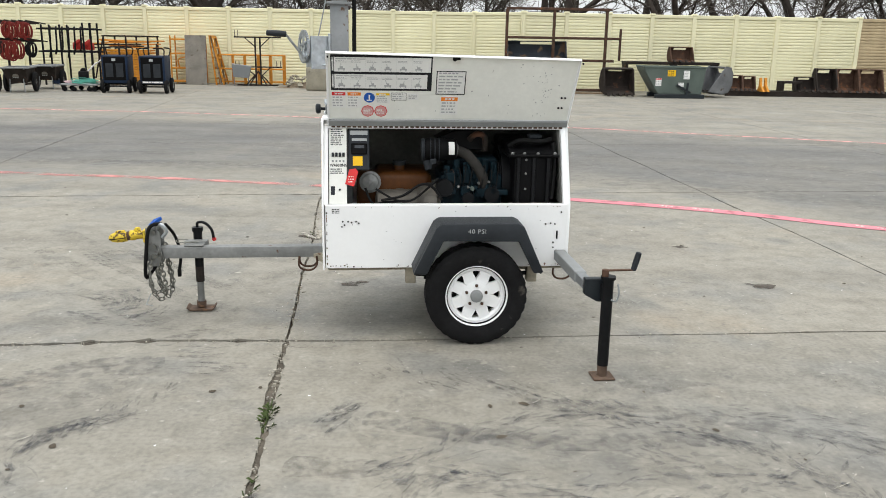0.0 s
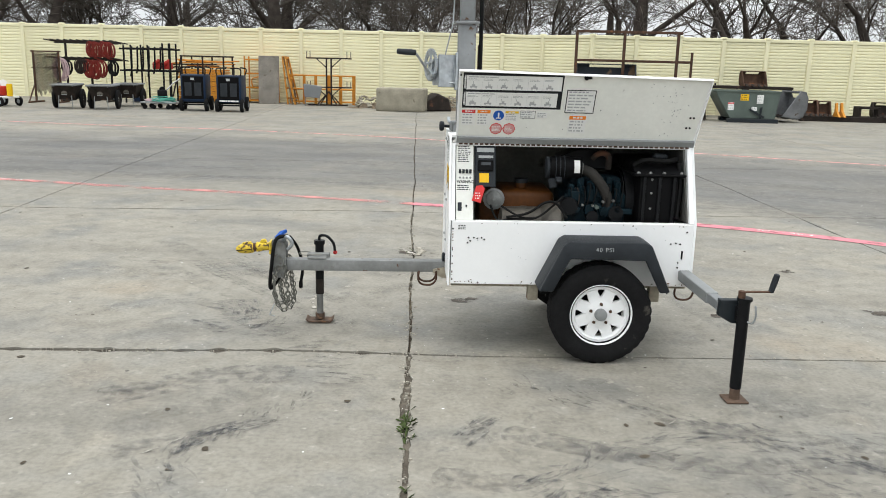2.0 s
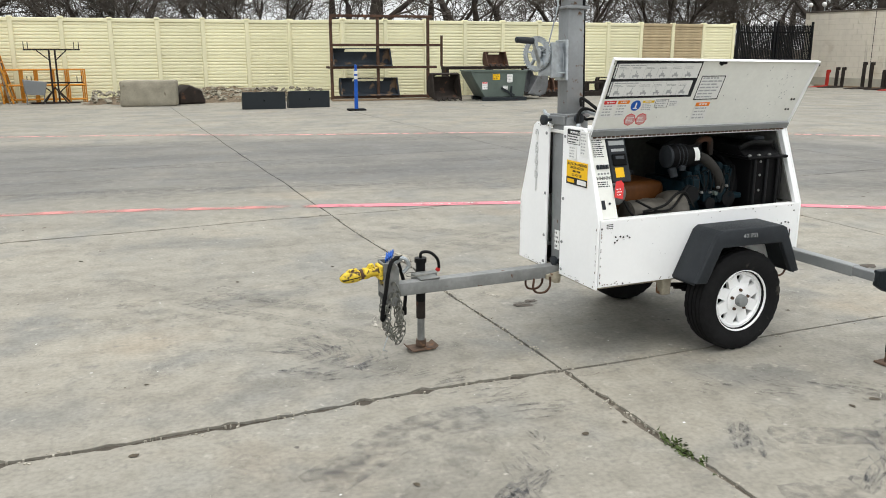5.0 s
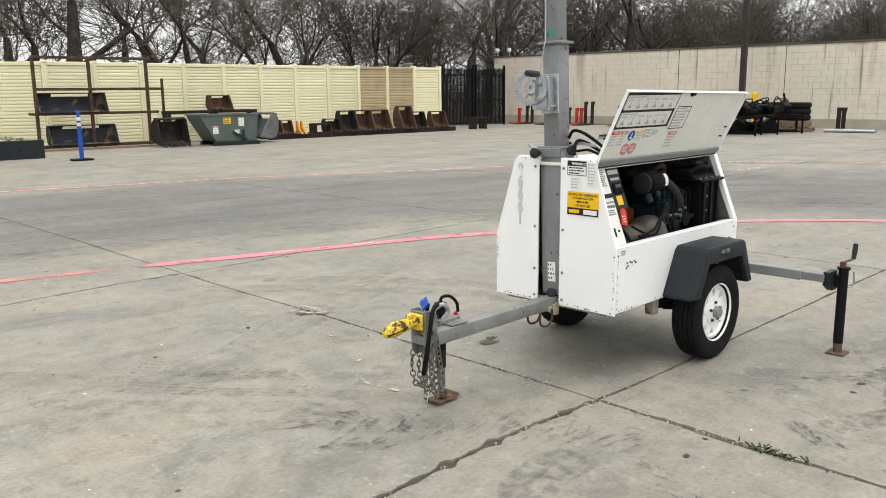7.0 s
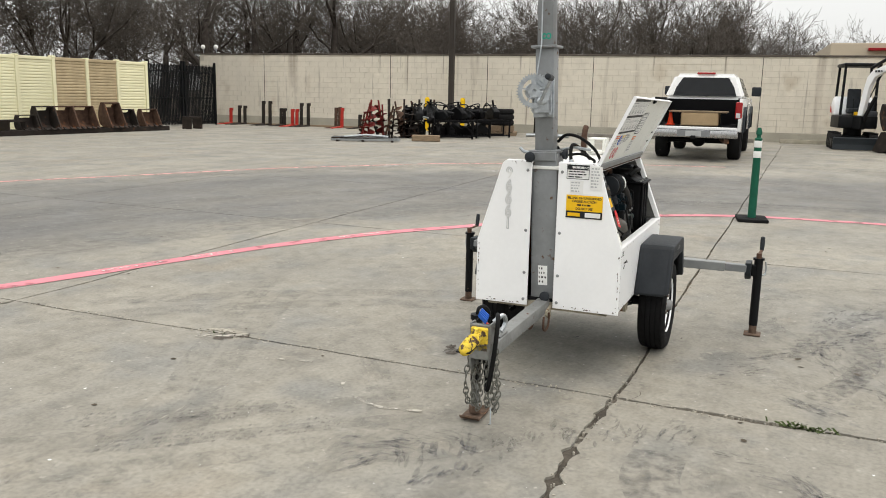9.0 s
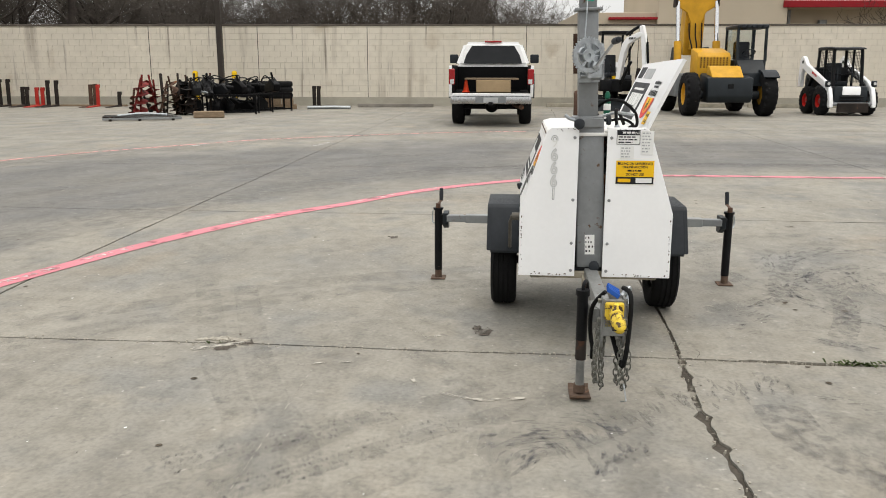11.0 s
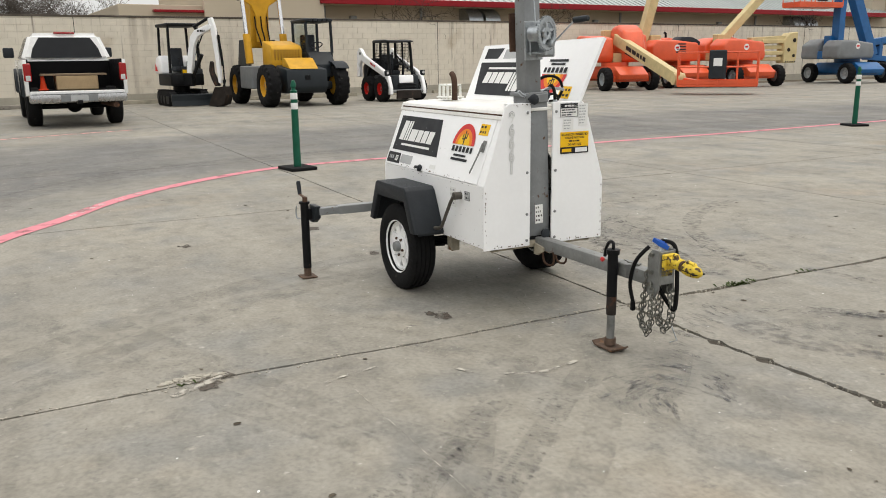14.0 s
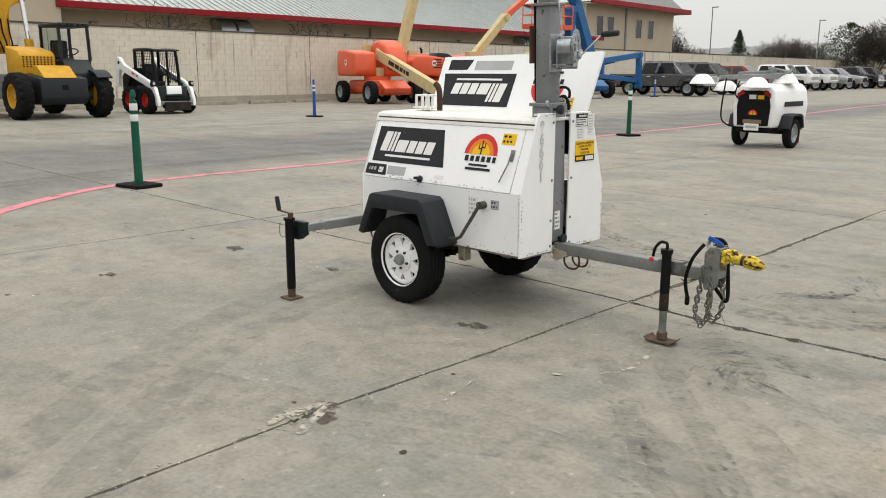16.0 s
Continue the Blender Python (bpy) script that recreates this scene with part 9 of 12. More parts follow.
    part("grab_handle", bm, black_steel, t)
    glass = glass_mat("cab_glass")
    for a, b in (((x0 + 0.07, y0 + 0.012, 1.72), (x1 - 0.13, y0 + 0.02, 2.62)), ((x0 + 0.02, y0 + 0.06, 1.72), (x0 + 0.03, y1 - 0.06, 2.62))):
        bm = bm_new()
        box(bm, a, b)
        part("cab_pane", bm, glass, t)
    bm = bm_new()
    bars(bm, 0.0, 0.0, 0.46, 0.11, 1, random.Random(3), 0.0, 0.9)
    part("maker_mark", bm, print_white, t, "", plane_m((1.235, 0.50, 1.48), (0, 1, 0), (-0.66, 0, 0.75)) @ Matrix.Translation((0, 0, 0.035)))
    # boom pivots at the back and rises steeply between two lift cylinders
    for y in (-1.0, -0.02):
        bm = bm_new()
        prism(bm, [(-1.9, 0.9), (-0.5, 0.9), (-0.6, 1.6), (-1.0, 2.15), (-1.5, 2.15)], "y", y - 0.05, y + 0.05, 0.02)
        part("boom_tower", bm, charcoal, t)
    bm = bm_new()
    bar(bm, (-1.30, -0.50, 1.9), (-0.75, -0.50, 7.2), 0.66, 0.60, 0.03)
    part("boom", bm, yellow_paint, t, "yellow telescopic boom")
    bm = bm_new()
    prism(bm, [(-0.16, 2.05), (0.16, 2.05), (0.16, 2.9), (0.30, 3.25), (0.62, 3.45), (0.64, 3.75), (-0.64, 3.75), (-0.62, 3.45), (-0.30, 3.25), (-0.16, 2.9)], "x", 0.0, 0.10, 0.02)
    part("boom_head", bm, yellow_paint, t, "flared yellow boom bracket", pose(-0.84, -0.50, 0))
    for s in (-1, 1):
        bm = bm_new()
        prism(bm, [(s * 0.60, 3.42), (s * 0.68, 3.42), (s * 0.68, 3.78), (s * 0.60, 3.78)], "x", -0.2, 0.22, 0.02)
        part("boom_lug", bm, dark_rust, t, "", pose(-0.84, -0.50, 0))
        y = -0.50 + s * 0.60
        bm = bm_new()
        cyl(bm, (-0.25, y, 1.35), (-0.44, y, 2.30), 0.12, None, 16)
        cy = part("lift_cylinder", bm, yellow_paint, t)
        bm = bm_new()
        cyl(bm, (-0.44, y, 2.30), (-0.70, y, 3.6), 0.065, None, 14)
        part("cylinder_rod", bm, chrome, cy)
    for k in range(3):
        bm = bm_new()
        pipe(bm, [(-0.70, -0.72 + 0.2 * k, 2.9), (-0.66, -0.70 + 0.19 * k, 2.5), (-0.5, -0.66 + 0.16 * k, 2.2), (-0.4, -0.62 + 0.12 * k, 1.9)], 0.022, 6, 4)
        part("boom_hose", bm, hose_black, t)


def skid_steer():
    k = thing("skid_steer_loader", "white skid steer loader with open black cab and red rims", "skid steer", on_ground(21.95, -3.3, 189) @ Matrix.Diagonal((0.94, 0.94, 0.95, 1)))
    for x in (-0.50, 0.46):
        for s in (-1, 1):
            wheel_at(k, (x, s * 0.70, 0.42), s, 0.42, 0.28, 0.20, red_rim, True)
    bm = bm_new()
    box(bm, (-1.0, -0.50, 0.28), (0.84, 0.50, 0.86), 0.05, 2)
    part("tub", bm, charcoal, k)
    bm = bm_new()
    prism(bm, [(-1.35, 0.45), (-1.35, 1.15), (-1.05, 1.40), (-0.55, 1.42), (-0.45, 0.8), (-0.9, 0.4)], "y", -0.50, 0.50, 0.05, 2)
    eh = part("engine_housing", bm, black_steel, k)
    for j in range(5):
        bm = bm_new()
        box(bm, (-1.2 + j * 0.1, -0.515, 0.75), (-1.14 + j * 0.1, -0.498, 1.1), 0.004)
        part("vent_slot", bm, charcoal, eh)
    for s in (-1, 1):
        bm = bm_new()
        prism(bm, [(-1.42, 0.80), (-1.36, 1.66), (-1.22, 1.76), (-1.08, 1.74), (-0.85, 1.52), (0.52, 1.02), (0.86, 0.80), (1.00, 0.42), (1.00, 0.24), (0.86, 0.24), (0.80, 0.46), (0.68, 0.70), (0.42, 0.84), (-0.90, 1.28), (-1.10, 1.36), (-1.20, 1.20), (-1.20, 0.80)], "y", s * 0.58, s * 0.70, 0.02)
        la = part("lift_arm", bm, white_paint, k, "white lift arm")
        bm = bm_new()
        cyl(bm, (-1.12, s * 0.71, 1.58), (-1.12, s * 0.57, 1.58), 0.05, None, 14)
        part("pivot_pin", bm, black_steel, la)
        bm = bm_new()
        bars(bm, -0.26, 0.0, 0.22, 0.085, 1, random.Random(8), 0.0, 0.8)
        part("maker_mark", bm, print_red, la, "", plane_m((-0.15, s * 0.703, 1.14), (0.94, 0, -0.34), (0.34, 0, 0.94)))
        bm = bm_new()
        cyl(bm, (-0.95, s * 0.55, 0.75), (-0.62, s * 0.55, 1.22), 0.045, None, 12)
        part("lift_cylinder", bm, black_steel, k)
        bm = bm_new()
        cyl(bm, (0.50, s * 0.52, 0.92), (0.90, s * 0.52, 0.36), 0.035, None, 12)
        part("tilt_cylinder", bm, black_steel, k)
        bm = bm_new()
        pipe(bm, [(-0.7, s * 0.54, 1.30), (0.0, s * 0.55, 1.06), (0.45, s * 0.54, 0.95), (0.74, s * 0.5, 0.62), (0.82, s * 0.42, 0.45)], 0.014, 6, 4)
        part("hydraulic_hose", bm, hose_black, k)
        bm = bm_new()
        box(bm, (0.70, s * 0.62, 0.84), (0.83, s * 0.76, 1.02), 0.03, 2)
        lh = part("lamp_housing", bm, charcoal, k)
        bm = bm_new()
        cyl(bm, (0.83, s * 0.69, 0.94), (0.838, s * 0.69, 0.94), 0.045, None, 14)
        part("head_lamp", bm, lamp_clear, lh)
    # cab: rounded tube frame, overhanging visor, wire sides
    for s in (-1, 1):
        bm = bm_new()
        pipe(bm, [(0.52, s * 0.43, 0.86), (0.44, s * 0.43, 1.55), (0.40, s * 0.42, 1.86), (0.32, s * 0.40, 1.96), (-0.5, s * 0.40, 1.97), (-0.60, s * 0.42, 1.86), (-0.60, s * 0.43, 0.86)], 0.05, 8, 4)
        part("cab_hoop", bm, black_steel, k)
        bm = bm_new()
        bar(bm, (-0.12, s * 0.43, 0.86), (-0.12, s * 0.43, 1.93), 0.06, 0.06, 0.006)
        part("cab_post", bm, black_steel, k)
        bm = bm_new()
        for j in range(11):
            bar(bm, (-0.57 + j * 0.095, s * 0.44, 0.95), (-0.57 + j * 0.095, s * 0.44, 1.9), 0.010)
        for j in range(10):
            bar(bm, (-0.57, s * 0.44, 1.0 + j * 0.095), (0.40, s * 0.44, 1.0 + j * 0.095), 0.010)
        tagged(part("cab_mesh", bm, black_steel, k), kind="stuff")
        bm = bm_new()
        pipe(bm, [(0.30, s * 0.22, 0.95), (0.33, s * 0.22, 1.15), (0.26, s * 0.22, 1.32)], 0.018, 7, 3)
        cyl(bm, (0.26, s * 0.22, 1.30), (0.25, s * 0.22, 1.42), 0.028, None, 10)
        part("control_lever", bm, black_plastic, k)
    bm = bm_new()
    prism(bm, [(-0.66, 1.92), (-0.60, 2.0), (0.36, 2.0), (0.54, 1.97), (0.56, 1.93), (0.34, 1.94)], "y", -0.48, 0.48, 0.02, 2)
    part("cab_roof", bm, black_steel, k)
    bm = bm_new()
    box(bm, (-0.64, -0.42, 0.86), (-0.60, 0.42, 1.35), 0.01)
    part("cab_back", bm, black_steel, k)
    bm = bm_new()
    box(bm, (-0.45, -0.25, 0.86), (0.02, 0.25, 1.0), 0.04, 2)
    part("seat_cushion", bm, black_plastic, k)
    bm = bm_new()
    box(bm, (-0.53, -0.24, 0.98), (-0.40, 0.24, 1.55), 0.05, 2)
    part("seat_back", bm, black_plastic, k)
    bm = bm_new()
    pipe(bm, [(-0.4, -0.34, 1.5), (0.05, -0.34, 1.25), (0.12, -0.2, 1.2), (0.12, 0.2, 1.2), (0.05, 0.34, 1.25), (-0.4, 0.34, 1.5)], 0.025, 8, 4)
    part("lap_bar", bm, black_steel, k)
    # nose: small white plate over black steps and the coupler
    bm = bm_new()
    prism(bm, [(0.83, 0.60), (0.88, 0.60), (0.86, 0.84), (0.80, 0.86)], "y", -0.27, 0.27, 0.015)
    part("nose_plate", bm, white_paint, k, "small white nose plate")
    for z in (0.44, 0.54):
        bm = bm_new()
        box(bm, (0.84, -0.34, z), (0.95, 0.34, z + 0.03), 0.008)
        part("step", bm, black_steel, k)
    bm = bm_new()
    cyl(bm, (0.93, -0.60, 0.34), (0.93, 0.60, 0.34), 0.055, None, 14)
    part("cross_tube", bm, machine_grey, k)
    bm = bm_new()
    prism(bm, [(0.95, 0.10), (1.06, 0.10), (1.05, 0.36), (0.98, 0.38)], "y", -0.46, 0.46, 0.01)
    part("coupler_plate", bm, dark_rust, k)


def boom_lift(m, body, boom_mat, label, turret, booms, basket=None, wheel_rim=None, hood_h=0.95, chassis=None, grey_hood=None, dome=False, open_hood=False, riser=None):
    """A self-propelled boom lift: chassis, four wheels, turntable with moulded hoods, boom sections given point by point."""
    b = thing("boom_lift", label, "boom lift", m)
    chassis = chassis or body
    for x in (-1.2, 1.2):
        for s in (-1, 1):
            wheel_at(b, (x, s * 1.0, 0.45), s, 0.45, 0.34, 0.25, wheel_rim or galv, True)
        bm = bm_new()
        box(bm, (x - 0.12, -0.85, 0.34), (x + 0.12, 0.85, 0.56), 0.02)
        part("axle", bm, chassis, b)
    bm = bm_new()
    prism(bm, [(-1.6, 0.42), (1.6, 0.42), (1.7, 0.62), (1.2, 0.92), (-1.2, 0.92), (-1.7, 0.62)], "y", -0.62, 0.62, 0.04, 2)
    cyl(bm, (0, 0, 0.9), (0, 0, 1.08), 0.55, None, 24)
    part("chassis", bm, chassis, b)
    tt = new("turntable")
    tt.parent = b
    tt.matrix_basis = pose(0, 0, 0, 0, 0, turret)
    bm = bm_new()
    z0, z1 = 1.08, 1.08 + hood_h
    prism(bm, [(-1.75, z0 + 0.12), (-1.7, z0), (0.5, z0), (0.62, z0 + 0.2), (0.5, z1 - 0.1), (-0.3, z1 + 0.05), (-1.3, z1), (-1.72, z1 - 0.25)], "y", 0.18, 1.12, 0.10, 3)
    part("engine_hood", bm, grey_hood or body, tt, "moulded hood")
    bm = bm_new()
    prism(bm, [(-1.85, z0 + 0.05), (-1.75, z0), (0.3, z0), (0.4, z0 + 0.2), (0.3, z1 - 0.2), (-0.8, z1 - 0.08), (-1.6, z1 - 0.06), (-1.85, z1 - 0.3)], "y", -1.12, -0.18, 0.10, 3)
    part("tank_hood", bm, grey_hood or body, tt, "moulded hood")
    bm = bm_new()
    box(bm, (-1.7, -0.18, z0), (0.3, 0.18, z0 + 0.35), 0.02)
    box(bm, (-1.4, -0.16, z0 + 0.3), (-0.9, 0.16, z1 + 0.15), 0.03)
    part("turntable_frame", bm, boom_mat, tt)
    for s in (-1, 1):
        bm = bm_new()
        cyl(bm, (-0.7, s * 1.125, z0 + 0.55), (-0.7, s * 1.135, z0 + 0.55), 0.13, None, 18)
        em = part("emblem", bm, print_white, tt)
        bm = bm_new()
        box(bm, (-0.78, s * 1.136, z0 + 0.52), (-0.62, s * 1.14, z0 + 0.6))
        part("print", bm, print_red, em)
    bm = bm_new()
    pipe(bm, [(-0.2, 0.7, z1 - 0.05), (-0.2, 0.7, z1 + 0.22), (-0.28, 0.7, z1 + 0.28)], 0.05, 8)
    part("exhaust_stub", bm, black_steel, tt)
    if dome:
        bm = bm_new()
        prism(bm, [(-1.1, z0 + 0.3), (0.75, z0 + 0.3), (0.85, z0 + 0.55), (0.45, z1 + 0.12), (-0.2, z1 + 0.34), (-0.8, z1 + 0.28), (-1.1, z1)], "y", 0.10, 1.0, 0.16, 3)
        part("hood_dome", bm, body, tt, "rounded orange engine dome")
    if open_hood:
        bm = bm_new()
        prism(bm, [(-0.6, z1 - 0.15), (0.45, z1 - 0.3), (0.45, z1 - 0.15), (0.1, z1 + 0.03), (-0.4, z1 + 0.05)], "y", -1.0, -0.3, 0.04, 2)
        part("hood_intake", bm, black_plastic, tt)
        for k in range(4):
            bm = bm_new()
            box(bm, (-0.75 + 0.02 * k, -1.135, z0 + 0.35 + 0.11 * k), (-0.30, -1.115, z0 + 0.40 + 0.11 * k), 0.004)
            part("hood_slot", bm, black_plastic, tt)
    if riser:
        for k in range(4):
            bm = bm_new()
            box(bm, (riser[0] - 0.5, -0.62 - 0.08 * (k % 2), 1.05 + 0.24 * k), (riser[1] - 0.5, -0.38, 1.21 + 0.24 * k), 0.02)
            part("riser_arm", bm, boom_mat, tt)
        bm = bm_new()
        prism(bm, [(riser[1] - 0.75, 0.95), (riser[1] - 0.05, 0.95), (riser[1], 1.3), (riser[1], 2.25), (riser[1] - 0.45, 2.2), (riser[1] - 0.75, 1.9)], "y", -0.75, -0.30, 0.03)
        rk = part("riser_knuckle", bm, boom_mat, tt, "beige steel riser knuckle")
        for x, z, r in ((riser[1] - 0.2, 1.9, 0.09), (riser[1] - 0.5, 1.5, 0.08), (riser[1] - 0.2, 1.25, 0.07)):
            bm = bm_new()
            cyl(bm, (x, -0.77, z), (x, -0.74, z), r, None, 14)
            part("pivot_pin", bm, dark_rust, rk)
        bm = bm_new()
        for k in range(5):
            prism(bm, [(riser[1] - 0.68 + 0.13 * k, 0.97), (riser[1] - 0.62 + 0.13 * k, 0.97), (riser[1] - 0.58 + 0.13 * k, 1.03), (riser[1] - 0.64 + 0.13 * k, 1.03)], "y", -0.758, -0.752)
        part("hazard_stripe", bm, print_black, rk)
    for p, q, w, h, mt in booms:
        bm = bm_new()
        bar(bm, p, q, w, h, 0.015)
        sec = part("boom_section", bm, mt, tt)
        if mt is beige_paint and h > 0.4:
            pv, dv = Vector(p), (Vector(q) - Vector(p)).normalized()
            n = dv.cross(Vector((0, -1, 0))).normalized()
            bm = bm_new()
            bars(bm, 1.2, -0.09, 3.0, 0.09, 1, random.Random(6), 0.0, 0.9)
            part("lettering_bars", bm, print_white if p[0] > 0 else print_black, sec, "row of plain lettering bars", plane_m(pv + Vector((0, -w / 2 - 0.004, 0)), dv, -n if n.z < 0 else n))
        d = Vector(q) - Vector(p)
        bm = bm_new()
        off = Vector((0, 0, -h * 0.75))
        cyl(bm, Vector(p) + d * 0.08 + off, Vector(p) + d * 0.5 + off * 0.7, 0.05, None, 10)
        part("boom_cylinder", bm, black_steel, tt)
        bm = bm_new()
        cyl(bm, Vector(q) + Vector((0, -w * 0.7, 0)), Vector(q) + Vector((0, w * 0.7, 0)), h * 0.5, None, 14)
        part("knuckle", bm, mt, tt)
    if basket:
        pos, yaw, mt = basket
        bk = new("basket")
        bk.parent = tt
        bk.matrix_basis = pose(*pos, 0, 0, yaw) @ Matrix.Diagonal((1.1, 1.4, 1.05, 1))
        bm = bm_new()
        box(bm, (-0.45, -0.92, 0), (0.45, 0.92, 0.08), 0.01)
        for y in (-0.92, 0.91):
            box(bm, (-0.45, y, 0.08), (0.45, y + 0.012, 0.22))
        for x in (-0.45, 0.44):
            box(bm, (x, -0.92, 0.08), (x + 0.012, 0.92, 0.22))
        part("basket_floor", bm, mt, bk)
        for z in (0.62, 1.08):
            bm = bm_new()
            for a, c in (((-0.44, -0.91), (0.44, -0.91)), ((0.44, -0.91), (0.44, 0.91)), ((0.44, 0.91), (-0.44, 0.91)), ((-0.44, 0.91), (-0.44, -0.91))):
                cyl(bm, (*a, z), (*c, z), 0.022, None, 8)
            part("basket_rail", bm, mt, bk)
        for x in (-0.44, 0.44):
            for y in (-0.91, -0.45, 0.0, 0.45, 0.91):
                bm = bm_new()
                cyl(bm, (x, y, 0.06), (x, y, 1.08), 0.02, None, 8)
                part("basket_post", bm, mt, bk)
        bm = bm_new()
        box(bm, (-0.52, -0.20, 0.25), (-0.40, 0.20, 1.15), 0.03)
        part("control_box", bm, black_plastic, bk)
        bm = bm_new()
        box(bm, (-0.525, -0.10, 0.65), (-0.521, 0.10, 0.90))
        part("control_label", bm, print_white, bk)
    return b


mini_excavator()
telehandler()
skid_steer()
# front orange lift: boom slopes down to a basket by the ground
boom_lift(on_ground(24.9, -13.9, 172), orange_paint, beige_paint, "orange boom lift with beige boom lowered towards the ground", -7.5,
          [((-0.2, 0.12, 2.0), (4.69, 0.68, 0.50), 0.28, 0.42, beige_paint), ((4.6, 0.68, 0.52), (5.2, 1.1, 0.40), 0.16, 0.16, orange_paint)],
          ((5.84, 1.57, 0.26), 153.5, orange_paint), hood_h=1.15, dome=True)
boom_lift(on_ground(25.6, -17.6, 170), orange_paint, beige_paint, "orange boom lift with beige boom raised steeply", 92,
          [((-1.75, 0.0, 1.9), (-0.75, 0.0, 5.6), 0.36, 0.42, beige_paint)], open_hood=True)
boom_lift(on_ground(24.6, -20.1, 172), orange_paint, beige_paint, "orange boom lift with raised beige and red boom", 98,
          [((-1.0, 0, 1.95), (1.0, 0.0, 3.75), 0.30, 0.34, beige_paint), ((0.9, 0.0, 3.72), (2.5, 0.0, 4.75), 0.24, 0.26, orange_paint), ((0.0, -0.5, 1.9), (2.3, -0.5, 2.0), 0.28, 0.24, beige_paint)],
          ((4.0, 0.0, 3.3), 90, orange_paint), riser=(1.05, 2.5))
boom_lift(on_ground(24.7, -26.6, 172), blue_paint, blue_paint, "blue articulated boom lift with grey hoods and raised arms", 98,
          [((-0.95, -0.2, 1.6), (-0.95, -0.2, 4.3), 0.36, 0.40, blue_paint), ((1.75, 0.2, 1.2), (-0.25, 0.2, 5.0), 0.40, 0.50, blue_paint), ((1.2, 0.3, 1.75), (5.7, 0.3, 2.25), 0.28, 0.30, blue_paint),
           ((1.4, 0.3, 1.15), (5.6, 0.3, 0.85), 0.22, 0.24, blue_paint), ((5.7, 0.3, 2.4), (5.8, 0.3, 0.55), 0.26, 0.28, blue_paint), ((2.4, 0.3, 0.95), (2.4, 0.3, 1.9), 0.22, 0.22, blue_paint), ((-0.25, 0.2, 4.9), (-1.4, 0.2, 6.6), 0.3, 0.34, blue_paint)],
          None, galv, 0.88, blue_paint, machine_grey)


# ---- the second light tower ----
def second_tower():
    T = thing("light_tower_trailer", "white rounded light tower trailer with dome lamps folded down", "trailer", on_ground(4.13, -6.25, -87) @ Matrix.Diagonal((0.74, 0.80, 0.82, 1)))
    # x forward, away from the camera's side of the yard
    for s in (-1, 1):
        wheel_at(T, (0.25, s * 0.56, 0.30), s, 0.30, 0.18, 0.19, galv)
        bm = bm_new()
        out = [(-0.15, 0.40), (-0.06, 0.66), (0.06, 0.70), (0.44, 0.70), (0.56, 0.66), (0.65, 0.40)]
        prism(bm, out + [(0.60, 0.40), (0.50, 0.62), (0.42, 0.65), (0.08, 0.65), (0.0, 0.62), (-0.10, 0.40)], "y", s * 0.42, s * 0.68, 0.01)
        part("fender", bm, black_plastic, T)
    bm = bm_new()
    prism(bm, [(-0.43, 0.42), (0.43, 0.42), (0.47, 0.85), (0.42, 1.18), (0.30, 1.30), (-0.30, 1.30), (-0.42, 1.18), (-0.47, 0.85)], "x", -0.45, 1.35, 0.06, 3)
    part("canopy", bm, white_paint, T, "white moulded canopy")
    bm = bm_new()
    prism(bm, [(-0.33, 0.46), (0.33, 0.46), (0.36, 0.85), (0.30, 1.16), (-0.30, 1.16), (-0.36, 0.85)], "x", -0.47, -0.44)
    rp = part("rear_recess", bm, black_steel, T, "black open rear panel")
    for s in (-1, 1):
        bm = bm_new()
        prism(bm, [(s * 0.20, 1.10), (s * 0.36, 1.02), (s * 0.36, 1.10), (s * 0.24, 1.18)], "x", -0.485, -0.465)
        part("tail_light", bm, tail_red, T)
    arc_emblem(rp, plane_m((-0.473, 0, 0.0), (0, -1, 0), (0, 0, 1)), 0.0, 0.68, 0.20)
    bm = bm_new()
    box(bm, (-0.476, -0.05, 0.99), (-0.472, 0.10, 1.08))
    part("sticker", bm, print_white, rp)
    bm = bm_new()
    box(bm, (-0.476, -0.22, 0.99), (-0.472, -0.08, 1.07))
    part("sticker", bm, print_yellow, rp)
    arc_emblem(T, plane_m((0.35, -0.462, 0.0), (1, 0, 0), (0, 0.12, 1)), 0.0, 1.0, 0.26)
    bm = bm_new()
    prism(bm, [(0.0, 0.84), (1.0, 0.84), (1.0, 0.94), (0.0, 0.94)], "y", -0.482, -0.474)
    part("dark_stripe", bm, print_black, T)
    bm = bm_new()
    box(bm, (-0.52, -0.16, 0.36), (-0.50, 0.16, 0.50), 0.004)
    pl = part("number_plate", bm, print_white, T)
    bm = bm_new()
    box(bm, (-0.523, -0.12, 0.41), (-0.5205, 0.12, 0.46))
    part("plate_bar", bm, print_grey, pl)
    bm = bm_new()
    box(bm, (-0.5, -0.2, 0.50), (-0.42, 0.2, 0.58), 0.01)
    part("bumper_block", bm, wood, T)
    bm = bm_new()
    box(bm, (-0.4, -0.36, 0.32), (1.4, 0.36, 0.42), 0.01)
    box(bm, (1.3, -0.04, 0.36), (2.3, 0.04, 0.44), 0.005)
    cyl(bm, (0.25, -0.5, 0.30), (0.25, 0.5, 0.30), 0.03)
    part("chassis", bm, black_steel, T)
    bm = bm_new()
    cyl(bm, (1.9, -0.1, 0.0), (1.9, -0.1, 0.6), 0.03, None, 12)
    part("front_jack", bm, red_paint, T)
    # folded mast across the roof with four dome lamps
    bm = bm_new()
    bar(bm, (-0.55, 0.75, 1.42), (0.5, -0.35, 1.46), 0.10, 0.10, 0.01)
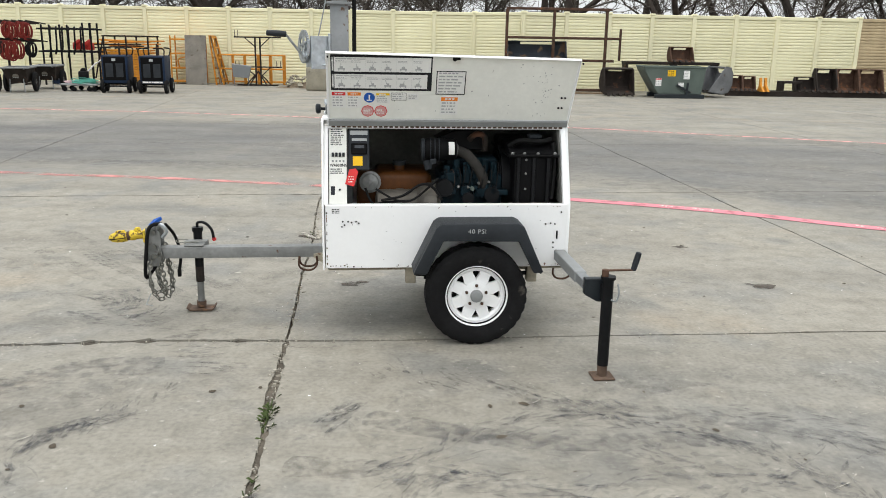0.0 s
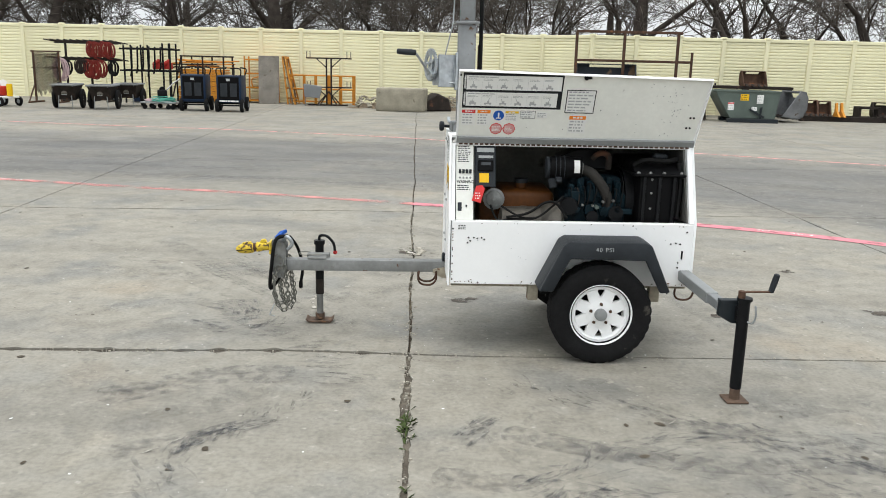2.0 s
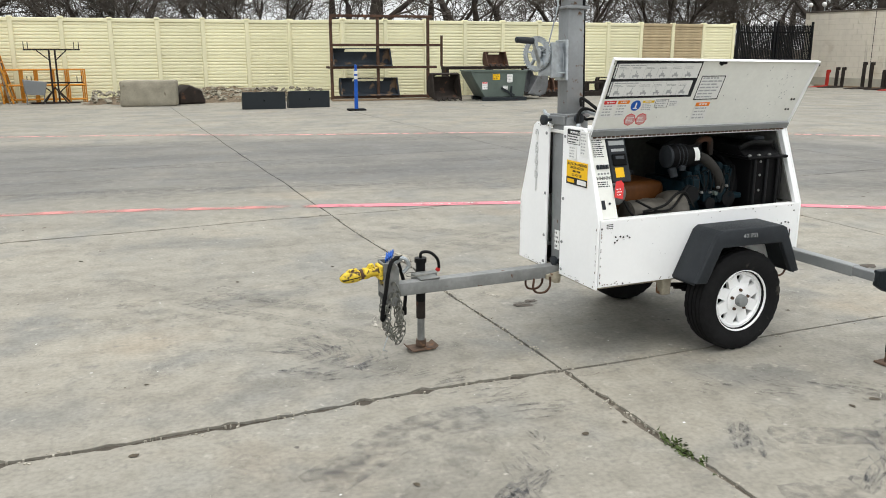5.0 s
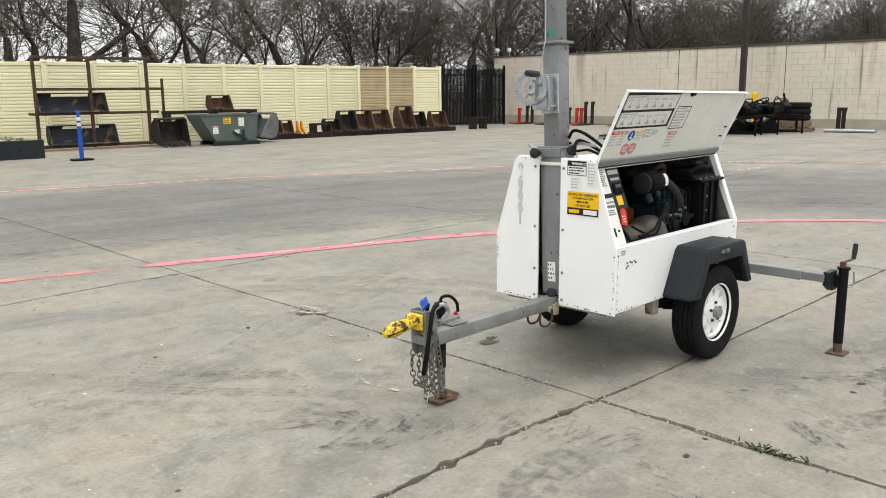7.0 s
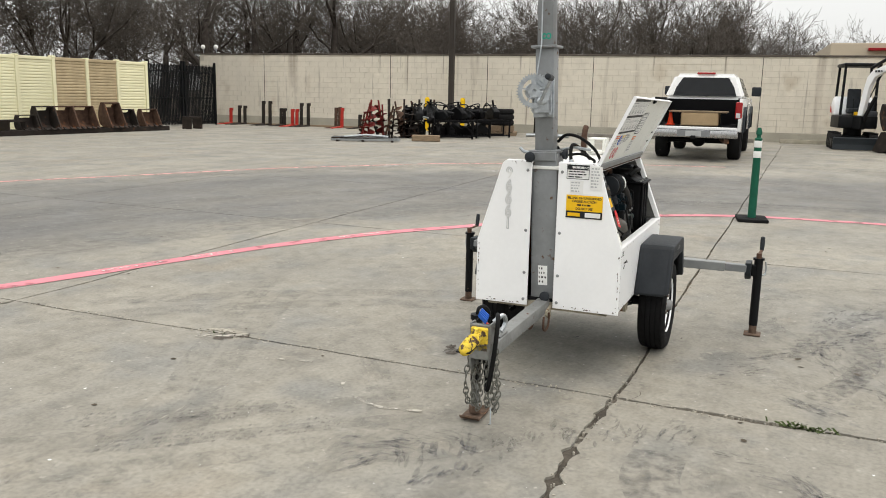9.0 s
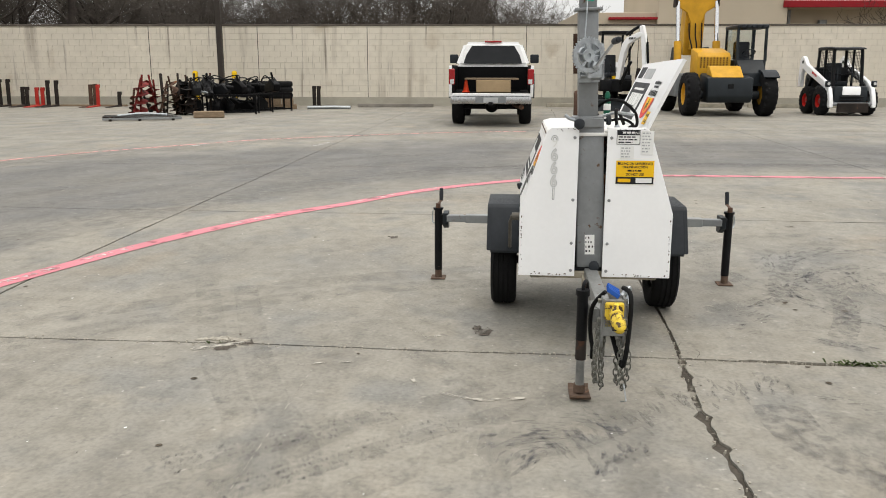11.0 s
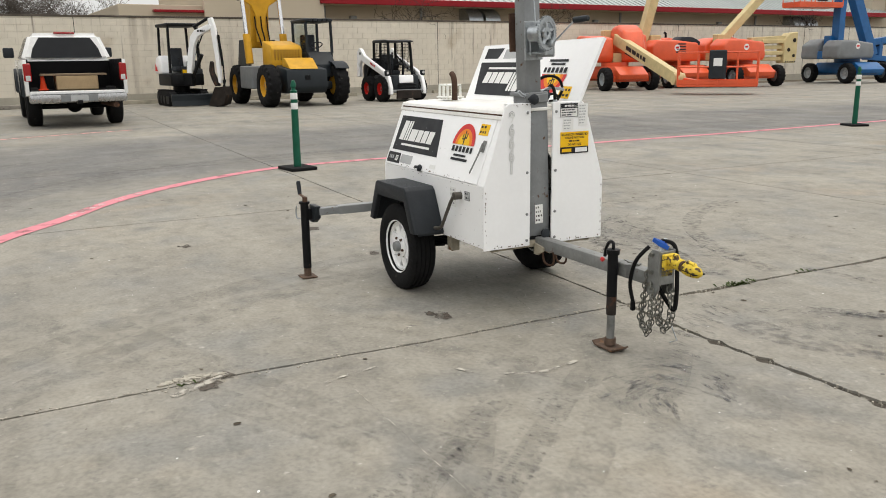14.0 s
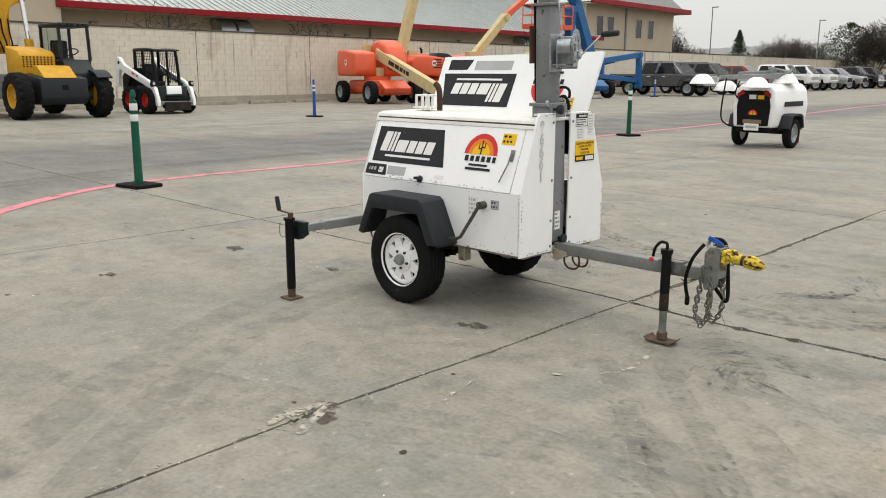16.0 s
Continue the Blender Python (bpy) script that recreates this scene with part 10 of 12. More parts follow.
    bar(bm, (-0.30, 0.45, 1.5), (0.9, -0.2, 1.55), 0.07, 0.07, 0.01)
    cyl(bm, (0.4, 0, 1.28), (0.4, 0, 1.62), 0.07, None, 12)
    bar(bm, (0.2, -0.45, 1.52), (0.9, 0.3, 1.62), 0.06, 0.06, 0.01)
    part("folded_mast", bm, grey_steel, T, "grey folded lamp mast")
    for x, y, z in ((-0.35, 1.25, 1.38), (-0.62, -0.10, 1.32), (-0.1, 0.80, 1.24), (0.5, -0.25, 1.40)):
        bm = bm_new()
        lathe(bm, [(0.27, -0.10), (0.275, -0.09), (0.20, 0.03), (0.13, 0.09), (0.06, 0.11), (0.02, 0.11)], (x, y, z), (0, 0, 1), 24)
        part("dome_lamp", bm, white_paint, T, "white dome lamp shade")
    bm = bm_new()
    pipe(bm, [(-0.55, 0.60, 1.40), (-0.62, 0.62, 1.0), (-0.55, 0.66, 0.6), (-0.45, 0.55, 0.45), (-0.40, 0.42, 0.42)], 0.016, 7, 5)
    pipe(bm, [(-0.45, 0.35, 1.35), (-0.50, 0.40, 1.1), (-0.45, 0.30, 0.95)], 0.014, 7, 5)
    part("power_cable", bm, hose_black, T)


second_tower()


# ---- along the cream fence ----
def hose_coil(name, parent_m, x, y, z, R, turns, material, label, flat=False):
    c = thing(name, label, "hose", parent_m @ pose(x, y, z))
    for k in range(turns):
        bm = bm_new()
        w = 0.02 * (k - turns / 2)
        if flat:
            ring(bm, (0.03 * math.sin(k * 2.1), 0.03 * math.cos(k * 1.7), 0.02 + 0.012 * k), (0.1 * math.sin(k), 0.1 * math.cos(k * 2), 1), R * (1 - 0.05 * (k % 4)), 0.012, 24, 6)
        else:
            ring(bm, (w * 0.8, 0.03 * math.sin(k * 1.9), -R * 1.15 - 0.02 * (k % 3)), (0.15 * math.sin(k), 1, 0), R * (1 - 0.05 * (k % 4)), 0.015, 20, 6, 0.50 + 0.06 * (k % 3))
        part("hose_loop", bm, material, c)
    return c


def chain_rack():
    m = on_ground(-11.6, 22.3, 0) @ Matrix.Diagonal((0.92, 1, 0.87, 1))
    r = thing("chain_rack", "rusty steel rack hung with long lifting chains", "rack", m)
    bm = bm_new()
    for x in (-0.38, 0.38):
        box(bm, (x - 0.025, -0.025, 0), (x + 0.025, 0.025, 1.6), 0.004)
        box(bm, (x - 0.03, -0.4, 0), (x + 0.03, 0.4, 0.05), 0.004)
        bar(bm, (x, -0.38, 0.04), (x, 0, 0.6), 0.03)
    for z in (1.55, 1.05):
        box(bm, (-0.45, -0.02, z), (0.45, 0.02, z + 0.04), 0.004)
    part("rack_frame", bm, rust_steel, r)
    for k in range(11):
        bm = bm_new()
        x = -0.34 + k * 0.068
        n = 26
        for i in range(n):
            ring(bm, (x + 0.008 * math.sin(k + i), -0.05, 1.5 - i * 0.05 * (0.85 + 0.2 * ((k * 7) % 5) / 5)), (1, 0, 0) if i % 2 else (0, 1, 0), 0.03, 0.011, 8, 4)
        part("hanging_chain", bm, dark_rust if k % 3 else rust_steel, r)


def hose_rack():
    m = on_ground(-10.9, 23.4, 0)
    r = thing("hose_rack", "tall dark steel rack with sloping arms for hoses", "rack", m)
    for x in (-0.68, 0.03, 0.60):
        bm = bm_new()
        box(bm, (x - 0.025, -0.025, 0), (x + 0.025, 0.025, 1.66), 0.004)
        box(bm, (x - 0.025, -0.4, 0), (x + 0.025, 0.4, 0.05), 0.004)
        part("rack_post", bm, dark_rust, r)
    for z in (1.14, 1.60):
        bm = bm_new()
        box(bm, (-1.0, -0.02, z), (0.85, 0.02, z + 0.04), 0.004)
        part("rack_rail", bm, dark_rust, r)
    for z in (1.16, 1.63):
        for k in range(11):
            bm = bm_new()
            x = -0.98 + k * 0.185
            cyl(bm, (x + 0.14, 0.25, z - 0.01), (x - 0.10, -0.42, z + 0.07), 0.016, None, 6)
            part("rack_arm", bm, dark_rust, r)
    red_lab = "coiled dark red air hose hanging on the rack"
    brown = "coiled brown hose hanging on the rack"
    black = "coiled black hose hanging on the rack"
    for x, z, R, mt, lab in ((0.22, 1.70, 0.21, red_hose, red_lab), (0.36, 1.69, 0.22, red_hose, red_lab), (0.58, 1.70, 0.20, red_hose, red_lab), (0.72, 1.69, 0.22, red_hose, red_lab),
                             (0.12, 1.21, 0.24, red_hose, red_lab), (0.28, 1.20, 0.25, red_hose, red_lab), (0.46, 1.21, 0.23, red_hose, red_lab), (-0.16, 1.20, 0.18, dark_rust, brown), (-0.04, 1.20, 0.17, dark_rust, brown),
                             (0.80, 1.20, 0.20, hose_black, black), (-0.52, 1.20, 0.20, hose_black, black)):
        hose_coil("hose_coil", m, x, -0.30, z, R, 8, mt, lab)
    hose_coil("hose_coil", m, -0.42, -0.9, 1.27, 0.30, 9, pink_hose, "coiled pale pink hose hanging by the rack")


def cart(x, y, yaw):
    c = thing("concrete_cart", "dirty two-wheeled concrete cart with steel tub", "cart", on_ground(x, y, yaw) @ Matrix.Diagonal((0.66, 0.80, 0.74, 1)), "concrete carts")
    bm = bm_new()
    a = [(-0.30, -0.34), (0.30, -0.34), (0.30, 0.34), (-0.30, 0.34)]
    b = [(-0.42, -0.60), (0.42, -0.60), (0.42, 0.55), (-0.42, 0.55)]
    lo = [bm.verts.new((*p, 0.30)) for p in a]
    hi = [bm.verts.new((*p, 0.78)) for p in b]
    hi2 = [bm.verts.new((p[0] * 0.95, p[1] * 0.95, 0.78)) for p in b]
    lo2 = [bm.verts.new((p[0] * 0.93, p[1] * 0.93, 0.34)) for p in a]
    bm.faces.new(lo[::-1])
    bm.faces.new(lo2)
    for i in range(4):
        j = (i + 1) % 4
        bm.faces.new((lo[i], lo[j], hi[j], hi[i]))
        bm.faces.new((hi[i], hi[j], hi2[j], hi2[i]))
        bm.faces.new((hi2[i], hi2[j], lo2[j], lo2[i]))
    part("tub", bm, dark_rust, c, "stained steel tub")
    bm = bm_new()
    pts = [(-0.44, -0.62), (0.44, -0.62), (0.44, 0.57), (-0.44, 0.57), (-0.44, -0.62)]
    for p, q in zip(pts, pts[1:]):
        cyl(bm, (*p, 0.78), (*q, 0.78), 0.028, None, 8)
    part("tub_rim", bm, machine_grey, c)
    me = plane_m((0.0, -0.475, 0.50), (1, 0, 0), (0, -0.45, 0.8))
    bm = bm_new()
    rim = [bm.verts.new((0.11 * math.cos(math.pi * i / 10), 0.11 * math.sin(math.pi * i / 10), 0.003)) for i in range(11)]
    bm.faces.new(rim)
    em = part("emblem", bm, old_board, c, "worn half-round emblem", me)
    bm = bm_new()
    bars(bm, -0.11, -0.05, 0.11, -0.015, 1, random.Random(5), 0.003, 0.8)
    part("print", bm, print_grey, em)
    for s in (-1, 1):
        w = wheel_at(c, (s * 0.48, 0.12, 0.32), -1, 0.32, 0.12, 0.17, dark_rust)
        w.matrix_basis = Matrix.Translation((s * 0.48, 0.12, 0.32)) @ pose(0, 0, 0, 0, 90 * s, 0)
        bm = bm_new()
        cyl(bm, (s * 0.22, -0.40, 0.45), (s * 0.25, -0.42, 0.0), 0.016, None, 8)
        part("leg", bm, grey_steel, c)
    bm = bm_new()
    cyl(bm, (-0.48, 0.12, 0.32), (0.48, 0.12, 0.32), 0.025, None, 8)
    pipe(bm, [(-0.32, -0.58, 0.74), (-0.34, -0.8, 0.80), (0.34, -0.8, 0.80), (0.32, -0.58, 0.74)], 0.016, 8)
    part("handle_bar", bm, grey_steel, c)


def tool_rack():
    m = on_ground(-9.2, 23.5, 0) @ Matrix.Diagonal((0.82, 0.82, 0.92, 1))
    r = thing("tool_rack", "dark steel two-tier rack holding machine parts", "rack", m)
    bm = bm_new()
    for x in (-0.8, -0.2, 0.55, 0.8):
        for y in (-0.3, 0.3):
            box(bm, (x - 0.025, y - 0.025, 0), (x + 0.025, y + 0.025, 1.75 + 0.06 * (x > 0.5)), 0.004)
    for z in (0.95, 1.6):
        box(bm, (-0.95, -0.33, z), (0.95, -0.28, z + 0.05), 0.004)
        box(bm, (-0.95, 0.28, z), (0.95, 0.33, z + 0.05), 0.004)
        for k in range(8):
            bar(bm, (-0.8 + 0.23 * k, -0.32, z + 0.05), (-0.8 + 0.23 * k, 0.32, z + 0.05), 0.03)
    part("rack_frame", bm, black_steel, r)
    rr = random.Random(12)
    for k in range(6):
        bm = bm_new()
        x = -0.55 + k * 0.2
        pipe(bm, [(x, -0.2, 1.68), (x + 0.05, -0.36, 1.6), (x + 0.04, -0.38, 1.1), (x - 0.02, -0.36, 0.8 + 0.1 * (k % 3))], 0.03, 7, 4)
        part("hung_hose", bm, hose_black, r)
    for x, y, z, mt, lab in ((0.25, 0, 1.03, red_paint, "red and white engine unit on the rack shelf"), (0.6, 0, 1.03, red_paint, "red power unit on the rack shelf"), (-0.5, 0, 0.02, navy_paint, "blue drum-like unit under the rack"), (0.4, -0.1, 0.02, black_steel, "dark compressor unit under the rack")):
        bm = bm_new()
        box(bm, (-0.2, -0.2, 0), (0.2, 0.2, 0.28), 0.05, 2)
        cyl(bm, (-0.1, -0.24, 0.2), (0.12, -0.1, 0.36), 0.09, None, 12)
        cyl(bm, (0.1, 0.0, 0.28), (0.1, 0.0, 0.42), 0.05, None, 12)
        solid("power_unit", bm, mt, lab, "engine unit", m @ pose(x, y, z) @ Matrix.Diagonal((0.72, 0.72, 0.72, 1)))
    # small walk-behind machine in front
    w = thing("walk_behind_machine", "chrome and black walk-behind trowel with handlebar", "machine", on_ground(-8.45, 22.3, 20) @ Matrix.Diagonal((0.8, 0.8, 0.85, 1)))
    bm = bm_new()
    lathe(bm, [(0.38, 0.05), (0.42, 0.06), (0.42, 0.1), (0.38, 0.11)], (0, 0, 0), (0, 0, 1), 22, True)
    lathe(bm, [(0.25, 0.2), (0.28, 0.2), (0.28, 0.22), (0.25, 0.22)], (0, 0, 0), (0, 0, 1), 22, True)
    for k in range(6):
        a = k * math.pi / 3
        bar(bm, (0, 0, 0.25), (0.4 * math.cos(a), 0.4 * math.sin(a), 0.08), 0.02)
    part("guard_ring", bm, chrome, w)
    bm = bm_new()
    box(bm, (-0.16, -0.16, 0.25), (0.16, 0.16, 0.5), 0.04, 2)
    cyl(bm, (0.0, -0.1, 0.5), (0.0, 0.1, 0.5), 0.1, None, 14)
    part("engine", bm, black_steel, w)
    bm = bm_new()
    pipe(bm, [(0.05, 0, 0.4), (0.35, 0, 0.7), (0.75, 0, 0.95)], 0.02, 8)
    cyl(bm, (0.75, -0.25, 0.95), (0.75, 0.25, 0.95), 0.018, None, 8)
    part("handlebar", bm, chrome, w)


def flat_cart():
    m = on_ground(-8.0, 21.0, 0) @ Matrix.Diagonal((0.76, 0.8, 0.72, 1))
    c = thing("flat_cart", "low grey platform cart on casters", "cart", m)
    bm = bm_new()
    box(bm, (-0.6, -0.35, 0.20), (0.6, 0.35, 0.25), 0.01)
    part("deck", bm, grey_steel, c)
    for x in (-0.45, -0.15, 0.35, 0.5):
        for y in (-0.28, 0.28):
            bm = bm_new()
            cyl(bm, (x, y - 0.02, 0.08), (x, y + 0.02, 0.08), 0.08, None, 14)
            box(bm, (x - 0.02, y - 0.035, 0.08), (x + 0.02, y - 0.025, 0.2))
            part("caster", bm, rubber, c)
    hose_coil("hose_coil", m, 0.1, 0, 0.25, 0.38, 9, teal_hose, "tangled teal green hose lying on the flat cart", True)
    hose_coil("hose_coil", m, -0.35, 0.05, 0.25, 0.2, 6, pink_hose, "clear plastic hose lying on the flat cart", True)


def welder(x, y, yaw, band):
    w = thing("welder", "dark blue wheeled welding machine with tube handles", "welder", on_ground(x, y, yaw) @ Matrix.Diagonal((0.84, 0.84, 0.95, 1)), "blue welders")
    bm = bm_new()
    box(bm, (-0.36, -0.45, 0.24), (0.36, 0.45, 0.94), 0.04, 2)
    part("case", bm, navy_paint, w)
    bm = bm_new()
    box(bm, (-0.30, -0.462, 0.32), (0.30, -0.448, 0.90), 0.01)
    f = part("front_panel", bm, bay_black, w)
    for k in range(2):
        bm = bm_new()
        box(bm, (-0.24 + k * 0.28, -0.47, 0.40), (-0.04 + k * 0.28, -0.462, 0.74), 0.004)
        part("louvre", bm, black_plastic, f)
    bm = bm_new()
    box(bm, (-0.06, -0.47, 0.80), (0.04, -0.463, 0.86))
    part("badge", bm, print_grey, f)
    if band:
        bm = bm_new()
        bars(bm, -0.28, 0.26, 0.28, 0.31, 1, random.Random(2), 0.0, 0.8)
        part("print", bm, print_white, w, "", plane_m((0, -0.455, 0), (1, 0, 0), (0, 0, 1)))
    for s in (-1, 1):
        ww = wheel_at(w, (s * 0.40, 0.28, 0.19), -1, 0.19, 0.10, 0.09, grey_steel)
        ww.matrix_basis = Matrix.Translation((s * 0.40, 0.28, 0.19)) @ pose(0, 0, 0, 0, 90 * s, 0)
        ww = wheel_at(w, (s * 0.36, -0.36, 0.17), -1, 0.17, 0.10, 0.08, grey_steel)
        ww.matrix_basis = Matrix.Translation((s * 0.36, -0.36, 0.17)) @ pose(0, 0, 0, 0, 90 * s, 0)
        bm = bm_new()
        pipe(bm, [(s * 0.34, -0.40, 0.92), (s * 0.36, -0.40, 1.06), (s * 0.30, -0.40, 1.12), (s * 0.06, -0.40, 1.12)], 0.018, 8, 3)
        part("handle", bm, black_steel, w)
        bm = bm_new()
        pipe(bm, [(s * 0.34, 0.38, 0.92), (s * 0.38, 0.42, 1.10), (s * 0.2, 0.42, 1.13)], 0.018, 8, 3)
        part("handle", bm, black_steel, w)
    bm = bm_new()
    cyl(bm, (0.1, -0.1, 0.93), (0.1, -0.1, 1.15), 0.03, None, 10)
    pipe(bm, [(0.1, -0.1, 1.1), (0.1, -0.1, 1.24)], 0.02, 8)
    part("exhaust", bm, dark_rust, w)
    bm = bm_new()
    cyl(bm, (-0.4, 0.28, 0.19), (0.4, 0.28, 0.19), 0.02, None, 8)
    cyl(bm, (-0.36, -0.36, 0.17), (0.36, -0.36, 0.17), 0.02, None, 8)
    part("axle", bm, black_steel, w)


def scaffold_store():
    # stacked yellow scaffold frames leaning in a rack
    r = thing("scaffold_rack", "dark steel rack of stacked yellow scaffold planks", "rack", on_ground(-7.98, 24.6, 0) @ Matrix.Diagonal((0.8, 1, 0.83, 1)))
    for x in (-0.7, 0.08, 0.85):
        for y in (-0.45, 0.45):
            bm = bm_new()
            box(bm, (x - 0.025, y - 0.025, 0), (x + 0.025, y + 0.025, 1.62 if x < 0.5 else 1.6), 0.004)
            part("rack_post", bm, dark_rust, r)
    for y in (-0.45, 0.45):
        bm = bm_new()
        box(bm, (-0.75, y - 0.022, 1.582), (0.9, y + 0.022, 1.632), 0.004)
        part("rack_rail", bm, dark_rust, r)
    bm = bm_new()
    bar(bm, (-0.7, -0.45, 1.58), (-1.0, -0.6, 0.2), 0.04)
    part("rack_brace", bm, dark_rust, r)
    rr = random.Random(4)
    for k in range(13):
        bm = bm_new()
        z = 0.08 + k * 0.085
        x0 = -0.85 + rr.uniform(-0.1, 0.1)
        box(bm, (x0, -0.35, z), (x0 + 1.7, 0.35, z + 0.05), 0.006)
        box(bm, (x0, -0.37, z - 0.015), (x0 + 1.7, -0.33, z + 0.06), 0.006)
        part("scaffold_plank", bm, orange_scaffold, r)
    for k in range(9):
        bm = bm_new()
        x = -0.6 + rr.uniform(0, 1.2)
        z = 1.2 + 0.035 * k
        cyl(bm, (x - 0.9, rr.uniform(-0.4, 0.3), z), (x + 0.9, rr.uniform(-0.4, 0.3), z + rr.uniform(-0.06, 0.1)), 0.022, None, 8)
        part("scaffold_tube", bm, orange_scaffold if k % 3 else dark_rust, r)
    s = thing("scaffold_shelf", "yellow scaffold frame standing as open shelves", "shelf", on_ground(-6.4, 25.0, 0) @ Matrix.Diagonal((1, 1, 0.86, 1)))
    for x in (-0.45, 0.45):
        for y in (-0.25, 0.25):
            bm = bm_new()
            cyl(bm, (x, y, 0), (x, y, 1.6), 0.022, None, 8)
            part("upright", bm, orange_scaffold, s)
    for z in (0.06, 0.5, 0.98, 1.45):
        bm = bm_new()
        box(bm, (-0.45, -0.27, z), (0.45, 0.27, z + 0.05), 0.008)
        part("shelf_board", bm, orange_scaffold, s)
    bm = bm_new()
    pipe(bm, [(-0.2, -0.3, 0.55), (-0.2, -0.3, 0.85), (0.35, -0.3, 0.9), (0.35, -0.3, 0.55)], 0.022, 8, 3)
    part("loop_rail", bm, orange_scaffold, s)
    bm = bm_new()
    box(bm, (-0.30, -0.02, 0), (0.30, 0.02, 1.40), 0.006)
    solid("leaning_board", bm, old_board, "weathered grey board leaning on the scaffold stack", "board", on_ground(-6.08, 24.5, 2) @ pose(0, 0, 0, -7, 0, 3))
    for k, (x, tilt, mt) in enumerate(((-5.5, 6, orange_scaffold), (-5.36, 10, wood), (-5.28, 13, orange_scaffold))):
        bm = bm_new()
        for y in (-0.3, 0.25):
            box(bm, (-0.02, y, 0), (0.02, y + 0.06, 1.40), 0.005)
        for i in range(5):
            box(bm, (-0.015, -0.3, 0.15 + i * 0.3), (0.015, 0.3, 0.2 + i * 0.3), 0.004)
        solid("scaffold", bm, mt, "yellow scaffold panel leaning against the stack", "scaffold panel", on_ground(x, 24.75, 0) @ pose(0, 0, 0, 0, -tilt, 0))
    g = thing("guard_rail", "yellow tube guard rail panels against the fence", "guard rail", on_ground(-4.6, 25.05, 0))
    for k in range(3):
        y = -0.12 * k
        for z in (0.08, 0.45, 0.85):
            bm = bm_new()
            cyl(bm, (-0.95 + 0.05 * k, y, z), (0.95 + 0.05 * k, y, z), 0.02, None, 8)
            part("rail", bm, orange_scaffold, g)
        for x in (-0.95, -0.55, -0.2, 0.2, 0.55, 0.95):
            bm = bm_new()
            cyl(bm, (x + 0.05 * k, y, 0), (x + 0.05 * k, y, 0.87), 0.018, None, 8)
            part("rail_post", bm, orange_scaffold, g)
    bm = bm_new()
    prism(bm, [(-0.22, 0.25), (0.22, 0.22), (0.30, 0.55), (-0.25, 0.62)], "y", -0.25, 0.25, 0.01)
    cyl(bm, (-0.2, -0.2, 0), (-0.2, -0.2, 0.3), 0.015, None, 6)
    cyl(bm, (0.2, -0.2, 0), (0.2, -0.2, 0.3), 0.015, None, 6)
    solid("grey_hopper", bm, machine_grey, "tilted grey metal box on legs", "metal box", on_ground(-4.75, 24.35, 10))
    t = thing("pipe_rack", "dark steel T-shaped pipe rack with two tiers", "rack", on_ground(-4.25, 24.3, 0) @ Matrix.Diagonal((0.87, 1, 0.83, 1)))
    bm = bm_new()
    for x in (-0.07, 0.09):
        box(bm, (x - 0.025, -0.025, 0), (x + 0.025, 0.025, 1.65), 0.004)
    for z in (0.62, 1.62):
        box(bm, (-0.75, -0.03, z), (0.78, 0.03, z + 0.045), 0.004)
        for s in (-1, 1):
            bar(bm, (0.01 + s * 0.08, 0, z - 0.3), (s * 0.4, 0, z), 0.03)
    for x in (-0.73, -0.62, 0.62, 0.75):
        cyl(bm, (x, 0, 1.65), (x, 0, 1.88), 0.012, None, 6)
        cyl(bm, (x, 0, 0.65), (x, 0, 0.85), 0.012, None, 6)
    box(bm, (-0.7, -0.03, 0.0), (0.65, 0.03, 0.05), 0.004)
    for s in (-1, 1):
        bar(bm, (0, 0, 0.5), (s * 0.35, -0.3, 0.02), 0.03)
        bar(bm, (0, 0, 0.5), (s * 0.35, 0.3, 0.02), 0.03)
    part("rack_frame", bm, dark_rust, t)


def small_washer():
    w = thing("pressure_washer", "wheeled pressure washer with red engine and white frame", "pressure washer", on_ground(-11.9, 20.5, -20))
    bm = bm_new()
    box(bm, (-0.35, -0.25, 0.2), (0.35, 0.25, 0.25), 0.01)
    pipe(bm, [(-0.3, -0.22, 0.22), (-0.38, -0.22, 0.8), (-0.42, 0.0, 1.0), (-0.38, 0.22, 0.8), (-0.3, 0.22, 0.22)], 0.02, 8, 3)
    part("frame_tube", bm, cream_paint, w)
    bm = bm_new()
    box(bm, (-0.15, -0.16, 0.26), (0.2, 0.16, 0.5), 0.05, 2)
    part("engine", bm, red_paint, w)
    bm = bm_new()
    cyl(bm, (-0.12, 0, 0.5), (0.14, 0, 0.56), 0.10, None, 14)
    part("fuel_tank", bm, print_white, w)
    bm = bm_new()
    cyl(bm, (0.32, 0, 0.25), (0.32, 0, 0.55), 0.07, None, 12)
    part("yellow_filter", bm, bright_yellow, w)
    for x, y in ((-0.25, -0.3), (-0.25, 0.3), (0.28, -0.28), (0.28, 0.28)):
        wheel_at(w, (x, y, 0.12), -1 if y < 0 else 1, 0.12, 0.06, 0.06, galv)


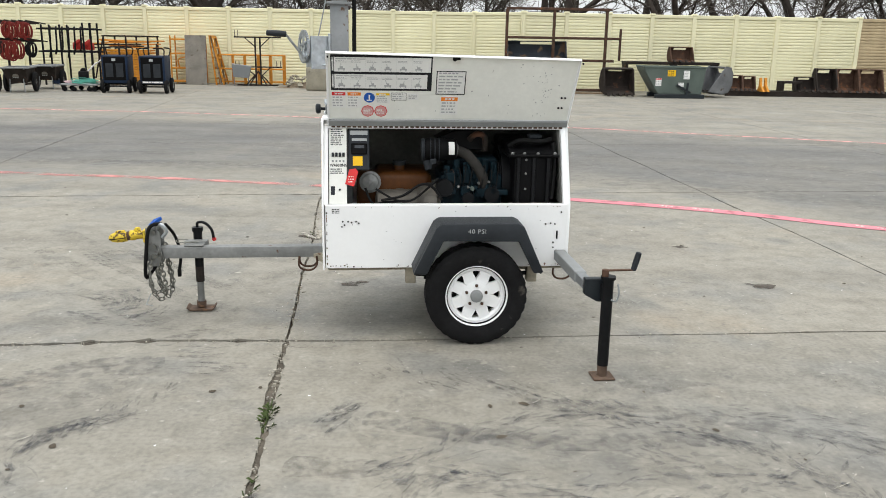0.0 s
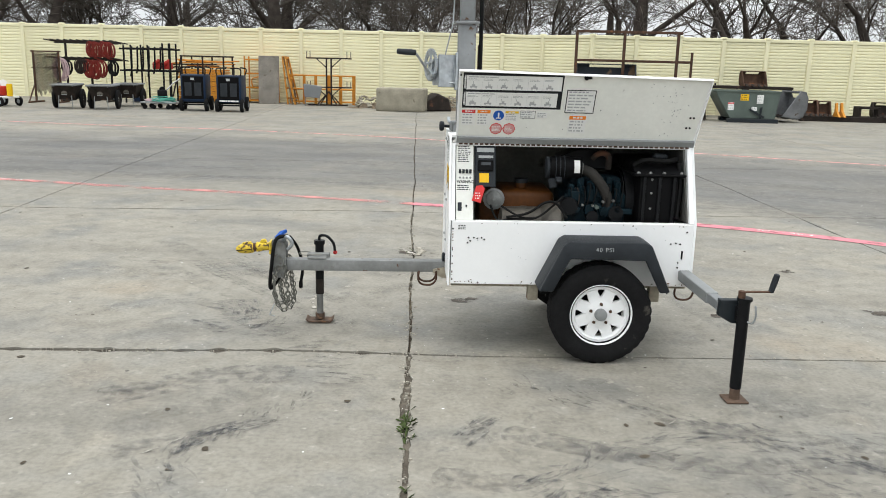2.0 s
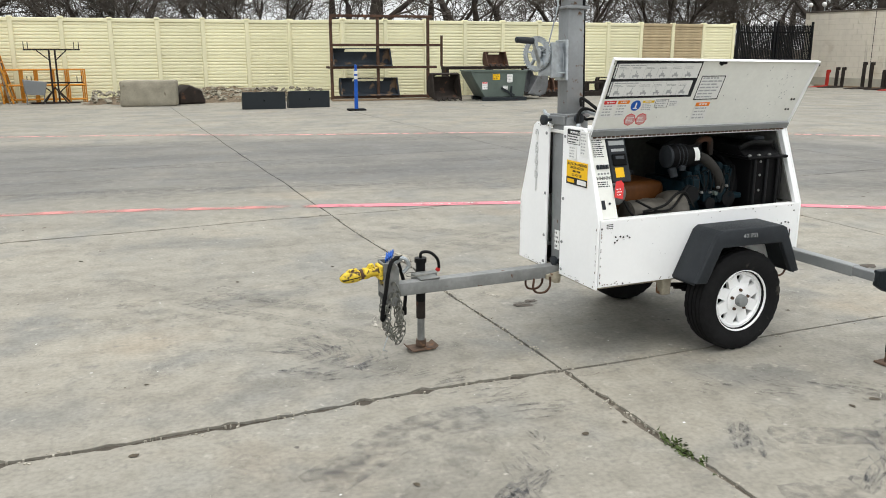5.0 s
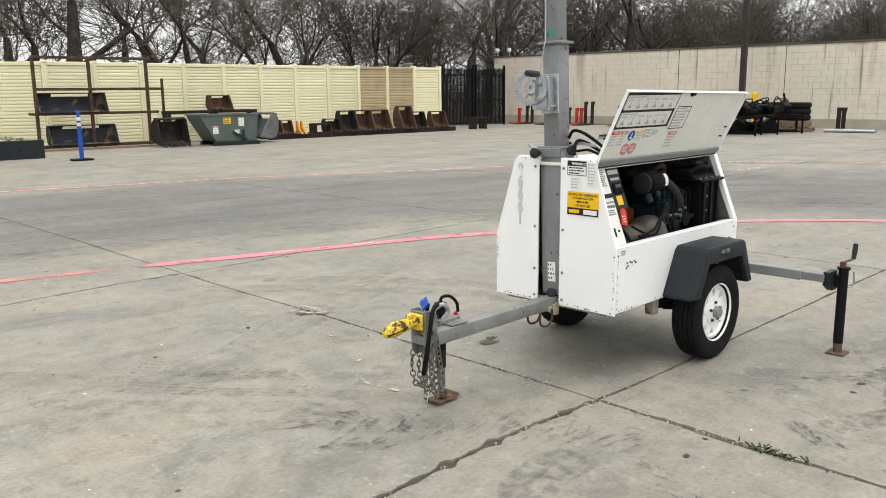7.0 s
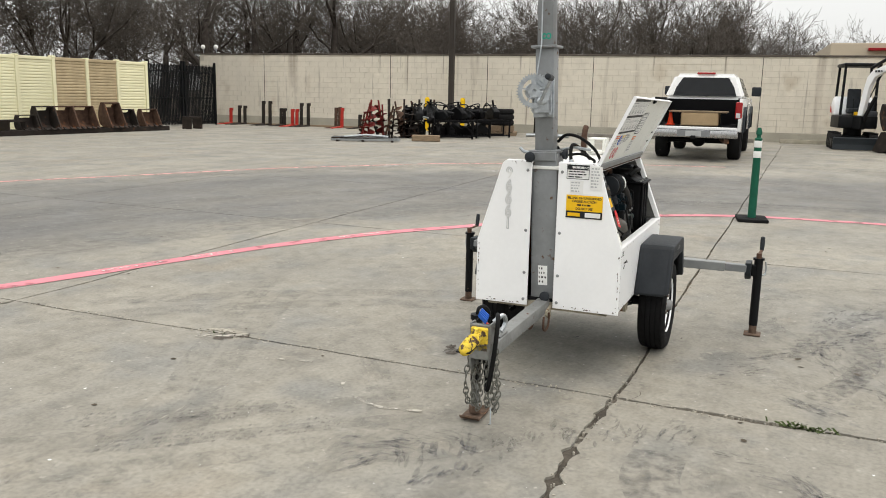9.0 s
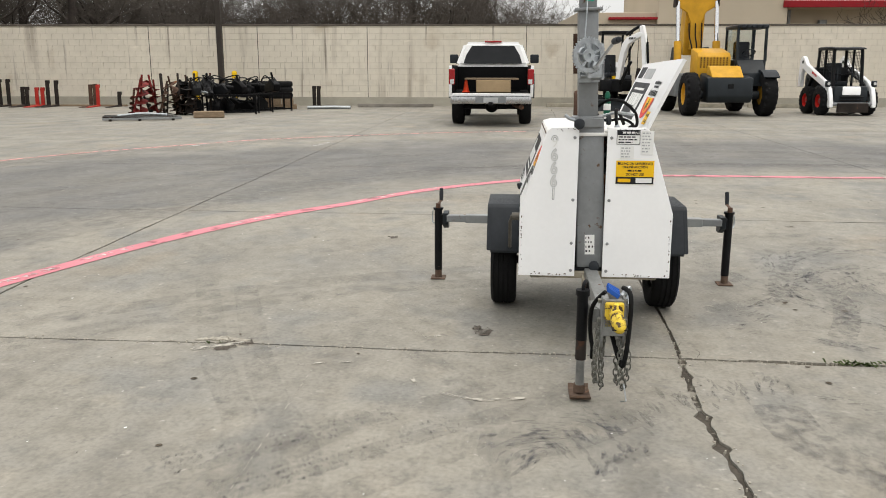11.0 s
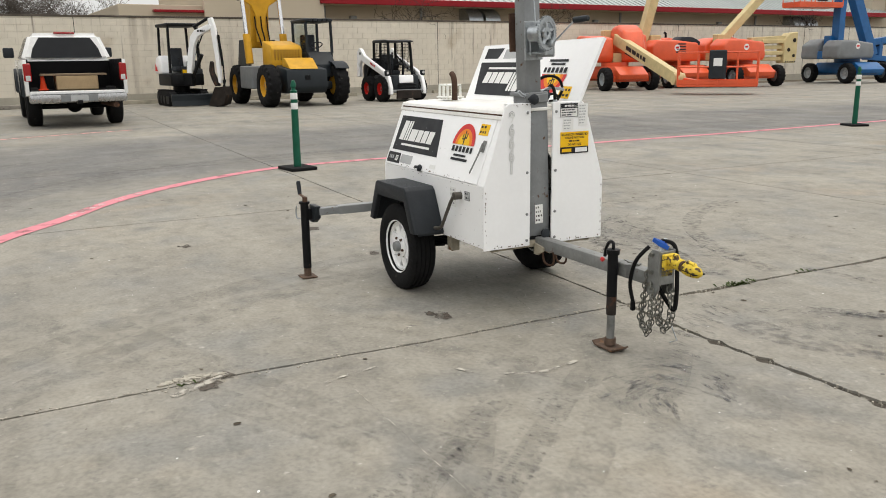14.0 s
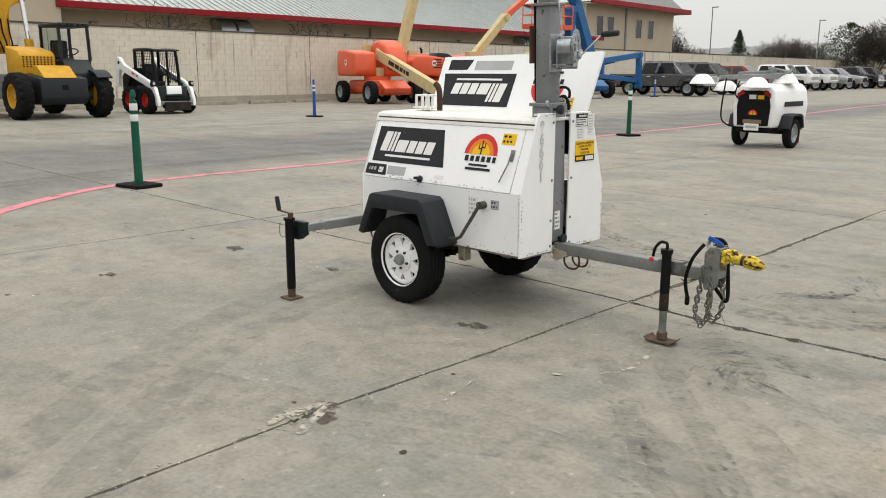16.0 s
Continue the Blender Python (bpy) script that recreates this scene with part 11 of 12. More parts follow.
def concrete_block():
    bm = bm_new()
    box(bm, (-0.66, -0.32, 0), (0.66, 0.32, 0.62), 0.05, 2)
    bmesh.ops.subdivide_edges(bm, edges=bm.edges[:], cuts=3, use_grid_fill=True)
    for v in bm.verts:
        v.co += Vector((1, 1, 0.6)) * 0.02 * noise.noise(v.co * 4)
    solid("concrete_block", bm, concrete_old, "large weathered concrete ballast block", "concrete block", on_ground(-1.95, 22.65, -7))
    bm = bm_new()
    prism(bm, [(-0.4, 0.0), (0.35, 0.0), (0.25, 0.35), (-0.1, 0.5), (-0.35, 0.3)], "y", -0.3, 0.3, 0.04)
    solid("steel_scrap", bm, dark_rust, "dark steel attachment behind the block", "scrap", on_ground(-1.0, 23.2, 20))
    for x, y, yaw in ((0.58, 20.45, -2), (1.68, 20.65, 2)):
        p = thing("steel_plate", "dark steel mounting plate lying on edge", "steel plate", on_ground(x, y, yaw), "steel plates")
        bm = bm_new()
        box(bm, (-0.5, -0.02, 0), (0.5, 0.0, 0.40), 0.005)
        prism(bm, [(0.0, 0.38), (0.25, 0.2), (0.25, 0.0), (0.0, 0.0)], "x", -0.5, -0.48)
        prism(bm, [(0.0, 0.38), (0.25, 0.2), (0.25, 0.0), (0.0, 0.0)], "x", 0.48, 0.5)
        part("plate", bm, charcoal, p)
        bm = bm_new()
        cyl(bm, (0, -0.025, 0.2), (0, -0.018, 0.2), 0.02, None, 10)
        part("bolt_hole", bm, bay_black, p)
    # leaf and rubble drift against the fence
    bm = bm_new()
    nx, ny = 60, 10
    g = []
    for i in range(nx + 1):
        row = []
        for j in range(ny + 1):
            x = -3.6 + 6.6 * i / nx
            y = 23.3 + 2.2 * j / ny
            e = min(1, 3 * min(i / nx, 1 - i / nx)) * (j / ny)
            z = 0.3 * e + 0.10 * e * noise.noise(Vector((x * 2, y * 2, 0))) + 0.05 * noise.noise(Vector((x * 9, y * 9, 4))) * (1 if j else 0)
            row.append(bm.verts.new((x, y, max(-0.01, z))))
        g.append(row)
    for i in range(nx):
        for j in range(ny):
            bm.faces.new((g[i][j], g[i + 1][j], g[i + 1][j + 1], g[i][j + 1]))
    solid("leaf_drift", bm, leaf_litter, "drift of dead leaves and rubble along the fence", "debris", kind="stuff")
    bm = bm_new()
    rr = random.Random(2)
    for _ in range(420):
        x = rr.uniform(-3.4, 2.8)
        y = rr.uniform(23.6, 25.3)
        s = rr.uniform(0.02, 0.07)
        box(bm, (-s, -s * 0.7, -s * 0.3), (s, s * 0.7, s * 0.3), 0, 1, pose(x, y, 0.3 * (y - 23.3) / 2.2 + 0.02, rr.uniform(-40, 40), rr.uniform(-40, 40), rr.uniform(0, 180)))
    solid("rubble", bm, concrete_old, "small broken stones and leaves in the drift", "rubble", kind="stuff")


def bucket(m, w, h, mt, label, teeth=True, group="buckets"):
    """An excavator or loader bucket, open towards -y."""
    b = thing("bucket", label, "bucket", m, group)
    t = 0.03
    out = [(-0.5, 0.0), (0.15, 0.0), (0.42, 0.12), (0.52, 0.40), (0.46, 0.75), (0.30, 0.98), (0.05, 1.0)]
    out = [(y * h * 0.9, z * h) for y, z in out]
    inn = [(y * 0.94 - 0.005, z * 0.94 + 0.03) for y, z in out]
    bm = bm_new()
    cut = [(0.45 * h * 0.9, 0.80 * h)]
    back, lining = out[:4] + cut, inn[:4] + [(cut[0][0] * 0.93, cut[0][1])]
    prism(bm, back + lining[::-1], "x", -w / 2, w / 2)
    for a, c in ((-0.5, -0.27), (0.27, 0.5)):
        prism(bm, [cut[0], out[5], (out[5][0] - 0.02, out[5][1] - 0.015), (cut[0][0] - 0.02, cut[0][1])], "x", a * w, c * w)
    part("shell", bm, mt, b)
    for s in (-1, 1):
        bm = bm_new()
        prism(bm, out, "x", s * w / 2, s * (w / 2 - t), 0.004)
        part("side_plate", bm, mt, b)
    bm = bm_new()
    box(bm, (-w / 2, out[5][0] - 0.16 * h, h * 0.94), (w / 2, out[5][0] + 0.02, h * 1.0), 0.01)
    part("top_bar", bm, mt, b)
    if teeth:
        n = max(3, int(w / 0.16))
        for i in range(n):
            x = -w / 2 + (i + 0.5) * w / n
            bm = bm_new()
            prism(bm, [(-0.5 * h * 0.9 - 0.12, 0.0), (-0.5 * h * 0.9 + 0.04, 0.0), (-0.5 * h * 0.9 + 0.04, 0.06)], "x", x - 0.03, x + 0.03)
            part("tooth", bm, dark_rust, b)
    return b


def fence_east_group():
    r = thing("pipe_rack", "tall rusty square-tube rack in front of the fence", "rack", on_ground(4.2, 23.55, -1))
    for x in (-1.4, -0.1, 1.35):
        bm = bm_new()
        box(bm, (x - 0.038, -0.34, 0), (x + 0.038, -0.264, 2.25), 0.008)
        part("upright", bm, rust_steel, r)
    for z, x1 in ((0.05, 1.6), (0.85, 1.6), (1.45, 1.75), (2.22, 1.45)):
        bm = bm_new()
        box(bm, (-1.42, -0.36, z), (x1, -0.27, z + 0.07), 0.006)
        part("rail", bm, rust_steel, r)
    for z in (0.85,):
        bm = bm_new()
        for x in (-1.4, -0.1, 1.35):
            box(bm, (x - 0.03, -0.26, z), (x + 0.03, 0.4, z + 0.06), 0.004)
        part("shelf_arm", bm, rust_steel, r)
    bm = bm_new()
    box(bm, (1.72, -0.34, 0.9), (1.78, -0.28, 1.75), 0.005)
    part("short_upright", bm, rust_steel, r)
    bm = bm_new()
    box(bm, (-1.5, -0.75, 0), (1.75, -0.68, 0.05), 0.005)
    box(bm, (-1.5, 0.4, 0), (1.75, 0.47, 0.05), 0.005)
    part("skid", bm, wood, r)
    for z, x in ((0.92, -0.55), (0.12, -0.35)):
        bucket(on_ground(4.2, 23.4, -1) @ pose(x, -0.1, z), 1.65, 0.48, worn_bucket, "dark wide loader bucket on the rack, paint worn to rust", False, "loader buckets")
    bucket(on_ground(5.72, 22.35, 8) @ pose(0, 0, 0.10, 14, 0, 0), 0.85, 0.62, dark_rust, "dark rusty digging bucket standing by the bin")
    # grey-green tipping bin
    b = thing("tipping_bin", "grey-green steel tipping bin with stickers", "bin", on_ground(7.1, 22.15, -2))
    bm = bm_new()
    prism(bm, [(-0.42, 0.10), (0.72, 0.10), (0.80, 0.78), (-0.82, 0.78), (-0.80, 0.70)], "y", -0.50, 0.42, 0.01)
    part("bin_body", bm, bin_green, b)
    bm = bm_new()
    box(bm, (-0.84, -0.52, 0.77), (0.82, -0.48, 0.81), 0.006)
    box(bm, (-0.84, 0.40, 0.77), (0.82, 0.44, 0.81), 0.006)
    box(bm, (-0.84, -0.48, 0.77), (-0.80, 0.40, 0.81), 0.006)
    box(bm, (0.78, -0.48, 0.77), (0.82, 0.40, 0.81), 0.006)
    part("bin_rim", bm, bin_green, b)
    bm = bm_new()
    bar(bm, (0.05, -0.52, 0.34), (0.42, -0.55, 0.14), 0.05)
    bar(bm, (0.32, -0.54, 0.10), (0.34, -0.54, 0.40), 0.04)
    part("latch_bar", bm, charcoal, b)
    for y in (-0.58, 0.25):
        bm = bm_new()
        box(bm, (-0.5, y, 0.0), (0.78, y + 0.15, 0.10), 0.008)
        part("fork_base", bm, charcoal, b)
    mb = plane_m((0, -0.502, 0), (1, 0, 0), (0, 0, 1))
    sticker(b, mb, -0.20, 0.56, 0.21, 0.16, print_yellow, "yellow sticker", 3, print_black, None, None, 3)
    sticker(b, mb, 0.22, 0.49, 0.16, 0.22, print_white, "white paper notice", 5, print_grey, None, None, 4)
    sticker(b, mb, 0.10, 0.30, 0.14, 0.10, print_white, "small white sticker", 2, print_grey, None, None, 5)
    sticker(b, mb, -0.50, 0.31, 0.15, 0.20, print_white, "white sticker with red mark", 2, print_grey, print_red, None, 6)
    # long low bench
    n = thing("steel_bench", "long dark steel bench in front of the fence", "bench", on_ground(8.0, 23.9, 0))
    bm = bm_new()
    box(bm, (-1.75, -0.25, 0.80), (0.95, 0.25, 0.88), 0.008)
    part("top_beam", bm, dark_rust, n)
    for x in (-1.7, -0.3, 0.88):
        bm = bm_new()
        box(bm, (x - 0.04, -0.22, 0), (x + 0.04, 0.22, 0.80), 0.006)
        part("leg", bm, dark_rust, n)
    bucket(on_ground(7.88, 23.85, 5) @ pose(0, 0, 0.88), 0.70, 0.42, rust_steel, "small rusty toothed bucket on the steel bench")
    bucket(on_ground(8.32, 22.45, -74) @ pose(0, 0, 0.10, -10, 0, 0), 0.80, 0.74, bent_grey, "bent grey loader bucket turned on its side")
    # rails with the row of buckets
    for y in (22.95, 23.5):
        bm = bm_new()
        box(bm, (8.95, y, 0), (16.2, y + 0.1, 0.14), 0.008)
        solid("ground_rail", bm, dark_rust, "long rusty steel beam on the ground under buckets", "beam")
    for x, w, h, mt in ((9.28, 0.40, 0.42, rust_steel), (9.66, 0.36, 0.40, rust_steel), (11.26, 0.56, 0.40, dark_rust), (11.84, 0.58, 0.64, dark_rust), (12.46, 0.60, 0.64, rust_steel), (13.12, 0.66, 0.64, rust_steel), (14.16, 0.54, 0.74, rust_steel), (14.74, 0.48, 0.54, dark_rust), (15.60, 0.62, 0.54, rust_steel)):
        bucket(on_ground(x, 23.2, -6) @ pose(0, 0, 0.14), w, h, mt, "rusty digging bucket in a row on steel beams")
    for x in (9.92, 10.06):
        bm = bm_new()
        prism(bm, [(-0.24, 0), (0.2, 0), (0.10, 0.14), (0.12, 0.36), (0.05, 0.38), (-0.02, 0.16)], "x", -0.03, 0.03, 0.006)
        solid("ripper_tooth", bm, orange_scaffold, "yellow ripper shank standing on the beams", "attachment", on_ground(x, 22.95, 0) @ pose(0, 0, 0.135))
    for x in (10.55, 17.2):
        bm = bm_new()
        for s in (0, 0.5):
            box(bm, (s, -0.2, 0), (s + 0.05, 0.2, 0.4), 0.005)
        box(bm, (0, -0.2, 0.36), (0.55, -0.15, 0.42), 0.005)
        box(bm, (0, 0.15, 0.36), (0.55, 0.2, 0.42), 0.005)
        solid("steel_stand", bm, dark_rust, "low dark steel stand between buckets", "stand", on_ground(x, 23.2, 0))


def along_block_wall():
    # fork tines standing against the wall foot
    for k, (s, h, mt) in enumerate(((-25.9, 0.62, red_paint), (-25.5, 0.72, dark_rust), (-25.25, 0.72, dark_rust), (-24.4, 0.92, dark_rust), (-24.1, 0.92, dark_rust), (-23.6, 0.66, dark_rust), (-23.45, 0.66, dark_rust), (-23.1, 0.64, red_paint), (-22.9, 0.64, red_paint), (-22.7, 0.88, dark_rust), (-22.4, 0.88, dark_rust),
                                    (-21.2, 0.74, rust_steel), (-21.05, 0.76, rust_steel), (-20.95, 0.74, red_paint), (-20.2, 0.5, dark_rust), (-13.4, 0.7, dark_rust), (-13.25, 0.7, dark_rust))):
        bm = bm_new()
        prism(bm, [(-0.95, 0.0), (0.03, 0.0), (0.05, h), (-0.01, h), (-0.03, 0.06), (-0.95, 0.02)], "x", -0.06, 0.06, 0.006)
        box(bm, (-0.07, 0.03, h - 0.10), (0.07, 0.09, h + 0.01), 0.006)
        solid("fork_tine", bm, mt, "steel forklift tine standing near the block wall", "fork tine", wall_place(s, -1.25, 3 * math.sin(k * 3)), "fork tines")
    bm = bm_new()
    box(bm, (-26.5, -1.2, 0), (-20.0, -1.05, 0.06), 0.005)
    solid("timber_runner", bm, wood, "long timber runner along the wall under tines", "timber", WALL_M)
    for s, ln in ((-11.9, 2.6), (-8.6, 2.4)):
        bm = bm_new()
        box(bm, (0, -0.07, 0), (ln, 0.07, 0.12), 0.015)
        solid("timber_beam", bm, old_board, "weathered timber lying by the wall", "timber", wall_place(s, -1.3, 3))
    # lamp pole and yellow bollards
    bm = bm_new()
    box(bm, (-0.09, -0.09, 0), (0.09, 0.09, 9.0), 0.01)
    box(bm, (-0.16, -0.16, 0), (0.16, 0.16, 0.03), 0.005)
    solid("lamp_pole", bm, mat("bronze_pole", (0.05, 0.042, 0.036), 0.5, 0.3), "dark bronze square steel lamp pole by the wall", "pole", on_ground(23.5, 16.4, 7))
    for x, y in ((23.35, 17.3), (23.55, 15.95)):
        bm = bm_new()
        cyl(bm, (0, 0, 0), (0, 0, 1.15), 0.09, None, 18)
        lathe(bm, [(0.09, 1.15), (0.07, 1.2), (0.02, 1.22)], (0, 0, 0), (0, 0, 1), 18)
        solid("bollard", bm, bright_yellow, "bright yellow steel bollard beside the lamp pole", "bollard", on_ground(x, y), "bollards")
    # heaps of tyres on pallets
    for x, y in ((22.6, 14.55), (22.35, 13.85)):
        m = on_ground(x, y, 20)
        p = thing("pallet", "weathered wooden pallet under stacked tyres", "pallet", m, "pallets")
        for k in range(5):
            bm = bm_new()
            box(bm, (-0.5, -0.5 + k * 0.22, 0.1), (0.5, -0.38 + k * 0.22, 0.13), 0.003)
            part("deck_board", bm, wood, p)
        for k in range(3):
            bm = bm_new()
            box(bm, (-0.5 + k * 0.45, -0.5, 0), (-0.4 + k * 0.45, 0.5, 0.1), 0.003)
            part("bearer", bm, wood, p)
        bm = bm_new()
        for i in range(3):
            for j in range(2):
                box(bm, (-0.4 + i * 0.28, -0.4 + j * 0.4, 0.13), (-0.14 + i * 0.28, -0.02 + j * 0.4, 0.33), 0.01)
        solid("block_stack", bm, wood, "timber cribbing blocks stacked on the pallet", "timber", m)
        for k in range(3):
            bm = bm_new()
            lathe(bm, [(0.2, 0.0), (0.36, 0.0), (0.40, 0.05), (0.40, 0.13), (0.36, 0.18), (0.2, 0.18)], (0.02 * k, 0, 0.335 + 0.185 * k), (0, 0, 1), 22, True)
            solid("tyre", bm, rubber, "old black tyre in a stack on the pallet", "tyre", m, "stacked tyres")
    # augers, stands and the dark attachment pile
    for k in range(13):
        t = k / 12
        x, y = 17.3 + 1.3 * t + 0.25 * math.sin(k * 5), 16.3 - 1.2 * t
        bm = bm_new()
        h = 0.75 + 0.42 * abs(math.sin(k * 2.2))
        cyl(bm, (0, 0, 0), (0, 0, h), 0.028, None, 8)
        n, R = 60, (0.10 + 0.05 * (k % 3) if k < 9 else 0.24)
        pr = None
        for i in range(n):
            a, z = i * 0.42, 0.04 + (h - 0.2) * i / n
            cur = (bm.verts.new((0.03 * math.cos(a), 0.03 * math.sin(a), z)), bm.verts.new((R * math.cos(a), R * math.sin(a), z)))
            if pr:
                bm.faces.new((pr[0], pr[1], cur[1], cur[0]))
            pr = cur
        solid("auger_bit", bm, auger_red if k in (1, 2, 4, 5) else (dark_rust if k % 2 else rust_steel), "spiral earth auger bit leaning in the attachment pile", "auger",
              on_ground(x, y, 40 * k) @ pose(0, 0, 0, 14 * math.sin(k * 1.7), 16 * math.cos(k * 2), 0), "auger bits")
    for k, (x, y, ln) in enumerate(((18.9, 14.9, 1.5), (19.8, 14.6, 1.3), (20.6, 14.2, 1.2))):
        s = thing("attachment_stand", "black steel frame stand for machine attachments", "stand", on_ground(x, y, -75 + 12 * k))
        for yy in (-0.35, 0.35):
            for xx in (0, ln):
                bm = bm_new()
                box(bm, (xx - 0.025, yy - 0.025, 0), (xx + 0.025, yy + 0.025, 0.55), 0.004)
                part("leg", bm, bay_black, s)
            bm = bm_new()
            box(bm, (-0.03, yy - 0.03, 0.50), (ln + 0.03, yy + 0.03, 0.56), 0.004)
            part("rail", bm, bay_black, s)
            bm = bm_new()
            bar(bm, (0, yy, 0.06), (ln, yy, 0.07), 0.045)
            part("foot_rail", bm, bay_black, s)
    rr = random.Random(31)
    for k in range(16):
        x, y = 18.3 + 2.9 * k / 15, 15.2 - 1.2 * k / 15 + rr.uniform(-0.3, 0.3)
        low = k % 3 == 2
        a = thing("hydraulic_attachment", "black hydraulic attachment with loose hoses in the pile", "attachment",
                  on_ground(x, y, rr.uniform(0, 360)) @ pose(0, 0, 0.02 if low else rr.uniform(0.50, 0.56), 0, rr.uniform(-24, 14) if not low else 0, 0))
        bm = bm_new()
        e = rr.uniform(0.6, 1.0)
        prism(bm, [(-0.6 * e, 0.02), (0.45 * e, 0.0), (0.6 * e, 0.12), (0.35 * e, 0.30), (0.05, 0.24), (-0.3 * e, 0.42), (-0.65 * e, 0.22)], "y", -0.10, 0.12, 0.02)
        cyl(bm, (-0.2, 0, 0.3), (0.75 * e, 0.06, 0.2), 0.05, None, 10)
        cyl(bm, (-0.4, 0.02, 0.2), (-0.25, 0.02, 0.62 * e), 0.035, None, 8)
        part("attachment_body", bm, bay_black if k % 2 else black_steel, a)
        for j in range(2):
            bm = bm_new()
            pipe(bm, [(-0.5 * e, 0.1, 0.3), (-0.2, 0.2 - 0.3 * j, 0.42 + 0.14 * rr.random()), (0.2, 0.15, 0.32 + 0.15 * rr.random()), (0.5 * e, 0.05, 0.2), (0.6 * e, 0.2, -0.1 if not low else 0.1)], 0.018, 6, 5)
            part("attachment_hose", bm, hose_black, a)
        if k % 4 == 1:
            bm = bm_new()
            cyl(bm, (0.5, 0, 0.12), (1.1, 0, 0.06), 0.05, 0.02, 10)
            part("chisel", bm, galv, a)
    bm = bm_new()
    for k in range(4):
        bar(bm, (17.8 + 0.35 * k, 15.6 - 0.3 * k, 0.02), (18.1 + 0.42 * k, 15.8 - 0.3 * k, 1.15), 0.06)
    solid("steel_rods", bm, dark_rust, "upright dark steel posts in the attachment pile", "posts", kind="stuff")
    lf = thing("folded_frame", "dark folded steel frame lying on the ground", "frame", on_ground(15.9, 15.2, -62))
    for k in range(6):
        bm = bm_new()
        bar(bm, (-0.95, -0.4 + 0.14 * k, 0.05 + 0.04 * (k % 2)), (0.95 - 0.1 * (k % 3), -0.46 + 0.17 * k, 0.06), 0.05)
        part("frame_bar", bm, dark_rust if k % 3 else grey_steel, lf)
    for x in (-0.8, -0.1, 0.7):
        bm = bm_new()
        box(bm, (x, -0.5, 0.0), (x + 0.07, 0.5, 0.05), 0.005)
        part("cross_bar", bm, dark_rust, lf)
    bm = bm_new()
    pipe(bm, [(-0.6, -0.2, 0.12), (0.0, 0.0, 0.16), (0.6, 0.1, 0.12)], 0.03, 8, 4)
    part("grey_ram", bm, galv, lf)
    bm = bm_new()
    box(bm, (-0.4, -0.1, 0), (0.4, 0.1, 0.18), 0.02)
    solid("timber_block", bm, wood, "short timber block lying before the pile", "timber", on_ground(17.0, 13.9, -65))
    bm = bm_new()
    for k in range(3):
        pipe(bm, [(0, 0.1 * k, 0.05), (0.8, 0.1 * k, 0.06), (1.4, 0.1 * k, 0.05)], 0.05, 8)
    solid("steel_pipes", bm, galv, "loose grey pipes on the ground by the wall", "pipes", on_ground(22.2, 12.9, -80), kind="stuff")


chain_rack()
hose_rack()
tool_rack()
for cx, cy, cyaw in ((-10.1, 20.35, 14), (-9.2, 20.35, 12), (-9.12, 21.75, 10)):
    cart(cx, cy, cyaw)
flat_cart()
welder(-7.0, 20.75, 8, False)
welder(-6.08, 20.7, 6, True)
scaffold_store()
small_washer()
concrete_block()
fence_east_group()
along_block_wall()


# ---- parked cars and the far side ----
def suv(m, paint, label, group="parked cars"):
    c = thing("car", label, "car", m, group)
    W = 0.95
    arch = lambda cx: [(cx - 0.46, 0.45), (cx - 0.34, 0.74), (cx + 0.34, 0.74), (cx + 0.46, 0.45)]
    side = [(-1.0, 0.5)] + arch(0) + arch(2.9) + [(3.75, 0.5), (3.85, 0.85), (3.7, 1.05), (2.55, 1.18), (-0.95, 1.18), (-1.05, 0.9)]
    bm = bm_new()
    prism(bm, side, "y", -W, W, 0.05, 2)
    part("body", bm, paint, c)
    bm = bm_new()
    taper(bm, [(-0.95, -W + 0.06), (2.5, -W + 0.06), (2.5, W - 0.06), (-0.95, W - 0.06)], 1.14, [(-0.7, -W + 0.24), (1.7, -W + 0.24), (1.7, W - 0.24), (-0.7, W - 0.24)], 1.76)
    bmesh.ops.bevel(bm, geom=bm.edges[:], offset=0.05, segments=2, affect="EDGES")
    part("cabin", bm, paint, c)
    for pts in ([(2.43, -0.8, 1.22), (2.43, 0.8, 1.22), (1.80, 0.66, 1.71), (1.80, -0.66, 1.71)], [(-0.935, 0.8, 1.22), (-0.935, -0.8, 1.22), (-0.745, -0.66, 1.68), (-0.745, 0.66, 1.68)]):
        bm = bm_new()
        bm.faces.new([bm.verts.new(p) for p in pts])
        part("screen", bm, car_glass, c)
    for s in (-1, 1):
        for x0, x1 in ((-0.75, 0.1), (0.2, 1.0), (1.1, 2.1)):
            bm = bm_new()
            bm.faces.new([bm.verts.new(p) for p in ((x0, s * 0.885, 1.22), (x1, s * 0.885, 1.22), (min(x1, 1.68), s * 0.745, 1.66), (max(x0, -0.62), s * 0.745, 1.66))])
            part("side_window", bm, car_glass, c)
        bm = bm_new()
        box(bm, (3.70, s * 0.55, 0.78), (3.84, s * 0.92, 0.97), 0.02)
        part("headlight", bm, lamp_clear, c)
        for x in (0, 2.9):
            wheel_at(c, (x, s * 0.82, 0.37), s, 0.37, 0.25, 0.23, galv)
    bm = bm_new()
    box(bm, (3.80, -0.5, 0.62), (3.87, 0.5, 0.95), 0.02)
    part("grille", bm, bay_black, c)


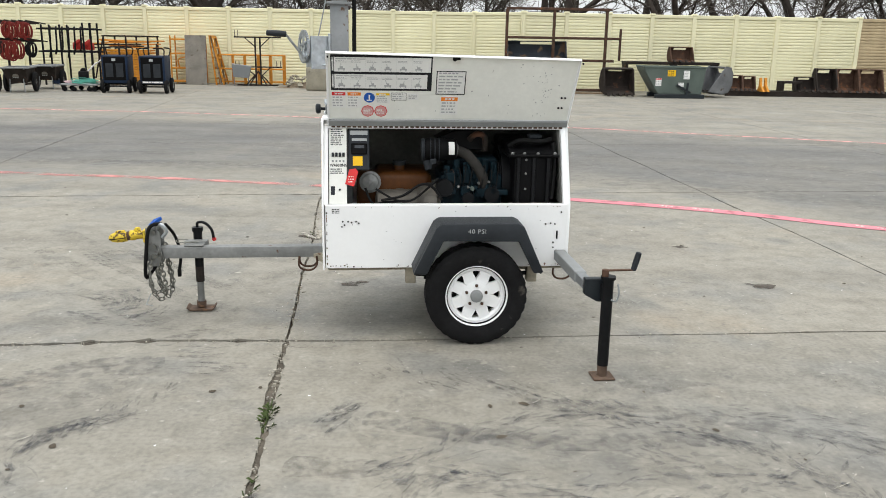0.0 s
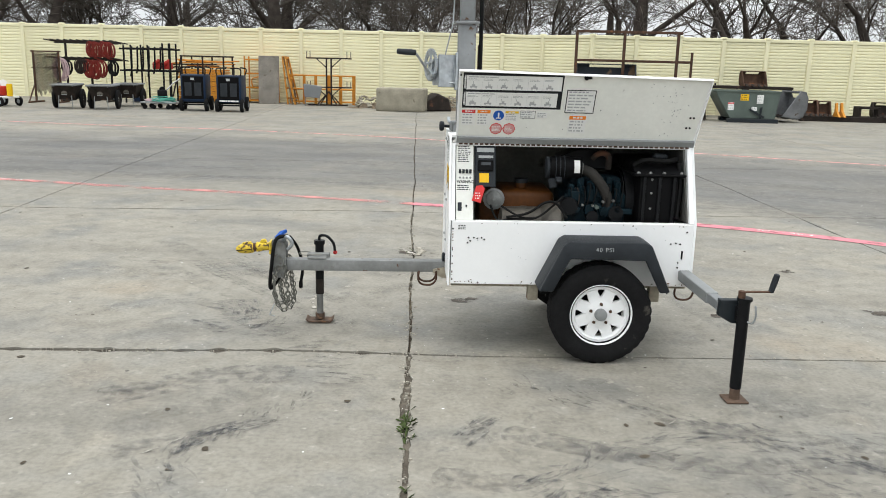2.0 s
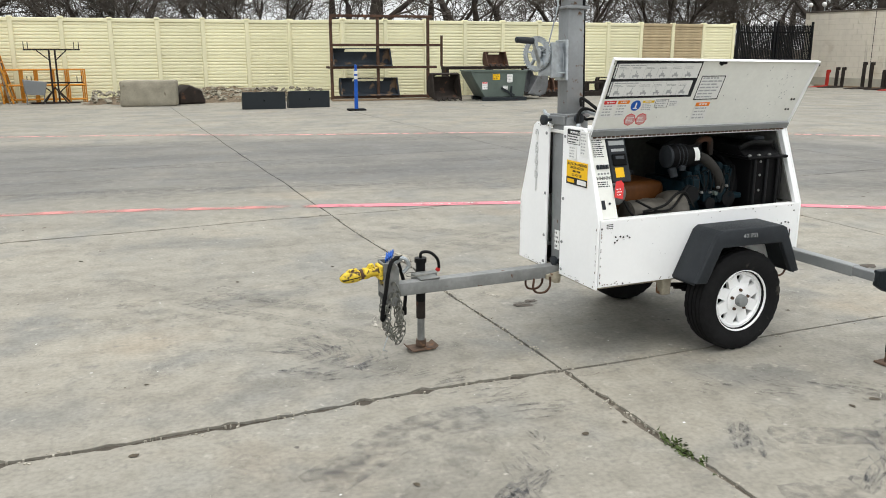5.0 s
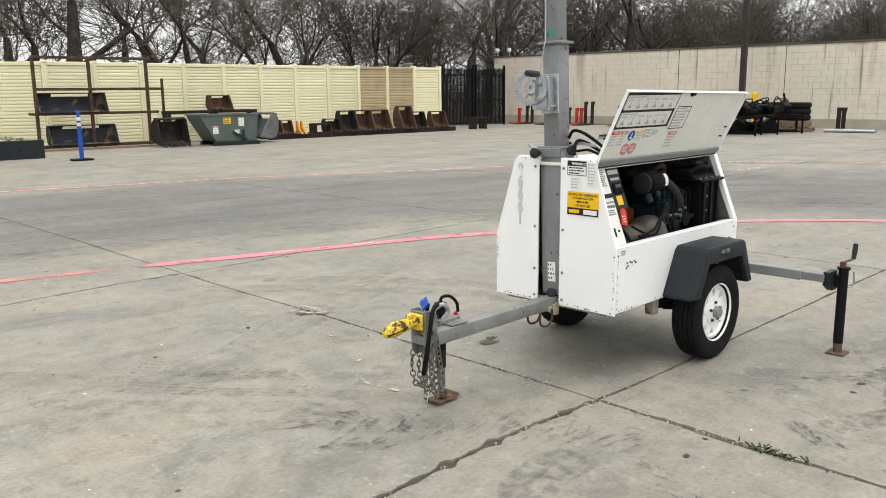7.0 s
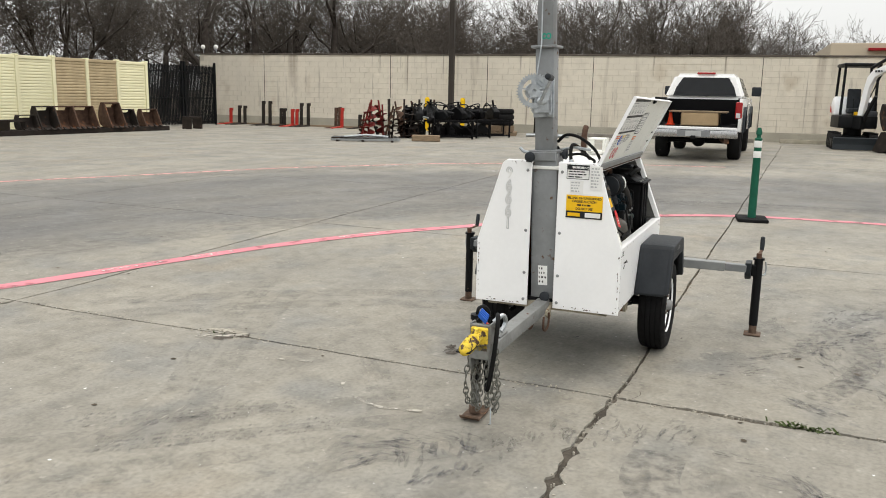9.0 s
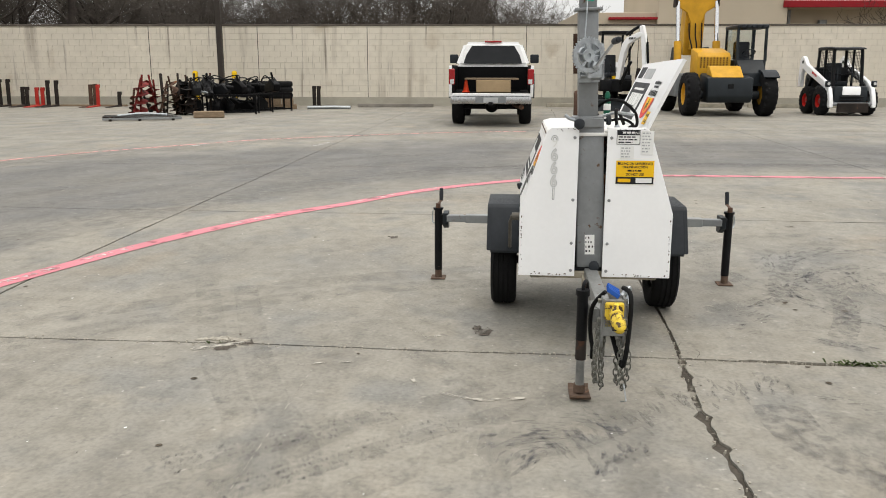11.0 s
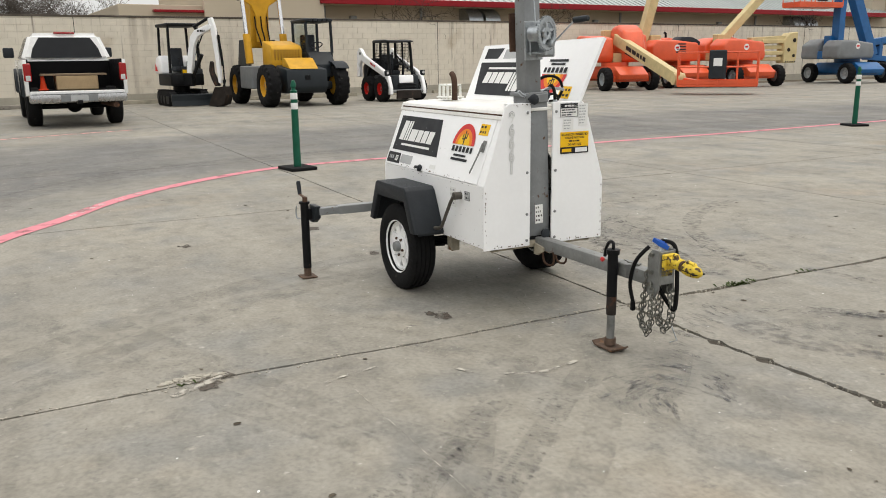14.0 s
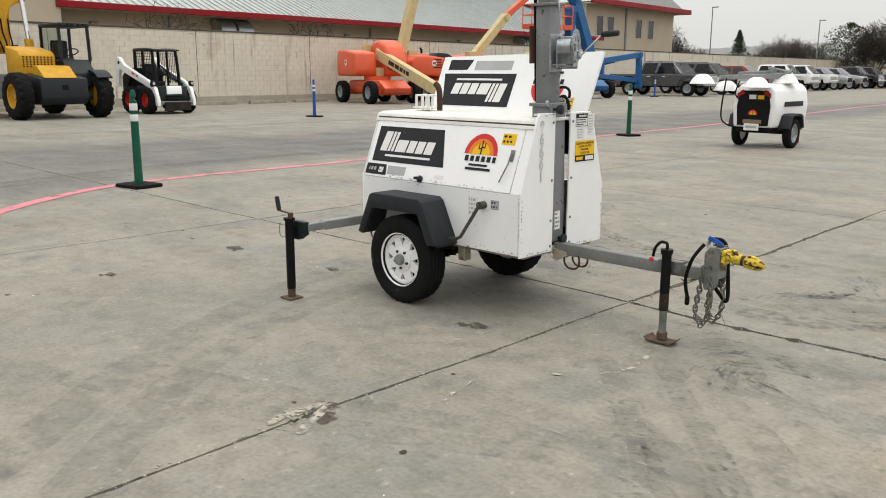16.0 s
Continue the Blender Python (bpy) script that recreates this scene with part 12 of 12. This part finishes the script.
pickup(on_ground(26.4, -34.2, 186), car_grey, "dark grey crew-cab pickup parked facing the yard", group="parked cars")
pickup(on_ground(27.3, -39.4, 186), car_dark, "black crew-cab pickup parked facing the yard", group="parked cars")
suv(on_ground(27.3, -45.2, 187), car_red, "dark red sport utility vehicle parked facing the yard")
pickup(on_ground(29.0, -52.6, 187), car_white, "white pickup parked facing the yard", group="parked cars")
pickup(on_ground(29.6, -57.1, 187), car_white, "white pickup parked facing the yard", group="parked cars")
suv(on_ground(29.4, -61.6, 187), car_silver, "silver sport utility vehicle parked facing the yard")
suv(on_ground(29.9, -65.8, 187), car_silver, "silver sport utility vehicle parked facing the yard")
pickup(on_ground(31.0, -70.0, 187), car_dark, "black pickup parked facing the yard", group="parked cars")
pickup(on_ground(31.6, -75.0, 187), car_dark, "black pickup parked facing the yard", group="parked cars")


def far_side():
    def along(bx, by, d):
        ex, ey = -2.8, 7.24
        v = Vector((bx - ex, by - ey)).normalized()
        return ex + v.x * d, ey + v.y * d
    r = random.Random(77)
    kinds = [tree_meshes(31, 7.5, 0.7, 2, 0.16, 5, (2, 3)), tree_meshes(35, 6.5, 0.85, 3, 0.14, 5, (2, 3))]
    lab = "bare winter tree beyond the far wall"
    for k, (bx, by, d, sc) in enumerate(((29.7, -43.2, 105, 0.95), (28.6, -43.8, 120, 0.75), (24.6, -46.1, 115, 0.75), (23.1, -46.9, 110, 0.95), (22.0, -47.4, 130, 0.8), (19.0, -48.8, 105, 1.2), (17.0, -49.5, 110, 1.1))):
        x, y = along(bx, by, d)
        t = tree_thing(kinds[k % 2], pose(x, y, 0, 0, 0, k * 71), lab, "far trees")
        t.scale = (sc, sc, sc)
    for bx, by, d, h, w in ((26.2, -45.3, 110, 6.4, 1.7), (20.2, -48.2, 108, 7.0, 3.2)):
        x, y = along(bx, by, d)
        t = thing("tree", "small dark evergreen tree beyond the wall", "tree", pose(x, y, 0), "far evergreens")
        bm = bm_new()
        cyl(bm, (0, 0, 0), (0, 0, h * 0.7), 0.14, 0.05, 8)
        for k in range(10):
            a = k * 2.4
            cyl(bm, (0, 0, h * (0.35 + 0.03 * k)), (w * 0.5 * math.cos(a), w * 0.5 * math.sin(a), h * (0.5 + 0.04 * k)), 0.04, 0.015, 5)
        part("trunk", bm, bark, t)
        V, F = [], []
        for _ in range(2600):
            u = r.random()
            z = h * (0.32 + 0.68 * u)
            rad = w * (math.sin(math.pi * min(1, 0.18 + 0.82 * u)) ** 0.7 if w > 2 else (1.02 - u)) * math.sqrt(r.random())
            a = r.uniform(0, 6.28)
            rad *= 1 + 0.35 * math.sin(3 * a + 7 * u)
            p = Vector((rad * math.cos(a), rad * math.sin(a), z))
            k = len(V)
            for _ in range(3):
                V.append(tuple(p + Vector((r.gauss(0, 0.09), r.gauss(0, 0.09), r.gauss(0, 0.09)))))
            F.append((k, k + 1, k + 2))
        me = bpy.data.meshes.new("crown")
        me.from_pydata(V, [], F)
        me.materials.append(evergreen)
        o = new("crown", me)
        o.parent = t
    for bx, by, d, h in ((27.8, -44.4, 118, 9.8), (21.9, -47.5, 125, 8.3)):
        x, y = along(bx, by, d)
        s = thing("street_lamp", "slim grey street lamp beyond the far wall", "street lamp", pose(x, y, 0), "street lamps")
        bm = bm_new()
        cyl(bm, (0, 0, 0), (0, 0, h), 0.10, 0.06, 10)
        part("pole", bm, grey_steel, s)
        bm = bm_new()
        box(bm, (-0.8, -0.12, h - 0.05), (0.1, 0.12, h + 0.08), 0.03)
        part("lamp_head", bm, grey_steel, s)
    # low pale sheds and a line of bare woods on the horizon
    x, y = along(23.5, -46.6, 210)
    bm = bm_new()
    box(bm, (-45, -6, 0), (40, 6, 7.6), 0.1)
    solid("warehouse", bm, mat("pale_cladding", (0.62, 0.63, 0.62), 0.7, vary=0.04, scale=0.3), "long pale warehouse far beyond the yard", "building", pose(x, y, 0, 0, 0, -27))
    V, F = [], []
    for k in range(2600):
        a = r.uniform(-75, 20)
        d = r.uniform(150, 190)
        x, y = d * math.cos(radians(a)), d * math.sin(radians(a))
        p = Vector((x, y, 0))
        h = r.uniform(1.5, 4.0) * (1.25 if a > -40 else 0.7)
        for _ in range(5):
            q = p + Vector((r.gauss(0, 0.5), r.gauss(0, 0.5), h / 4))
            tube_into(V, F, p, q, 0.09, 0.06, 3)
            p = q
    me = bpy.data.meshes.new("far_woods")
    me.from_pydata([tuple(v) for v in V], [], F)
    me.materials.append(twig)
    tagged(new("far_woods", me), "grey line of bare woods on the horizon", "woods", kind="stuff")


far_side()


# ---- slabs of the yard ----
for si in range(-8, 9):
    for sj in range(-20, 7):
        px, py = grid_point((si + 0.5) * GX, (sj + 0.5) * GY)
        if py > 26 or px > 28.5 or (py < -14 and px < -1) or (py < -5 and px < -6) or (py < 9 and px < -13):
            continue
        make_slab(si, sj)
